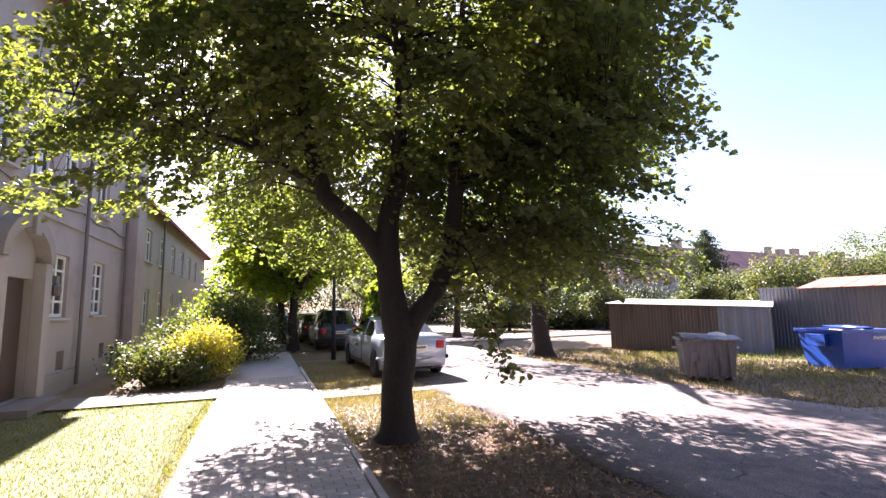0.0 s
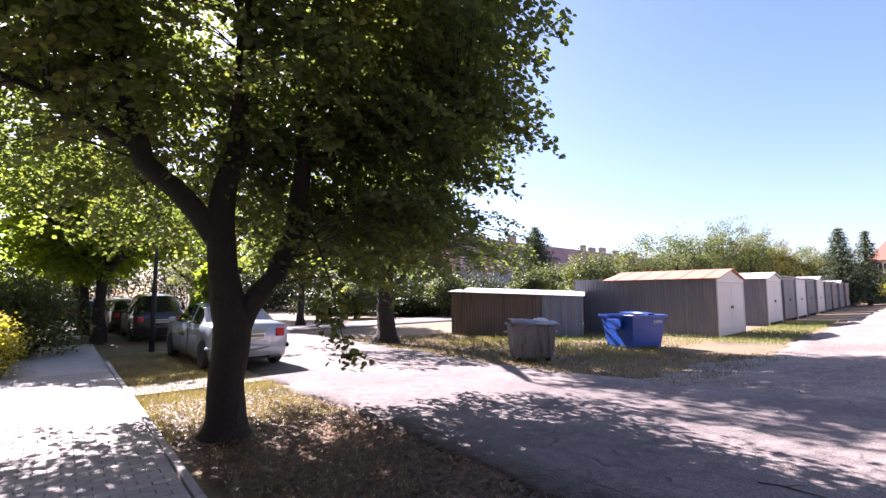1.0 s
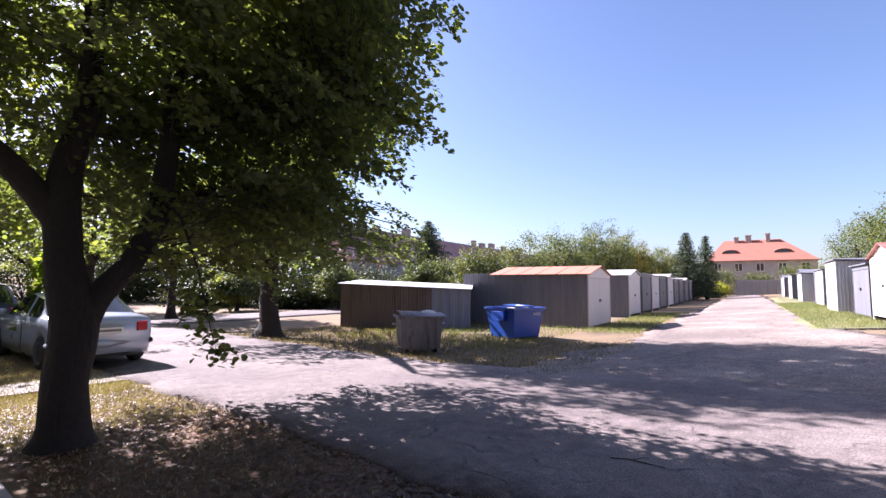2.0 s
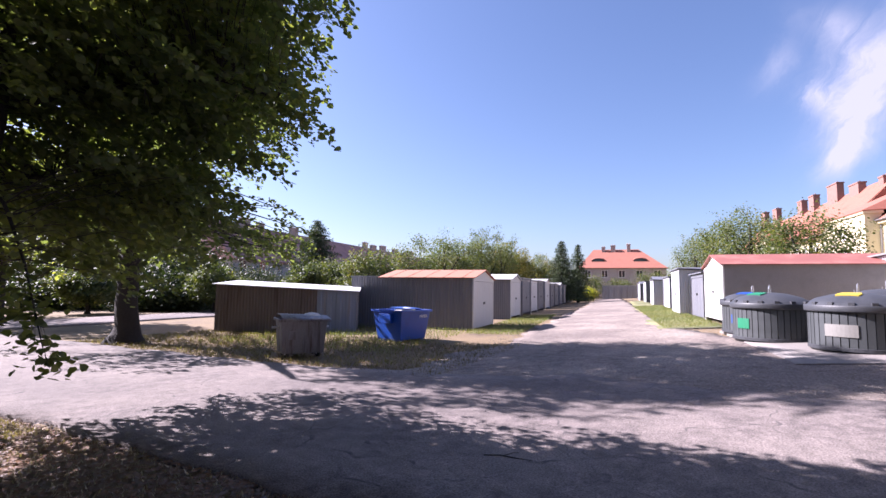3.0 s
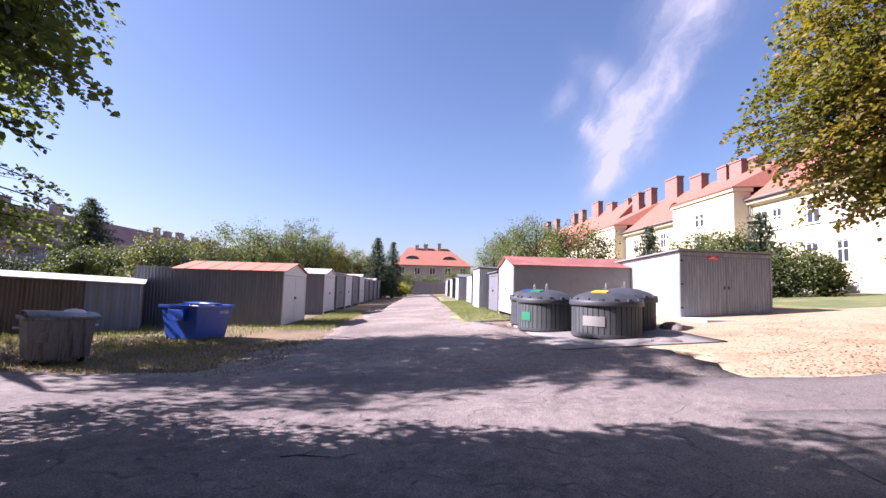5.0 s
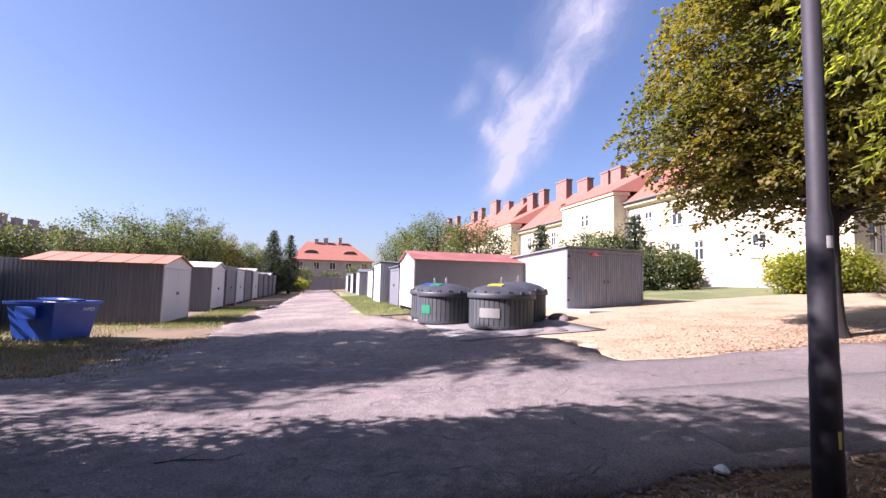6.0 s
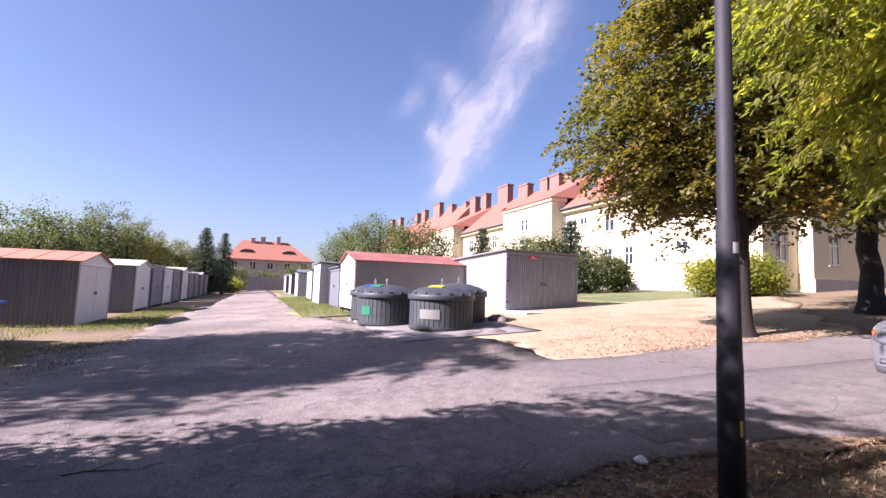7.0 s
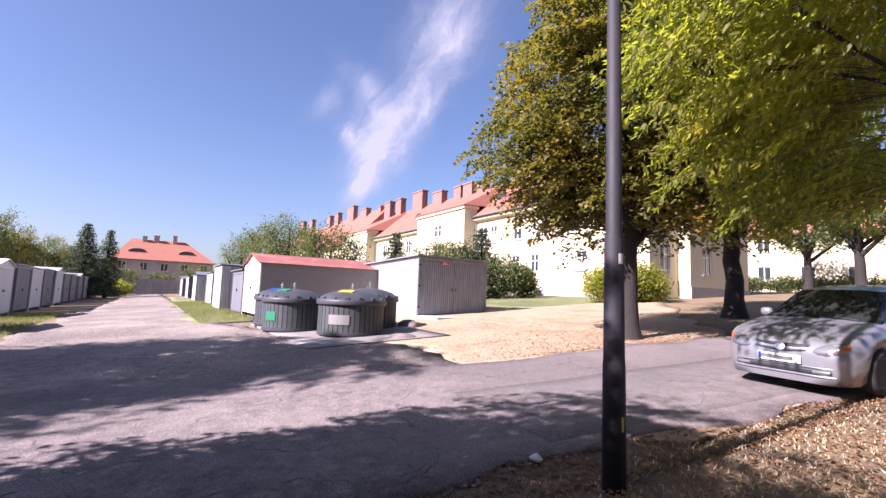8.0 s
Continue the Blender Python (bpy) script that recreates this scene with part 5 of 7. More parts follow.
# ---- waste containers ----
BIN_PLASTIC = surface("dark_grey_plastic", (0.045, 0.047, 0.052), 0.5, grain=40, wear=3, spread=0.3, bump=0.1)
BIN_RIB = surface("dark_slat_plastic", (0.05, 0.055, 0.056), 0.6, grain=40, wear=4, spread=0.3, bump=0.1, random_tint=0.15)
GREEN_PLATE = surface("green_plate", (0.01, 0.17, 0.08), 0.5, grain=30, wear=5, spread=0.12, bump=0.0)
YELLOW_PLATE = surface("yellow_plate", (0.42, 0.33, 0.03), 0.5, grain=30, wear=5, spread=0.12, bump=0.0)
BLUE_PLATE = surface("blue_plate", (0.015, 0.06, 0.24), 0.5, grain=30, wear=5, spread=0.12, bump=0.0)
PALE_PLATE = surface("pale_plate", (0.22, 0.21, 0.19), 0.5, grain=30, wear=5, spread=0.12, bump=0.0)
STEEL = surface("bright_steel", (0.5, 0.5, 0.5), 0.35, 0.8, grain=60, wear=5, spread=0.1, bump=0.05)


def curved_plate(r, a0, a1, z0, z1, t=0.012):
    g = Geo()
    n = 8
    vs = []
    for k in range(n + 1):
        a = a0 + (a1 - a0) * k / n
        for rr, z in ((r, z0), (r + t, z0), (r + t, z1), (r, z1)):
            vs.append((rr * math.cos(a), rr * math.sin(a), z))
    fs = [(4 * k + j, 4 * k + 4 + j, 4 * k + 4 + (j + 1) % 4, 4 * k + (j + 1) % 4) for k in range(n) for j in range(4)]
    fs += [(0, 1, 2, 3), (4 * n + 3, 4 * n + 2, 4 * n + 1, 4 * n)]
    return g.add(vs, fs)


def round_bin(x, y, r, h, label, plate, hatch, face):
    """A half sunken round container: slatted drum, domed lid with a lifting loop, plate and hatch. face: the angle of its plate."""
    root = thing("waste_container", on_ground(x, y, 0, 0.02), label, "waste container", "round waste containers on the pad")
    part("drum", Geo().lathe([(r * 0.95, -0.25), (r * 0.96, h * 0.35), (r * 0.97, h * 0.68)], 40), BIN_PLASTIC, root, smooth=True)
    n = 40
    slat = Geo().box(r * 0.955, r * 1.0, -math.pi * r / n * 0.86, math.pi * r / n * 0.86, 0.02, h * 0.66)
    me = None
    for k in range(n):
        if me is None:
            ob = part("slat", slat, BIN_RIB, root)
            me = ob.data
        else:
            ob = new("slat", me)
            ob.parent = root
        ob.matrix_local = pose(0, 0, 0, 0, 0, 360 * k / n)
    part("foot_ring", Geo().lathe([(r * 0.93, 0.0), (r * 1.02, 0.0), (r * 1.02, 0.07), (r * 0.96, 0.09)], 40), BIN_PLASTIC, root, smooth=False)
    lid = part("lid", Geo().lathe([(r * 0.97, h * 0.655), (r * 1.055, h * 0.66), (r * 1.065, h * 0.665), (r * 1.07, h * 0.68), (r * 1.07, h * 0.755), (r * 1.06, h * 0.77), (r * 1.045, h * 0.777), (r * 1.0, h * 0.81), (r * 0.99, h * 0.815), (r * 0.8, h * 0.9), (r * 0.45, h * 0.975), (r * 0.15, h), (0.02, h)], 40), BIN_PLASTIC, root, smooth=True)
    for k in range(16):
        a = 2 * math.pi * k / 16
        c = part("lid_clip", Geo().box(r * 0.985, r * 1.05, -0.05, 0.05, h * 0.765, h * 0.825), BIN_PLASTIC, lid)
        c.matrix_local = pose(0, 0, 0, 0, 0, math.degrees(a))
    loop = [(0.09 * math.cos(math.pi * k / 8), 0, h - 0.02 + 0.2 * math.sin(math.pi * k / 8) ** 0.6) for k in range(9)]
    part("lifting_loop", Geo().tube(loop, [0.014] * 9, 6), STEEL, lid, "bright steel lifting loop")
    part("loop_stub", Geo().tube([(0.3, 0.1, h * 0.96), (0.3, 0.1, h * 1.05)], [0.012, 0.012], 6), STEEL, lid)
    f = radians(face)
    if hatch is not None:
        g = Geo()
        g.prism([(r * 0.3, -0.16), (r * 0.45, -0.21), (r * 0.6, -0.2), (r * 0.6, 0.2), (r * 0.45, 0.21), (r * 0.3, 0.16)], -0.02, 0.018, "z")
        ob = part("hatch", g, hatch, lid, "coloured filling flap")
        ob.matrix_local = pose(0, 0, 0, 0, 0, face) @ pose(r * 0.44, 0, h * 0.965, 0, 11, 0) @ pose(-r * 0.44, 0, 0)
    part("plate", curved_plate(r * 1.005, f - (0.32 if plate is PALE_PLATE else 0.2), f + (0.32 if plate is PALE_PLATE else 0.2), h * 0.24, h * 0.45), plate, root, "information plate")
    return root


round_bin(13.6, 1.45, 0.87, 1.17, "round slatted container with domed lid and pale plate", PALE_PLATE, YELLOW_PLATE, 167)
round_bin(14.87, 3.33, 0.84, 1.19, "round slatted container with green plate and hatch", GREEN_PLATE, GREEN_PLATE, 150)
round_bin(15.3, 1.16, 0.84, 1.17, "round slatted container with plain dark lid", PALE_PLATE, BIN_PLASTIC, 20)
round_bin(16.5, 4.15, 0.8, 1.17, "round slatted container with blue plate", BLUE_PLATE, BLUE_PLATE, 165)

CONTAINER_GREY = surface("grey_painted_steel", (0.175, 0.17, 0.19), 0.55, 0.25, grain=40, wear=2, spread=0.35, stain=(0.075, 0.055, 0.05), stain_at=0.56, bump=0.1, streak=True)
CONTAINER_BLUE = surface("blue_painted_steel", (0.008, 0.07, 0.38), 0.45, 0.0, grain=40, wear=2, spread=0.15, stain=(0.01, 0.045, 0.26), stain_at=0.6, bump=0.08)
RUBBER = surface("black_rubber", (0.025, 0.025, 0.027), 0.8, grain=60, wear=8, bump=0.1)
CARD = surface("waste_paper", (0.62, 0.60, 0.56), 0.9, grain=20, wear=4, spread=0.15, bump=0.3)


def tapered(geo, x0, x1, y0, y1, z0, z1, k, wall=None):
    """A tub wider at its top by k on every side; with wall, it is open and that thick."""
    lo = [(x0, y0), (x1, y0), (x1, y1), (x0, y1)]
    hi = [(x0 - k, y0 - k), (x1 + k, y0 - k), (x1 + k, y1 + k), (x0 - k, y1 + k)]
    vs = [(a, b, z0) for a, b in lo] + [(a, b, z1) for a, b in hi]
    fs = [(3, 2, 1, 0)] + [(i, (i + 1) % 4, 4 + (i + 1) % 4, 4 + i) for i in range(4)]
    if wall is None:
        fs.append((4, 5, 6, 7))
    else:
        w = wall
        vs += [(x0 - k + w, y0 - k + w, z1), (x1 + k - w, y0 - k + w, z1), (x1 + k - w, y1 + k - w, z1), (x0 - k + w, y1 + k - w, z1)]
        vs += [(x0 + w, y0 + w, z0 + w), (x1 - w, y0 + w, z0 + w), (x1 - w, y1 - w, z0 + w), (x0 + w, y1 - w, z0 + w)]
        fs += [(4 + i, 4 + (i + 1) % 4, 8 + (i + 1) % 4, 8 + i) for i in range(4)] + [(8 + i, 8 + (i + 1) % 4, 12 + (i + 1) % 4, 12 + i) for i in range(4)] + [(12, 13, 14, 15)]
    return geo.add(vs, fs)


def grey_container():
    root = thing("wheeled_container", on_ground(5.45, 10.15, -15.0) @ Matrix.Diagonal((0.84, 0.9, 0.84, 1)), "dented grey steel rubbish container with half open lid on wheels", "waste container")
    # local x along its long front
    part("tub", tapered(Geo(), -0.55, 0.55, 0.0, 0.85, 0.12, 1.02, 0.07, 0.02), CONTAINER_GREY, root, bevel=0.02)
    part("rim", Geo().box(-0.68, 0.68, -0.12, -0.065, 0.98, 1.05).box(-0.68, 0.68, 0.915, 0.97, 0.98, 1.05).box(-0.68, -0.625, -0.065, 0.915, 0.98, 1.05).box(0.625, 0.68, -0.065, 0.915, 0.98, 1.05), CONTAINER_GREY, root, bevel=0.012)
    g = Geo()
    arc = [(0.42 - 0.5 * math.cos(math.pi * k / 10), 1.02 + 0.07 * math.sin(math.pi * k / 10)) for k in range(11)]
    g.add([(x, a, b) for a, b in arc for x in (-0.66, 0.66)], [(2 * k, 2 * k + 1, 2 * k + 3, 2 * k + 2) for k in range(10)])
    lid = part("lid", g, CONTAINER_GREY, root, "buckled grey lid", smooth=True, solid=0.02)
    lid.matrix_local = pose(0, 0.02, 0.02, 4, 3, 0)
    part("waste_bag", Geo().lathe([(0.02, 1.0), (0.25, 1.02), (0.3, 1.08), (0.18, 1.17), (0.03, 1.2)], 10, 0.3, 0.5), CARD, root, "pale rubbish under the lid", smooth=True)
    for x in (-0.45, 0.0, 0.45):
        part("rib", Geo().box(x - 0.03, x + 0.03, -0.05, -0.012, 0.14, 0.9), CONTAINER_GREY, root)
    part("plate", Geo().box(-0.42, -0.2, -0.07, -0.045, 0.5, 0.72), CONTAINER_GREY, root, "rusty name plate")
    for x in (-0.42, 0.42):
        for y in (0.12, 0.72):
            w = part("wheel", Geo().lathe([(0.03, -0.025), (0.1, -0.025), (0.1, 0.025), (0.03, 0.025)], 16), RUBBER, root)
            w.matrix_local = pose(x, y, 0.1, 0, 90, 20)
            part("fork", Geo().box(x - 0.05, x - 0.03, y - 0.03, y + 0.03, 0.08, 0.2).box(x + 0.03, x + 0.05, y - 0.03, y + 0.03, 0.08, 0.2), STEEL, root)
    for s in (-1, 1):
        part("trunnion", Geo().tube([(s * 0.6, 0.42, 0.8), (s * 0.78, 0.42, 0.8)], [0.03, 0.03], 8), STEEL, root)


grey_container()


def blue_container():
    root = thing("paper_container", on_ground(9.75, 11.6, 10.0) @ Matrix.Diagonal((0.79, 0.88, 0.88, 1)), "blue steel skip for paper, open and half full", "waste container")
    part("tub", tapered(Geo(), -0.72, 0.72, -0.05, 1.05, 0.05, 1.05, 0.14, 0.02), CONTAINER_BLUE, root, bevel=0.015)
    part("rim", Geo().box(-0.92, 0.92, -0.25, -0.18, 1.0, 1.08).box(-0.92, 0.92, 1.18, 1.25, 1.0, 1.08).box(-0.92, -0.85, -0.18, 1.18, 1.0, 1.08).box(0.85, 0.92, -0.18, 1.18, 1.0, 1.08), CONTAINER_BLUE, root, bevel=0.01)
    part("lid", Geo().prism([(-0.2, 1.085), (0.55, 1.13), (0.55, 1.15), (-0.2, 1.105)], -0.05, 0.88, "x"), BLUE_PLATE, root, "pale blue lid lying open").matrix_local = pose(0, 0.5, 0)
    part("side_pocket", Geo().box(-1.0, -0.86, 0.2, 0.8, 0.62, 0.95), CONTAINER_BLUE, root, bevel=0.01)
    part("runner", Geo().box(-0.7, -0.55, -0.03, 1.03, 0.0, 0.06), CONTAINER_BLUE, root)
    part("runner", Geo().box(0.55, 0.7, -0.03, 1.03, 0.0, 0.06), CONTAINER_BLUE, root)
    part("paper_heap", Geo().lathe([(0.02, 0.9), (0.5, 0.95), (0.42, 1.05), (0.2, 1.12), (0.03, 1.14)], 9, 0.35, 0.62), CARD, root, "pile of pale cardboard")
    curve = bpy.data.curves.new("lettering", "FONT")
    curve.body, curve.size, curve.extrude, curve.align_x = "PAPIER", 0.15, 0.003, "CENTER"
    txt = new("lettering", curve)
    txt.parent = root
    curve.materials.append(SIGN_WHITE)
    txt["label"] = "white stencilled word"
    txt.matrix_local = pose(0.42, -0.19, 0.8, 98, 0, 0)


blue_container()

# lumps of broken asphalt beside the pad
def rubble(x, y, r, h, seed):
    root = thing("rubble_lump", on_ground(x, y, seed * 40.0), "dark lump of broken asphalt beside the concrete pad", "rubble")
    g = Geo()
    rings = [(1.0, -0.05), (1.05, 0.15 * h), (0.9, 0.6 * h), (0.55, 0.92 * h), (0.02, h)]
    n, vs = 14, []
    for k, z in rings:
        for a in range(n):
            w = 2 * math.pi * a / n
            d = r * k * (1 + 0.22 * noise.noise((math.cos(w) * 1.4 + seed, math.sin(w) * 1.4, z * 3)))
            vs.append((1.35 * d * math.cos(w), 0.8 * d * math.sin(w), z + 0.03 * noise.noise((d * 4, w, seed)) * k))
    g.add(vs, [(i * n + a, i * n + (a + 1) % n, (i + 1) * n + (a + 1) % n, (i + 1) * n + a) for i in range(len(rings) - 1) for a in range(n)])
    part("lump", g, ASPHALT, root, smooth=True)


rubble(15.25, -0.1, 0.3, 0.22, 1)
rubble(12.7, 0.0, 0.24, 0.12, 2)

# ---- lamps ----
POLE_PAINT = surface("dark_lamp_paint", (0.018, 0.016, 0.020), 0.7, 0.0, grain=30, wear=3, spread=0.3, bump=0.08)
GLOBE = surface("milky_globe", (0.72, 0.72, 0.70), 0.3, grain=10, wear=2, spread=0.03, bump=0.0)
STICKER = surface("paper_sticker", (0.45, 0.43, 0.40), 0.7, grain=80, wear=10, spread=0.2, bump=0.05)
HAZARD = surface("hazard_sticker", (0.42, 0.33, 0.09), 0.7, grain=80, wear=10, spread=0.2, bump=0.05)


def lamp_post(x, y, h, r, label, stickers=False, lean=0.0):
    root = thing("street_lamp", on_ground(x, y, 40) @ pose(0, 0, 0, lean, 0, 0), label, "street lamp")
    g = Geo()
    g.tube([(0, 0, -0.15), (0, 0, 0.9), (0, 0, 0.95), (0, 0, 1.9), (0, 0, 1.96), (0, 0, h)], [r * 1.12, r * 1.05, r, r * 0.92, r * 0.78, r * 0.52], 12)
    part("pole", g, POLE_PAINT, root, smooth=True)
    part("door", curved_plate(r * 1.06, -2.2, -1.5, 0.35, 0.8, 0.006), POLE_PAINT, root)
    part("arm", Geo().tube([(0, 0, h - 0.1), (0, 0, h + 0.12)], [r * 0.7, r * 0.5], 10), POLE_PAINT, root)
    part("globe", Geo().lathe([(0.02, h + 0.1)] + [(0.21 * math.sin(math.pi * k / 12), h + 0.3 - 0.21 * math.cos(math.pi * k / 12)) for k in range(1, 12)] + [(0.02, h + 0.51)], 18), GLOBE, root, "milky white globe", smooth=True)
    if stickers:
        part("hazard_sticker", curved_plate(r * 1.03, 2.63, 3.25, 0.42, 0.53, 0.002), HAZARD, root, "yellow warning sticker")
        part("sticker", curved_plate(r * 0.95, 2.5, 3.1, 1.7, 1.78, 0.002), STICKER, root, "torn paper sticker")
    return root


lamp_post(4.25, -1.9, 6.2, 0.082, "dark painted steel lamp post with peeling stickers", True)
lamp_post(-4.0, 15.5, 4.0, 0.07, "dark lamp post with a white globe")

# ---- cars ----
SILVER = surface("silver_paint", (0.25, 0.25, 0.265), 0.32, 0.5, grain=300, wear=1.5, spread=0.04, bump=0.0, coat=0.6)
PALE_BLUE = surface("pale_silver_paint", (0.38, 0.43, 0.52), 0.3, 0.4, grain=300, wear=1.5, spread=0.04, bump=0.0, coat=0.6)
DARK_PAINT = surface("dark_car_paint", (0.03, 0.03, 0.035), 0.3, 0.3, grain=300, wear=1.5, spread=0.1, bump=0.0, coat=0.6)
GREEN_PAINT = surface("dark_green_paint", (0.03, 0.045, 0.045), 0.3, 0.3, grain=300, wear=1.5, spread=0.1, bump=0.0, coat=0.6)
WINE_PAINT = surface("wine_red_paint", (0.10, 0.02, 0.025), 0.3, 0.3, grain=300, wear=1.5, spread=0.1, bump=0.0, coat=0.6)
CAR_GLASS = glass_material("car_glass", (0.02, 0.022, 0.022), 0.04)
BLACK_TRIM = surface("black_trim", (0.02, 0.02, 0.021), 0.6, grain=80, wear=5, bump=0.05)
LAMP_GLASS = surface("headlamp_glass", (0.2, 0.2, 0.21), 0.12, 0.4, grain=20, wear=6, spread=0.1, bump=0.0, coat=0.8)
AMBER = surface("amber_lens", (0.3, 0.09, 0.03), 0.2, grain=20, wear=6, bump=0.0, coat=0.6)
RED_LENS = surface("red_lens", (0.42, 0.015, 0.02), 0.2, grain=20, wear=6, bump=0.0, coat=0.6)
PLATE_INK = surface("plate_ink", (0.16, 0.16, 0.17), 0.5, grain=200, wear=20, spread=0.5, bump=0.0)
PLATE_WHITE = surface("plate_white", (0.75, 0.75, 0.73), 0.4, grain=40, wear=6, spread=0.04, bump=0.0)
ALLOY = surface("alloy", (0.42, 0.42, 0.43), 0.35, 0.8, grain=40, wear=6, spread=0.1, bump=0.0)


def smooth_at(keys, x):
    """Value at x on an eased line through (x, value) keys."""
    if x <= keys[0][0]:
        return keys[0][1]
    for (a, va), (b, vb) in zip(keys, keys[1:]):
        if x <= b:
            w = (x - a) / (b - a)
            return va + (vb - va) * w
    return keys[-1][1]


def car(m, label, paint, L=4.1, W=1.68, H=1.46, hatch=True, group="", detail=True):
    """A car, nose towards +y, its middle at the origin of m. Lofted body with glass, wheels, lamps, bumpers, mirrors and plates."""
    root = thing("car", m, label, "car", group)
    y_f, y_b = L / 2, -L / 2
    cowl, roof_f = y_f - 1.02, y_f - 1.80
    roof_b, tail = (y_b + 0.85, y_b + 0.12) if hatch else (y_b + 1.35, y_b + 0.72)
    belt = [(y_b, 0.80), (y_b + 0.12, 0.90), (tail, 0.93), (y_b + 1.2, 0.92), (cowl, 0.90), (y_f - 0.45, 0.815), (y_f - 0.2, 0.74), (y_f - 0.09, 0.675), (y_f - 0.03, 0.61), (y_f, 0.54)]
    top = [(y_b, 0.84 if hatch else 0.86), (y_b + 0.10, 0.97 if hatch else 0.96), (tail, 1.00), (roof_b, H - 0.09), ((roof_f + roof_b) / 2, H), (roof_f, H - 0.06), (cowl, 0.95), (y_f - 0.5, 0.865), (y_f - 0.22, 0.785), (y_f - 0.1, 0.715), (y_f - 0.03, 0.635), (y_f, 0.56)]
    half = [(y_b, 0.70), (y_b + 0.1, 0.78), (y_b + 0.6, 0.83), (0, 0.84), (y_f - 0.7, 0.83), (y_f - 0.32, 0.80), (y_f - 0.17, 0.755), (y_f - 0.08, 0.69), (y_f - 0.03, 0.61), (y_f, 0.50)]
    ys = sorted(set([y_b + L * k / 40 for k in range(41)] + [cowl, roof_f, roof_b, tail] + [y_f - d for d in (0.015, 0.03, 0.05, 0.07, 0.14, 0.17)]))
    wheels = (y_f - 0.78, y_b + 0.72)
    rows = []
    for y in ys:
        w = smooth_at(half, y) * W / 1.68
        b, t = smooth_at(belt, y), smooth_at(top, y)
        low = 0.2 + (0.06 if y < y_b + 0.2 else 0.0) - (0.03 if y > y_f - 0.35 else 0.0)
        for wy in wheels:
            if abs(y - wy) < 0.33:
                low = max(low, 0.31 + math.sqrt(max(0.0, 0.33 ** 2 - (y - wy) ** 2)) * 0.98)
        up = max(0.0, t - b)
        inset = w - 0.10 - 0.28 * max(0.0, up - 0.05)
        rows.append([(w * 0.55, low), (w * 0.95, low), (w, low + 0.35 * (b - low)), (w * 1.0, low + 0.7 * (b - low)), (w * 0.97, b), (w * 0.97 - 0.03, b + 0.02 if up > 0.06 else b + up * 0.3), (inset * 1.0, t - 0.05 if up > 0.12 else b + up * 0.6), (inset * 0.86, t - 0.005), (inset * 0.4, t + 0.012), (0, t + 0.016)])
    k = len(rows[0])
    body, glass = Geo(), Geo()
    def grid_face(i, j, s):
        a = [(rows[i][j], ys[i]), (rows[i + 1][j], ys[i + 1]), (rows[i + 1][j + 1], ys[i + 1]), (rows[i][j + 1], ys[i])]
        f = [(s * p[0], y, p[1]) for p, y in a]
        return f if s > 0 else f[::-1]
    pillar = [roof_f - 0.95 + 0.05, roof_f - 0.95 - 0.05]
    for i in range(len(ys) - 1):
        mid = (ys[i] + ys[i + 1]) / 2
        for j in range(k - 1):
            up = smooth_at(top, mid) - smooth_at(belt, mid)
            side = j == 5 and up > 0.16 and not (pillar[1] < mid < pillar[0]) and roof_b - 0.35 < mid < cowl - 0.12
            screen = j >= 6 and (roof_f < mid < cowl - 0.02 or tail + 0.02 < mid < roof_b) and j < 9
            for s in (1, -1):
                (glass if side or screen else body).add(grid_face(i, j, s), [(0, 1, 2, 3)])
    for i, end in ((0, -1), (len(ys) - 1, 1)):
        ring = [(p[0], ys[i], p[1]) for p in rows[i]] + [(-p[0], ys[i], p[1]) for p in rows[i][::-1][1:]]
        body.add(ring, [tuple(range(len(ring))) if end < 0 else tuple(range(len(ring)))[::-1]])
    ob = part("body", body, paint, root, smooth=True)
    weld = ob.modifiers.new("weld", "WELD")
    weld.merge_threshold = 0.002
    ob = part("glass", glass, CAR_GLASS, root, "dark car windows", smooth=True)
    weld = ob.modifiers.new("weld", "WELD")
    weld.merge_threshold = 0.002
    part("underside", Geo().box(-W * 0.42, W * 0.42, y_b + 0.25, y_f - 0.25, 0.16, 0.5), BLACK_TRIM, root)
    for y in wheels:
        for s in (-1, 1):
            tyre = part("wheel", Geo().lathe([(0.2, -0.09), (0.28, -0.1), (0.305, -0.07), (0.305, 0.07), (0.28, 0.1), (0.2, 0.09)], 28), RUBBER, root, smooth=True)
            tyre.matrix_local = pose(s * (W / 2 - 0.12), y, 0.305, 0, 90 * s, 0)
            part("rim", Geo().lathe([(0.02, 0.075), (0.06, 0.085), (0.17, 0.07), (0.205, 0.092), (0.205, 0.06)], 14), ALLOY, tyre)
    k = W / 1.68

    def skin(x, z):
        """How far forward the body reaches at a place across and up its nose."""
        y = y_f
        while y > y_f - 0.6:
            n = max(i for i in range(len(ys)) if ys[i] <= y + 1e-6)
            m = min(n + 1, len(ys) - 1)
            f = (y - ys[n]) / max(1e-6, ys[m] - ys[n])
            ring = [(a[0] + (b[0] - a[0]) * f, a[1] + (b[1] - a[1]) * f) for a, b in zip(rows[n], rows[m])][1:]
            for (xa, za), (xb, zb) in zip(ring, ring[1:]):
                if min(za, zb) <= z <= max(za, zb) and abs(zb - za) > 1e-6 and xa + (xb - xa) * (z - za) / (zb - za) >= abs(x):
                    return y
            y -= 0.01
        return y

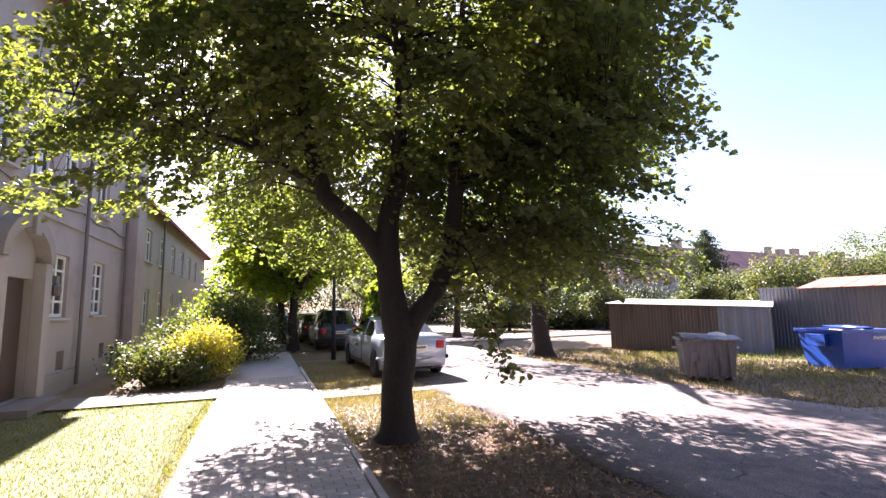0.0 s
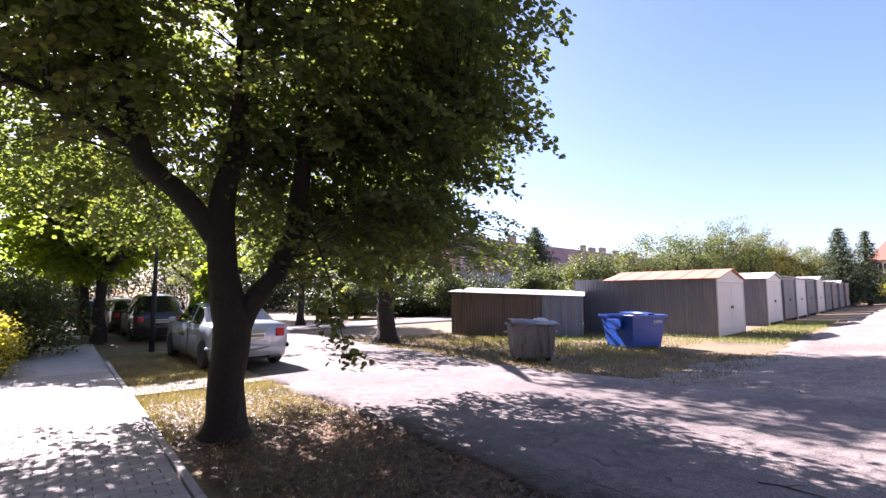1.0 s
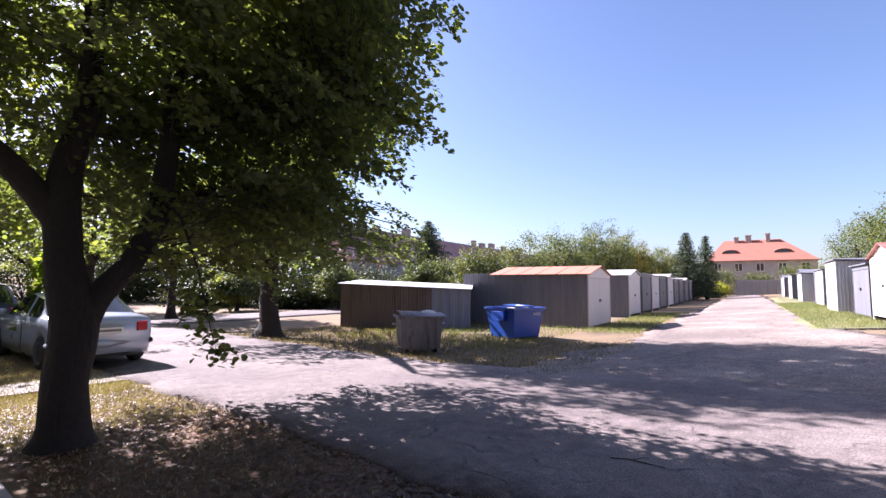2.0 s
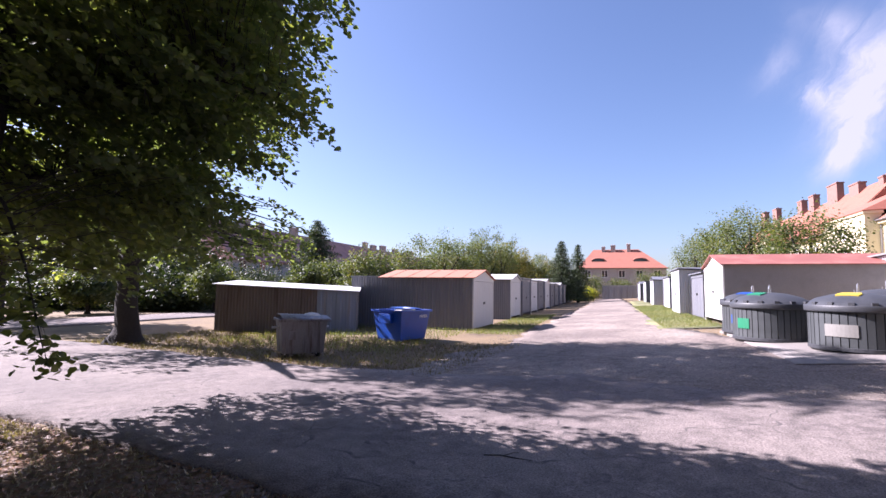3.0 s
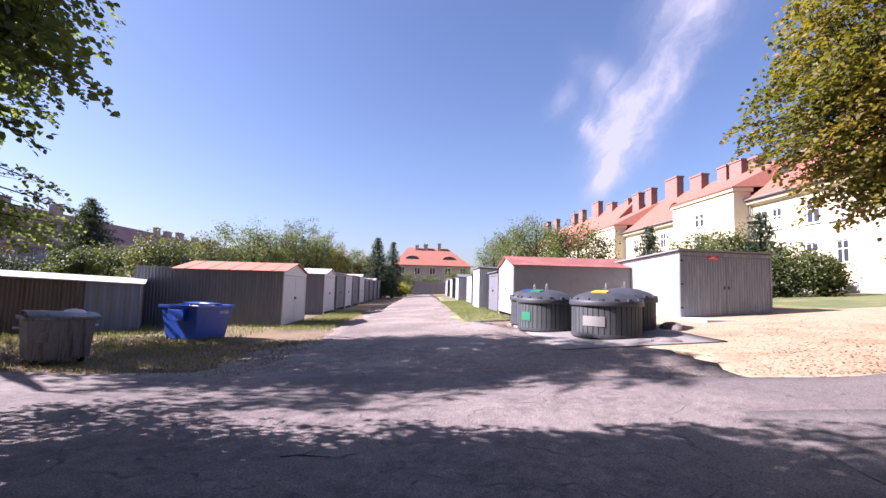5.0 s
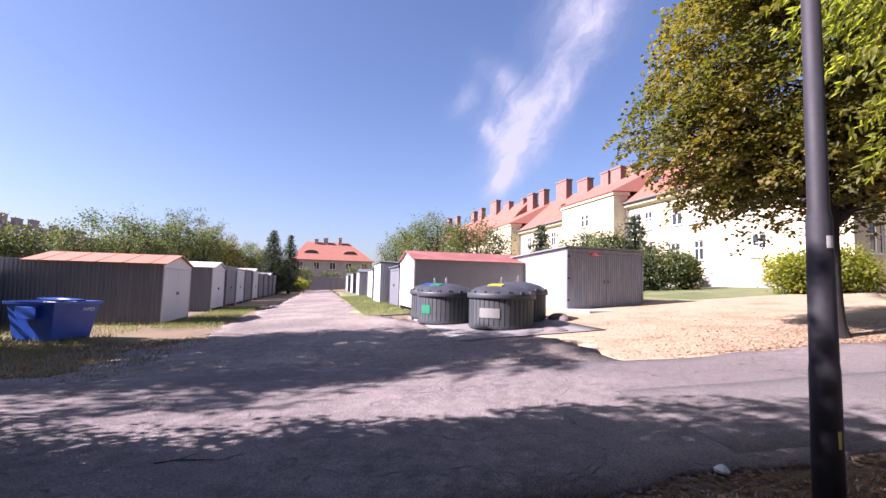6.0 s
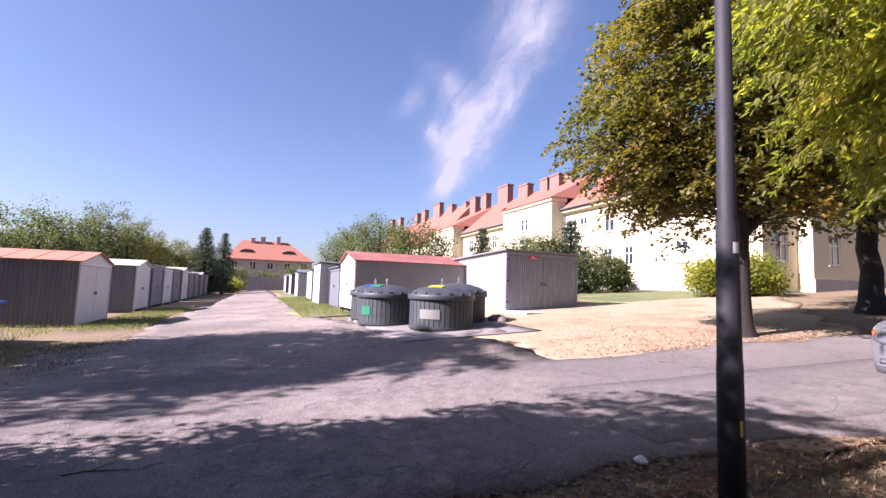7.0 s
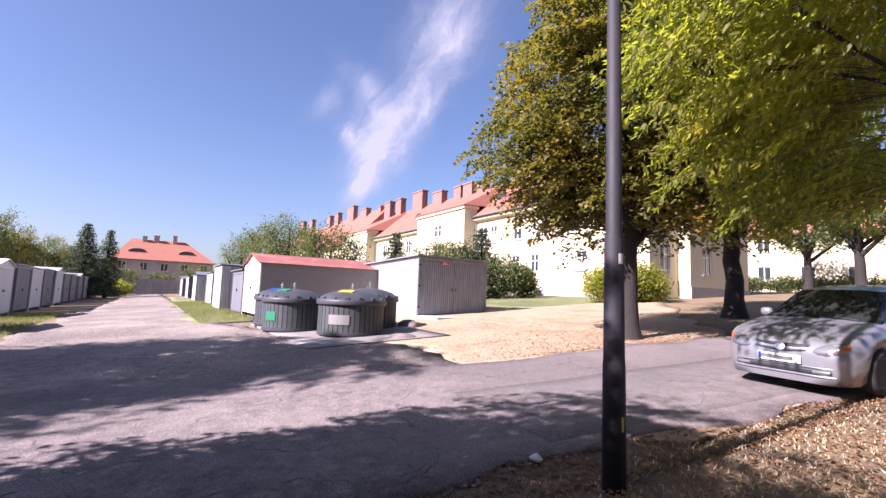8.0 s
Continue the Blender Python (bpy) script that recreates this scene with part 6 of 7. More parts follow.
    def fitted(name, stations, material, off=0.008, label="", parent=root):
        """A thin piece that follows the nose: stations of (x, lower z, upper z)."""
        g = Geo()
        n = len(stations)
        for d in (off, -0.03):
            for x, lo, hi in stations:
                for r in range(4):
                    z = lo + (hi - lo) * r / 3
                    g.v.append((x, skin(x, z) + d * (1.0 if 0 < r < 3 or d < 0 else 0.7), z))
        side = 1 if stations[-1][0] > stations[0][0] else -1
        for i in range(n - 1):
            for r in range(3):
                q = (4 * i + r, 4 * i + r + 1, 4 * i + r + 5, 4 * i + r + 4)
                g.f.append(q if side > 0 else q[::-1])
            for r in (0, 3):
                q = (4 * i + r, 4 * i + 4 + r, 4 * n + 4 * i + 4 + r, 4 * n + 4 * i + r)
                g.f.append(q if (r == 0) == (side > 0) else q[::-1])
        return part(name, g, material, parent, label, smooth=True)

    def straight(x0, x1, lo, hi, n=9):
        return [(x0 + (x1 - x0) * i / (n - 1), lo, hi) for i in range(n)]

    fitted("air_intake", straight(-0.58 * k, 0.58 * k, 0.298, 0.368), BLACK_TRIM, 0.016)
    fitted("bumper_lip", straight(-0.62 * k, 0.62 * k, 0.262, 0.287), paint, 0.02)
    fitted("bumper_strip", straight(-0.66 * k, 0.66 * k, 0.378, 0.395), paint, 0.015)
    fitted("grille_slot", [(x, 0.632 + 0.025 * (x / 0.33) ** 2, 0.672 + 0.006 * (x / 0.33) ** 2) for x in [-0.33 + 0.066 * i for i in range(11)]], BLACK_TRIM, 0.018)
    fitted("grille_slot", [(x, 0.565 + 0.03 * (x / 0.3) ** 2, 0.6 + 0.01 * (x / 0.3) ** 2) for x in [-0.3 + 0.06 * i for i in range(11)]], BLACK_TRIM, 0.018)
    part("badge", Geo().lathe([(0.02, 0.0), (0.06, 0.0), (0.06, 0.012), (0.02, 0.018)], 16), ALLOY, root).matrix_local = pose(0, skin(0, 0.62) + 0.006, 0.62, -68, 0, 0)
    part("bumper_strip", Geo().tube([(-0.80 * k, y_b + 0.36, 0.46), (-0.76 * k, y_b + 0.06, 0.46), (0, y_b - 0.05, 0.46), (0.76 * k, y_b + 0.06, 0.46), (0.80 * k, y_b + 0.36, 0.46)], [0.04, 0.06, 0.07, 0.06, 0.04], 10), paint, root, smooth=True)
    for s in (-1, 1):
        lamp = fitted("headlight", [(s * x * k, lo, hi) for x, lo, hi in ((0.38, 0.585, 0.625), (0.44, 0.565, 0.67), (0.52, 0.56, 0.705), (0.6, 0.57, 0.725), (0.67, 0.595, 0.735), (0.72, 0.635, 0.74), (0.745, 0.675, 0.735))], LAMP_GLASS, 0.012, "clear glass headlight")
        fitted("indicator", [(s * x * k, lo, hi) for x, lo, hi in ((0.655, 0.62, 0.715), (0.69, 0.635, 0.725), (0.73, 0.67, 0.725))], AMBER, 0.02, "amber indicator", lamp)
        fitted("fog_light", straight(s * 0.38 * k, s * 0.56 * k, 0.312, 0.354, 5), LAMP_GLASS, 0.024)
        mir = Geo()
        mir.lathe([(0.02, -0.07), (0.07, -0.06), (0.085, 0.0), (0.07, 0.06), (0.02, 0.075)], 12)
        mo = part("wing_mirror", mir, paint, root, smooth=True)
        mo.matrix_local = pose(s * (W / 2 + 0.07), cowl - 0.42, 0.98, 0, 0, 0) @ Matrix.Diagonal((1.1, 0.75, 0.95, 1))
        part("tail_light", Geo().box(s * 0.60 - 0.1, s * 0.60 + 0.1, y_b - 0.035, y_b + 0.16, 0.66, 0.86), RED_LENS, root, "red tail light", bevel=0.03)
        part("door_seam", Geo().tube([(s * W * 0.503, roof_f - 0.95, 0.3), (s * W * 0.503, roof_f - 0.95, 0.88)], [0.006, 0.006], 4), BLACK_TRIM, root)
        part("door_handle", Geo().box(s * W * 0.5 - 0.02, s * W * 0.5 + 0.02, roof_f - 0.88, roof_f - 0.7, 0.76, 0.79), paint, root, bevel=0.008)
    for y, z, nm in ((skin(0, 0.46) + 0.03, 0.47, 1), (y_b - 0.05 if not hatch else y_b - 0.055, 0.70, -1)):
        p = part("number_plate", Geo().box(-0.26, 0.26, y - 0.008, y + 0.008, z - 0.055, z + 0.055), PLATE_WHITE, root, "white number plate")
        yy = y + nm * 0.009
        part("plate_bar", Geo().box(-0.17, 0.22, min(yy, yy + nm * 0.003), max(yy, yy + nm * 0.003), z - 0.025, z + 0.025), PLATE_INK, p)
        part("plate_stripe", Geo().box(nm * 0.22, nm * 0.22 + 0.035, min(yy, yy + nm * 0.003), max(yy, yy + nm * 0.003), z - 0.05, z + 0.05), BLUE_PLATE, p)
    part("wiper", Geo().tube([(-0.5, cowl + 0.02, 0.965), (0.05, cowl - 0.12, 1.02)], [0.012, 0.008], 5), BLACK_TRIM, root)
    return root


def parked(p, q, turn, *args, tall=1.0, **kw):
    x, y = pq(p, q)
    fwd = Vector((-math.sin(radians(STREET + turn)), math.cos(radians(STREET + turn))))
    pitch = math.degrees(math.atan2(gz(x + fwd.x, y + fwd.y) - gz(x - fwd.x, y - fwd.y), 2))
    rgt = Vector((fwd.y, -fwd.x))
    roll = -math.degrees(math.atan2(gz(x + rgt.x, y + rgt.y) - gz(x - rgt.x, y - rgt.y), 2))
    return car(pose(x, y, gz(x, y) + 0.03, 0, 0, STREET + turn) @ pose(0, 0, 0, pitch, roll, 0) @ Matrix.Diagonal((1, 1, tall, 1)), *args, **kw)


parked(-9.5, 4.36, 2.4, "silver hatchback parked at the kerb in leaf shade", SILVER, 4.05, 1.68, 1.42, tall=0.94)
parked(12.7, 3.35, 2.0, "pale silver saloon parked half on the verge", PALE_BLUE, 4.55, 1.75, 1.42, False)
for p, q, paint, h, lab in ((21.2, 2.9, DARK_PAINT, 1.65, "dark estate car parked along the street"), (26.0, 2.6, DARK_PAINT, 1.45, "black car parked along the street"), (30.8, 2.5, WINE_PAINT, 1.45, "wine red car parked along the street"), (35.6, 2.4, GREEN_PAINT, 1.5, "dark green car parked along the street"), (40.5, 2.4, SILVER, 1.5, "silver car parked along the street")):
    parked(p, q, 0.0, lab, paint, 4.3, 1.72, h, group="cars parked along the street")
parked(36.0, 0.2, 90.0, "dark car parked across the pavement's end", DARK_PAINT, 4.3, 1.72, 1.4)

# ---- more trees and shrubs ----
def shrub(name, x, y, r, h, label, mat, seed, clusters=60, per=50, size=0.08, category="shrub", **kw):
    root = thing(name, on_ground(x, y), label, category)
    rng = np.random.default_rng(seed)
    blobs = [(0, 0, h * 0.5, r * 0.8, r * 0.8, h * 0.48)] + [(r * 0.6 * math.cos(a + seed), r * 0.6 * math.sin(a + seed), h * (0.35 + 0.3 * ((k * 7 + seed) % 3) / 2), r * 0.45, r * 0.45, h * 0.32) for k, a in enumerate((0.3, 1.5, 2.6, 3.9, 5.2))]
    c = blob_points(blobs, clusters, rng, 0.3)
    g = Geo()
    for b in c[::2]:
        if b[2] > 0.2:
            g.tube([(b[0] * 0.15, b[1] * 0.15, -0.1), (b[0] * 0.55, b[1] * 0.55, b[2] * 0.55), tuple(b)], [0.025, 0.015, 0.004], 4, False)
    part("stem", g, TWIG, root, kind="stuff")
    pts = (c[:, None, :] + rng.normal(0, 1, (len(c), per, 3)) * r * 0.17).reshape(-1, 3)
    pts = pts[pts[:, 2] > 0.03]
    me = leaf_mesh("foliage", pts, size, seed, **kw)
    me.materials.append(mat)
    f = new("foliage", me)
    f.parent = root
    return root


def spruce(x, y, h, r, seed, label, lift=0.0):
    root = thing("spruce", on_ground(x, y, 0, lift), label, "conifer")
    rng = np.random.default_rng(seed)
    part("trunk", Geo().tube([(0, 0, -0.2), (0, 0, h * 0.5), (0, 0, h)], [0.03 * h, 0.018 * h, 0.01], 8), BARK, root, smooth=True)
    pts = []
    g = Geo()
    tiers = int(h * 3.2)
    for k in range(tiers):
        z = h * (0.1 + 0.9 * k / tiers)
        rr = r * (1 - (z / h)) ** 0.8 * rng.uniform(0.75, 1.1) + 0.1
        n = 7
        a0 = rng.uniform(0, 6.28)
        for i in range(n):
            a = a0 + 6.283 * i / n + rng.normal(0, 0.15)
            L = rr * rng.uniform(0.7, 1.1)
            end = (math.cos(a) * L, math.sin(a) * L, z - 0.22 * L + 0.1)
            g.tube([(0, 0, z), (end[0] * 0.5, end[1] * 0.5, z - 0.04 * L), end], [0.02, 0.012, 0.004], 4, False)
            for w in np.linspace(0.15, 1.0, max(4, int(L / 0.09))):
                pts += [(end[0] * w + rng.normal(0, 0.09), end[1] * w + rng.normal(0, 0.09), z + (end[2] - z) * w + rng.normal(0, 0.06)) for _ in range(6)]
    part("bough", g, TWIG, root, kind="stuff")
    me = leaf_mesh("needle_crown", np.array(pts), 0.16, seed, long=1.2, lobes=False, droop=0.5)
    me.materials.append(NEEDLE)
    f = new("needle_crown", me)
    f.parent = root
    return root


def garden_tree(x, y, h, r, seed, label, mat=FAR_LEAF, size=0.13, clusters=200, per=44, z0=0.5):
    rng = random.Random(seed)
    shoots = [(r * rng.uniform(-0.55, 0.55), r * rng.uniform(-0.55, 0.55), h * rng.uniform(0.93, 1.06), 0.22, 0.22, 0.6) for _ in range(7)]
    return tree("garden_tree", x, y, label, sway(r, h, 5, seed, 0.8), round_blobs(r, z0, h * 1.04, 9, seed) + shoots * 3, clusters, per, None, size, seed, mat, 0.5 * r / 2.2, twigs=False, sprays=False)


# behind the left row of garages
for i, (u, v, h, r, mat, lab) in enumerate(((31, 16, 3.9, 2.6, FAR_LEAF, "leafy apple tree behind the garages"), (36, 15, 5.0, 2.8, FAR_LEAF, "green fruit tree behind the garages"), (40.5, 13.5, 6.1, 2.7, FAR_LEAF, "tall fruit tree with upright shoots behind garages"), (45, 13, 6.6, 2.6, FAR_LEAF, "leafy plum tree behind the garages"), (50, 12.5, 7.9, 2.5, FAR_LEAF, "leafy green fruit tree behind the garages"), (57, 12, 6.9, 2.6, OLIVE_LEAF, "reddening cherry tree behind the garages"), (53, 11, 7.2, 2.8, FAR_LEAF, "leafy pear tree behind the garages"), (48, 16, 6.4, 2.8, FAR_LEAF, "leafy pear tree behind the garages"), (63, 12.5, 6.8, 2.8, OLIVE_LEAF, "yellowing garden tree behind the garages"), (70, 12.5, 6.4, 2.6, FAR_LEAF, "leafy garden tree behind the garages"), (27, 18.5, 2.5, 1.8, FAR_LEAF, "low bushy tree behind sheds"), (34, 21, 3.6, 2.6, FAR_LEAF, "bushy green garden tree"), (24, 23, 2.5, 2.0, FAR_LEAF, "low bushy garden tree"), (19, 27, 2.3, 2.0, FAR_LEAF, "low hedge tree by the side road"), (59, 10, 6.2, 2.4, OLIVE_LEAF, "reddening garden tree behind the garages"), (67, 9.2, 6.0, 2.4, FAR_LEAF, "leafy garden tree behind the garages"), (75, 9, 6.2, 2.6, OLIVE_LEAF, "yellowing garden tree behind the garages"), (82, 8, 6.8, 3.0, FAR_LEAF, "garden tree at the lane's end"), (90, 7.5, 6.2, 3.0, FAR_LEAF, "garden tree at the lane's end"))):
    x, y = uv(u, v)
    garden_tree(x, y, h, r, 100 + i, lab, mat)
spruce(20.7, 39.7, 7.9, 4.3, 31, "dark dense spruce before the old terrace")
spruce(53.9, 36.0, 8.3, 3.4, 32, "dark spruce beside the lane's end")
spruce(57.6, 35.9, 8.0, 2.3, 33, "slender spruce beside the lane's end")
# between right garages and the terrace
for i, (u, v, h, r, mat, lab) in enumerate(((33, -11.5, 5.2, 3.0, FAR_LEAF, "birch like bushy tree behind the garages"), (39, -10, 6.6, 3.2, FAR_LEAF, "pale green bushy tree behind garages"), (46, -10, 7.0, 3.2, FAR_LEAF, "leafy tree behind the sunny garages"), (31, -18.5, 3.6, 2.4, FAR_LEAF, "rounded dark bush before the terrace"), (27.5, -18.5, 3.3, 2.2, FAR_LEAF, "rounded dark bush before the terrace"), (62, -10, 6.8, 3.0, FAR_LEAF, "leafy tree behind the sunny garages"))):
    x, y = uv(u, v)
    garden_tree(x, y, h, r, 130 + i, lab, mat)
spruce(*uv(36, -18), 5.4, 2.3, 34, "young blue spruce before the terrace")
spruce(32.6, -4.5, 4.9, 2.4, 35, "young spruce beside the new garage")
for i, (x, y, r, h, mat, lab) in enumerate(((32.0, -5.7, 1.8, 2.7, FAR_LEAF, "dense green bush beside the new garage"), (31.9, -7.2, 1.0, 2.2, FAR_LEAF, "dense green bush before the terrace"), (25.4, -10.5, 1.3, 1.8, ASH_LEAF, "yellow green forsythia bush before the terrace"), (25.4, -12.2, 1.4, 1.9, ASH_LEAF, "yellow green forsythia bush before the terrace"), (*uv(78, 3.0), 1.7, 2.0, ASH_LEAF, "bright bush at the lane's end"), (*uv(82, 4.6), 2.0, 2.3, FAR_LEAF, "green bush at the lane's end"))):
    shrub("bush", x, y, r, h, lab, mat, 50 + i, 90, 60, 0.13)
# by the grey house
shrub("goldenrod", -6.1, 11.3, 0.85, 1.4, "large clump of bright yellow goldenrod in flower", GOLD, 60, 190, 70, 0.05, "flower bush")
shrub("garden_bush", -6.8, 10.6, 0.9, 0.9, "low green garden plants before the house", FAR_LEAF, 61, 70, 50, 0.07)
shrub("garden_bush", -6.2, 10.5, 0.75, 0.7, "low leafy plants below the goldenrod", FAR_LEAF, 67, 70, 50, 0.06)
shrub("rose_bush", -7.2, 12.6, 1.0, 1.6, "tall rose bush before the house wall", FAR_LEAF, 62, 90, 50, 0.07)
shrub("lilac_bush", -7.2, 15.2, 1.3, 2.3, "tall lilac bush beside the pavement", FAR_LEAF, 63, 120, 60, 0.09)
shrub("lilac_bush", -9.6, 19.5, 1.7, 2.6, "leafy bush beside the pavement", BRIGHT_LEAF, 64, 100, 60, 0.1)
shrub("clipped_hedge", -12.6, 25.5, 1.5, 1.3, "dark clipped hedge at the pavement", FAR_LEAF, 65, 100, 60, 0.1)
shrub("sucker_bush", -2.05, 12.9, 0.42, 2.6, "bright green shoots growing on the verge", BRIGHT_LEAF, 66, 90, 45, 0.13)
# along the street
for i, (p, q, h, r, mat, lab) in enumerate(((20.0, 1.2, 7.0, 3.7, BRIGHT_LEAF, "sunlit street linden on the grass verge"), (24.6, 0.9, 6.8, 3.1, BRIGHT_LEAF, "shady street linden on the grass verge"), (31, 1.0, 7.2, 3.6, BRIGHT_LEAF, "street linden on the grass verge"), (39, 0.9, 8.4, 4.0, LINDEN, "street linden on the grass verge"), (50, 1.0, 10, 4.6, LINDEN, "street linden further down the street"), (34, 9.4, 9.0, 4.0, LINDEN, "linden across the street"), (46, 9.4, 9.0, 4.2, LINDEN, "linden across the street"), (24, 10.0, 8.0, 3.6, LINDEN, "linden across the street"))):
    x, y = pq(p, q)
    tree("street_tree", x, y, lab, [[(0, 0, 0, 0.2), (0, 0, 1.5, 0.16), (0, 0, 3.0, 0.15), (0, 0.1, h * 0.6, 0.09), (0, 0.1, h * 0.9, 0.02)]] + sway(r, h, 6, 70 + i, 2.2)[1:], round_blobs(r, 1.9, h, 15, 70 + i), 620 if i < 2 else 300, 44, None, 0.13 if i < 2 else 0.16, 170 + i, mat, 0.42, twigs=i < 2, group="lindens along the street")
# far woods and hedges that close the view
for i, (p, q, r, h) in enumerate(((62, -6, 6, 6), (66, 3, 6, 7), (64, 12, 6, 7), (58, 20, 6, 6), (45, 22, 5, 5), (34, 24, 5, 4.5), (30, 21, 3.0, 1.9), (36, 18, 3, 2.2), (50, 16, 5, 5))):
    x, y = pq(p, q)
    shrub("thicket", x, y, r, h, "dense leafy thicket closing the street", HEDGE_LEAF, 80 + i, 190, 70, 0.2, "thicket")
for i, (u, v, r, h) in enumerate(((40, 40, 4, 3.4), (50, 42, 4, 3.6), (60, 41, 4, 3.4), (72, 40, 4, 3.4), (86, 40, 4, 3.6), (32, 34, 4, 3.0), (58, 30, 4, 4.0), (70, 27, 4, 4.4), (84, 22, 4, 4.4), (98, 30, 5, 5), (100, 14, 4, 4.4), (48, 28, 4, 3.4))):
    x, y = uv(u, v)
    shrub("thicket", x, y, r, h, "overgrown garden hedge behind the garages", HEDGE_LEAF, 100 + i, 160, 60, 0.17, "thicket")
for i, (x, y, h, r) in enumerate(((31.0, -30.0, 9, 4.0), (40, -34, 9, 4.0), (22, -33, 8, 4.0), (36, -46, 8, 4))):
    tree("street_tree", x, y, "pale trunked roadside tree further along", sway(r, h, 6, 90 + i, 2.4), round_blobs(r, 2.6, h, 10, 90 + i), 200, 34, None, 0.18, 190 + i, LINDEN, 0.65, twigs=False, sprays=False)

# ---- litter, dry leaves and grass ----
def scatter(n, seed, rule):
    rng = np.random.default_rng(seed)
    out = []
    while len(out) < n:
        a = rule(rng)
        if a is not None:
            out.append(a)
    return out


def verge_spot(rng, p0, p1, q0, q1, bias=1.0):
    p, q = rng.uniform(p0, p1), q0 + (q1 - q0) * rng.random() ** bias
    x, y = pq(p, q)
    return (x, y, gz(x, y) - 0.005)


def drift_spot(rng, p, spread, q0, q1):
    """Thickest about p along the street, thinning out to both sides and away from the road."""
    at = p + spread * rng.normal()
    return verge_spot(rng, at, at + 0.1, q0, q1, 1.8)


def litter(name, n, seed, rule, label, size=0.075):
    pts = np.array(scatter(n, seed, rule))
    me = leaf_mesh(name, pts + np.array([0, 0, 0.012]), size, seed, flat=True)
    me.materials.append(BROWN_LEAF)
    tagged(new(name, me), label, "fallen leaves", kind="stuff")


litter("fallen_leaves", 17000, 1, lambda r: verge_spot(r, 0.5, 8.0, 1.25, 3.35), "brown fallen leaves thick under the linden", 0.045)
litter("fallen_leaves", 17000, 2, lambda r: verge_spot(r, -12, 0.5, 1.4, 3.9), "brown fallen leaves along the verge", 0.036)
litter("fallen_leaves", 900, 3, lambda r: verge_spot(r, -12, 8, 3.3, 5.2, 2.5), "scattered leaves on the asphalt edge", 0.05)
litter("fallen_leaves", 4000, 4, lambda r: drift_spot(r, -10.0, 2.2, 8.0, 10.8), "drift of dry leaves under the roadside tree", 0.04)
litter("fallen_leaves", 3000, 8, lambda r: verge_spot(r, 3.5, 14, 8.1, 12.5), "dead leaves and twigs around the containers", 0.06)
litter("fallen_leaves", 2200, 5, lambda r: verge_spot(r, -14, 12, 3.5, 8.0), "scattered dry leaves on the road", 0.06)
litter("fallen_leaves", 3000, 33, lambda r: verge_spot(r, -17, 1.0, 7.6, 18.0, 1.3), "dry leaves thinly scattered over the yard", 0.04)
litter("fallen_leaves", 5000, 9, lambda r: drift_spot(r, -8.0, 2.6, 8.1, 15.0), "orange brown leaves strewn over the sandy ground", 0.036)
litter("fallen_leaves", 300, 6, lambda r: verge_spot(r, 2, 9, -0.7, 1.1), "few leaves on the pavement", 0.06)

DRY_BLADE = leaf_material("dry_blade", [(0.0, (0.25, 0.2, 0.12)), (0.5, (0.35, 0.29, 0.185)), (1.0, (0.47, 0.405, 0.28))], 0.1)
GREEN_BLADE = leaf_material("green_blade", [(0.0, (0.10, 0.125, 0.04)), (0.45, (0.13, 0.145, 0.052)), (0.75, (0.17, 0.165, 0.07)), (1.0, (0.22, 0.195, 0.10))], 0.3)


# withered browns, darkened further so the tree shade is in the colour itself
SHADE_BLADE = leaf_material("withered_shaded_blade", [(0.0, (0.07, 0.055, 0.025)), (0.5, (0.14, 0.11, 0.05)), (0.8, (0.2, 0.17, 0.07)), (1.0, (0.3, 0.24, 0.11))], 0.2)


def blades(name, n, seed, rule, mat, label, h=0.07):
    """Short grass: thin upright triangles."""
    base = np.array(scatter(n, seed, rule))
    rng = np.random.default_rng(seed + 1)
    a = rng.uniform(0, 6.283, n)
    w = 0.006 + 0.006 * rng.random(n)
    hh = h * rng.uniform(0.4, 1.3, n)
    d = np.stack([np.cos(a), np.sin(a), np.zeros(n)], 1)
    lean = rng.normal(0, 0.45, (n, 2)) * hh[:, None]
    tip = base + np.concatenate([lean, hh[:, None]], 1)
    v = np.stack([base - d * w[:, None], base + d * w[:, None], tip], 1).reshape(-1, 3)
    f = np.arange(3 * n).reshape(-1, 3)
    me = bpy.data.meshes.new(name)
    me.from_pydata(v.tolist(), [], f.tolist())
    me.materials.append(mat)
    tagged(new(name, me), label, "grass", kind="stuff")


blades("dry_grass", 34000, 21, lambda r: verge_spot(r, 5.8, 15.5, 1.15, 3.3), DRY_BLADE, "short dry yellow grass on the verge", 0.05)
blades("dry_grass", 16000, 22, lambda r: verge_spot(r, -12, 5.8, 1.3, 3.6), DRY_BLADE, "short dry grass around the lamp post", 0.035)
litter("fallen_leaves", 2600, 31, lambda r: verge_spot(r, -12, 1.0, 3.3, 4.3, 1.8), "drift of orange leaves along the road's edge", 0.045)
blades("green_grass", 30000, 23, lambda r: verge_spot(r, 3.0, 9.7, -4.0, -0.75), GREEN_BLADE, "half dry lawn by the grey house", 0.04)
blades("dry_grass", 14000, 24, lambda r: verge_spot(r, 3.5, 15, 8.0, 13.5), SHADE_BLADE, "trampled dry grass around the waste containers", 0.07)


def lane_spot(rng, u0, u1, v0, v1):
    x, y = uv(rng.uniform(u0, u1), rng.uniform(v0, v1))
    return (x, y, gz(x, y) + 0.01)


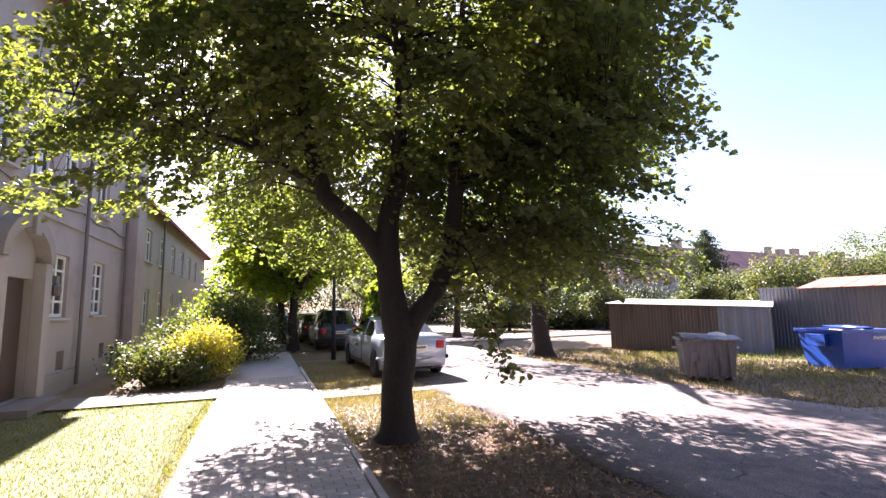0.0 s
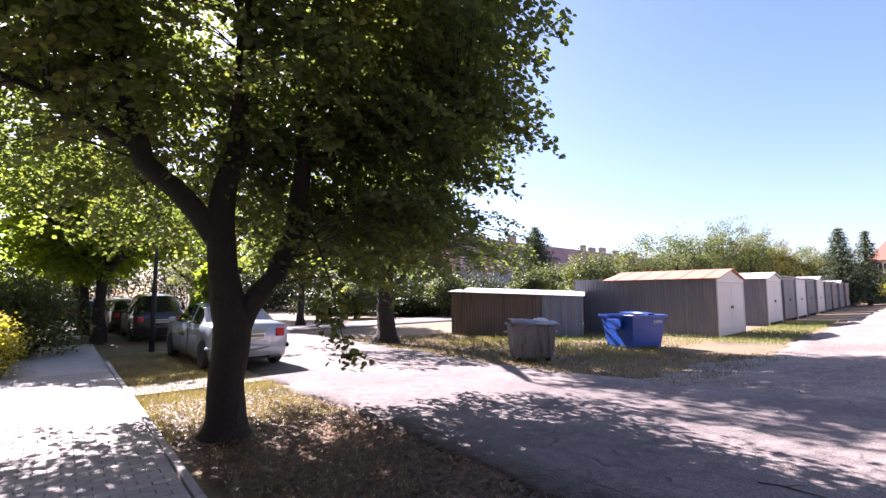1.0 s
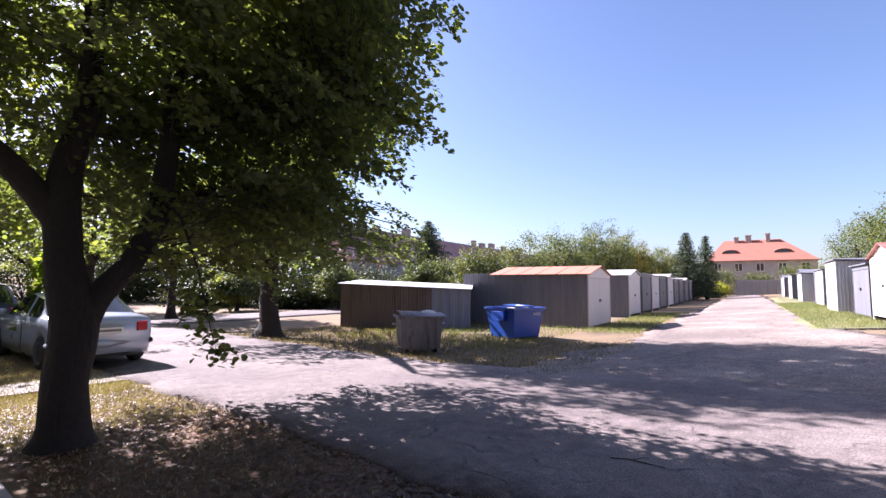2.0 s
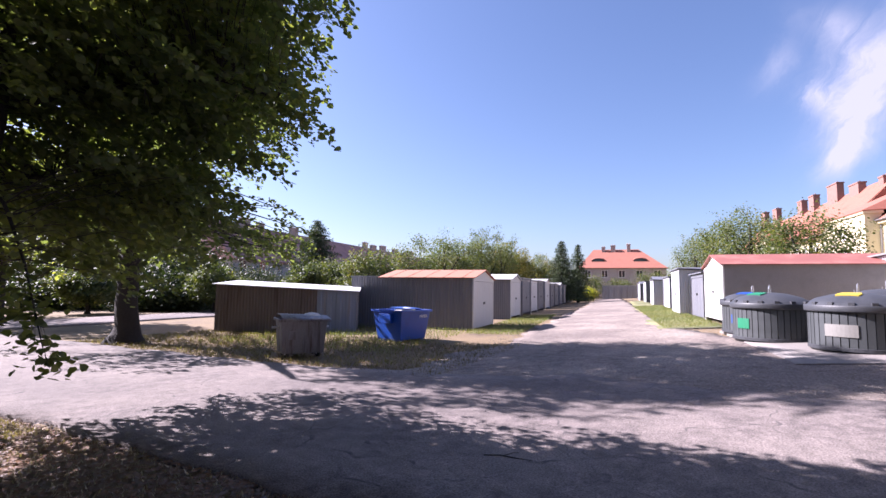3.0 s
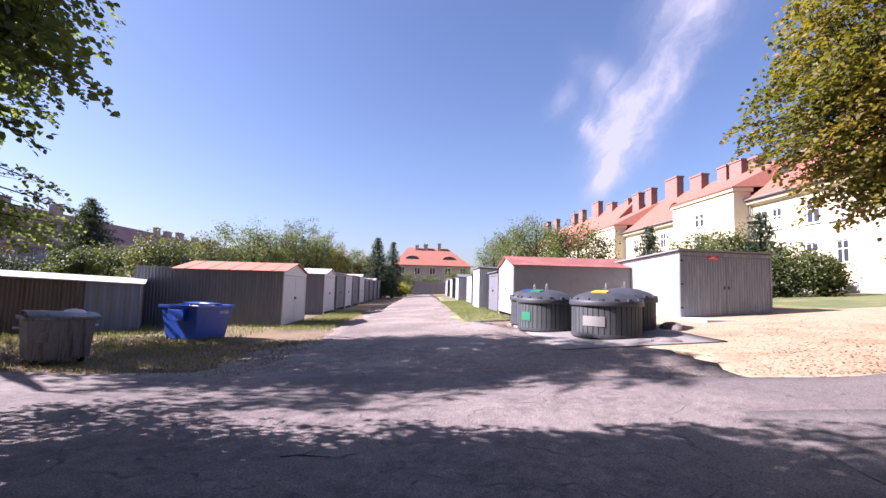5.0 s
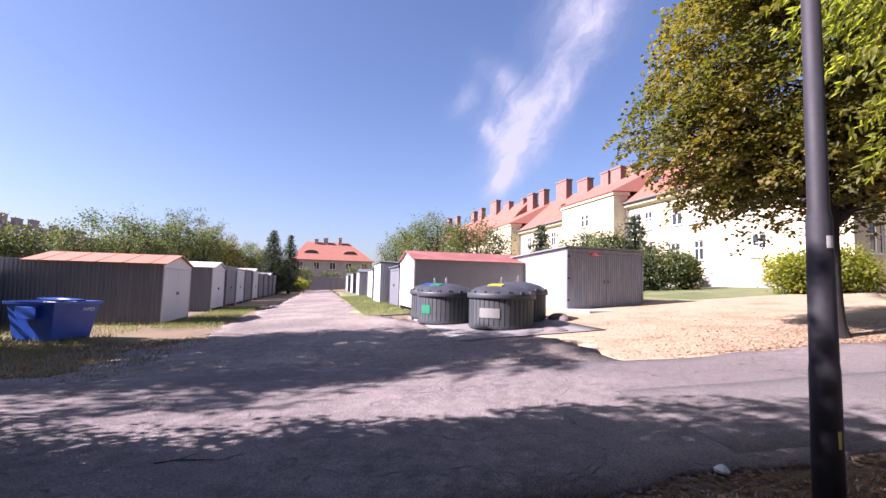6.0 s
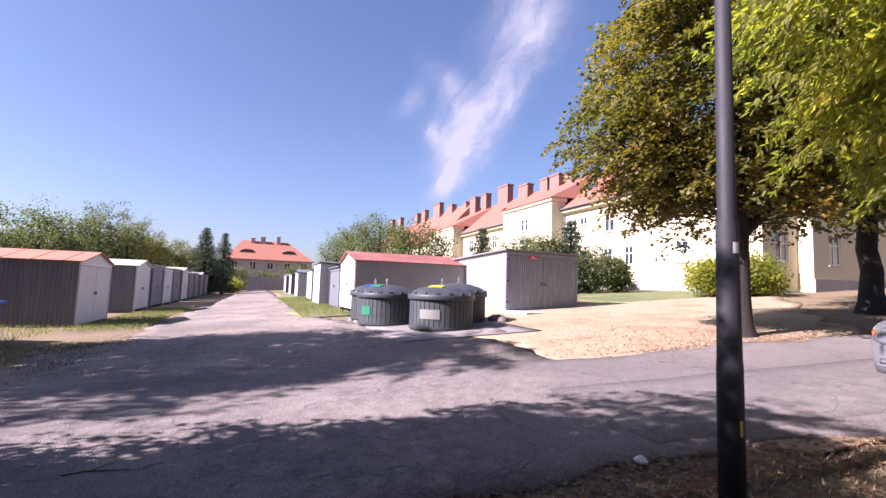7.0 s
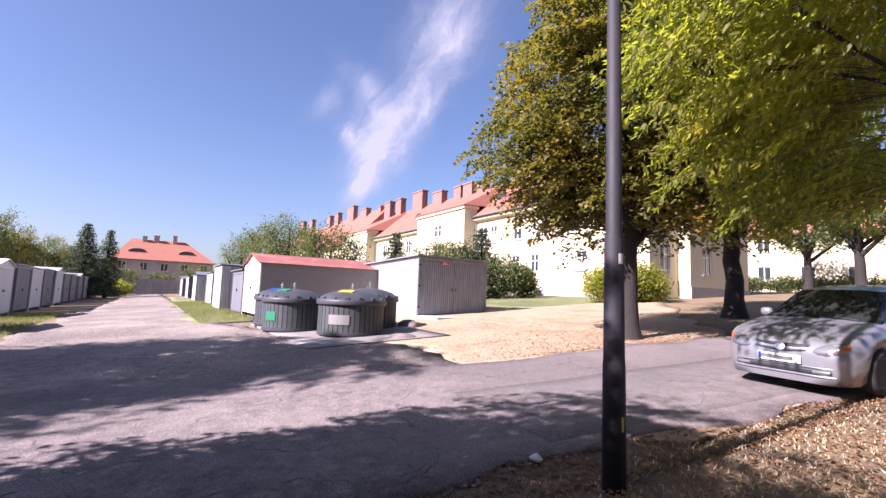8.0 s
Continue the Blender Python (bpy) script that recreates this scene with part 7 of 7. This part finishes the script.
blades("green_grass", 14000, 25, lambda r: lane_spot(r, 18.8, 40, -4.1, -2.2), GREEN_BLADE, "yellowing grass before the garages", 0.10)
blades("green_grass", 7000, 26, lambda r: lane_spot(r, 17, 30, 2.6, 4.6), GREEN_BLADE, "grass in front of the tin garages", 0.10)
blades("green_grass", 5000, 27, lambda r: lane_spot(r, 11, 19, 4.6, 11), GREEN_BLADE, "weeds along the garage wall", 0.12)

twig = Geo()
twig.tube([(0, 0, 0.02), (0.25, 0.05, 0.035), (0.5, 0.02, 0.03), (0.75, -0.05, 0.05)], [0.012, 0.01, 0.008, 0.004], 5)
twig.tube([(0.3, 0.05, 0.035), (0.42, 0.15, 0.06), (0.5, 0.22, 0.05)], [0.007, 0.005, 0.003], 5)
tw = part("dead_twig", twig, TWIG)
tw.matrix_world = pose(3.85, 3.0, 0.035, 0, 0, -62) @ Matrix.Diagonal((0.62, 0.62, 0.62, 1))
tagged(tw, "dry broken twig lying on the asphalt", "twig")
paper = Geo().lathe([(0.01, 0.0), (0.05, 0.01), (0.06, 0.03), (0.03, 0.06), (0.01, 0.07)], 7)
pp = part("crumpled_paper", paper, CARD)
pp.matrix_world = pose(4.72, -1.41, gz(4.72, -1.41) + 0.01, 10, 0, 20)
tagged(pp, "crumpled white paper on the verge", "litter")

for i, (u, v, r, h) in enumerate(((91, 2.5, 2.6, 4.4), (92, -2.5, 2.4, 3.6), (93, -8, 3.0, 4.6), (93, -13, 3.0, 4.6))):
    shrub("bush", *uv(u, v), r, h, "leafy bush before the house closing the lane", FAR_LEAF, 140 + i, 90, 50, 0.16)


# ---- pebbles on the lane ----
def pebbles(name, n, seed, rule, label, mat):
    rng = np.random.default_rng(seed)
    c = np.array(scatter(n, seed, rule))
    s = rng.uniform(0.006, 0.022, n) * rng.uniform(0.6, 1.3, n)
    o = np.array([(1, 0, 0), (0, 1, 0), (-1, 0, 0), (0, -1, 0), (0, 0, 0.7), (0, 0, -0.5)])
    v = c[:, None, :] + o[None] * s[:, None, None] * rng.uniform(0.7, 1.3, (n, 6, 1))
    f = (np.array([(0, 1, 4), (1, 2, 4), (2, 3, 4), (3, 0, 4), (1, 0, 5), (2, 1, 5), (3, 2, 5), (0, 3, 5)])[None] + 6 * np.arange(n)[:, None, None]).reshape(-1, 3)
    me = bpy.data.meshes.new(name)
    me.from_pydata(v.reshape(-1, 3).tolist(), [], f.tolist())
    me.materials.append(mat)
    tagged(new(name, me), label, "gravel", kind="stuff")


STONE = surface("pebble", (0.24, 0.21, 0.185), 0.9, grain=20, wear=3, spread=0.4, bump=0.1)
pebbles("gravel", 11000, 41, lambda r: lane_spot(r, 6.5, 22, -5.0, 3.2), "loose gravel at the mouth of the lane", STONE)
pebbles("gravel", 2500, 42, lambda r: verge_spot(r, -4, 9, 7.3, 8.6), "grit along the broken asphalt edge", STONE)
pebbles("gravel", 10000, 44, lambda r: verge_spot(r, -10, 10, 3.6, 8.0), "fine grit scattered over the asphalt", STONE)
pebbles("gravel", 1800, 43, lambda r: verge_spot(r, -6, 9, 3.3, 4.0), "grit along the verge", STONE)

# ---- pavement blocks ----
block = Geo()
block.add([(-0.097, -0.047, 0.0), (0.097, -0.047, 0.0), (0.097, 0.047, 0.0), (-0.097, 0.047, 0.0), (-0.097, -0.047, 0.024), (0.097, -0.047, 0.024), (0.097, 0.047, 0.024), (-0.097, 0.047, 0.024), (-0.092, -0.042, 0.03), (0.092, -0.042, 0.03), (0.092, 0.042, 0.03), (-0.092, 0.042, 0.03)],
          [(0, 1, 5, 4), (1, 2, 6, 5), (2, 3, 7, 6), (3, 0, 4, 7), (4, 5, 9, 8), (5, 6, 10, 9), (6, 7, 11, 10), (7, 4, 8, 11), (8, 9, 10, 11)])
block_mesh = block.mesh("paving_block")
block_mesh.materials.append(PAVER)
pavement = bpy.data.objects["pavement"]
rest = Geo()
rng = random.Random(4)
for j in range(100):
    p = 2.2 + 0.1 * j
    row = [(-0.67 + 0.05, 0.5)] + [(-0.47 + 0.2 * i, 1.0) for i in range(8)] if j % 2 else [(-0.57 + 0.2 * i, 1.0) for i in range(8)] + [(0.98, 0.5)]
    for q, wide in row:
        x, y = pq(p, q)
        m = pose(x, y, gz(x, y) + 0.01 + rng.uniform(-0.003, 0.003), rng.uniform(-0.8, 0.8), rng.uniform(-0.8, 0.8), STREET + rng.uniform(-0.6, 0.6)) @ Matrix.Diagonal((wide, 1, 1, 1))
        if j < 33:
            ob = new("paving_block", block_mesh)
            ob.parent = pavement
            ob.matrix_world = m
        else:
            rest.add([m @ Vector(a) for a in block.v], block.f)
part("paving_block_rest", rest, PAVER, pavement, kind="stuff")
for k in range(13):
    x, y = pq(1.5 + k, 1.09)
    ob = part("edging_stone", Geo().box(-0.035, 0.035, -0.495, 0.495, -0.1, 0.038), PAVER, pavement)
    ob.matrix_world = pose(x, y, gz(x, y), 0, 0, STREET)

for i, k in enumerate((0.0, 2.6, 5.2, 7.8, 10.4)):
    shrub("clipped_hedge", 46.0 - 0.643 * k, -33.0 - 0.766 * k, 1.6, 1.3, "clipped green hedge before the cream house", FAR_LEAF, 160 + i, 70, 40, 0.16)
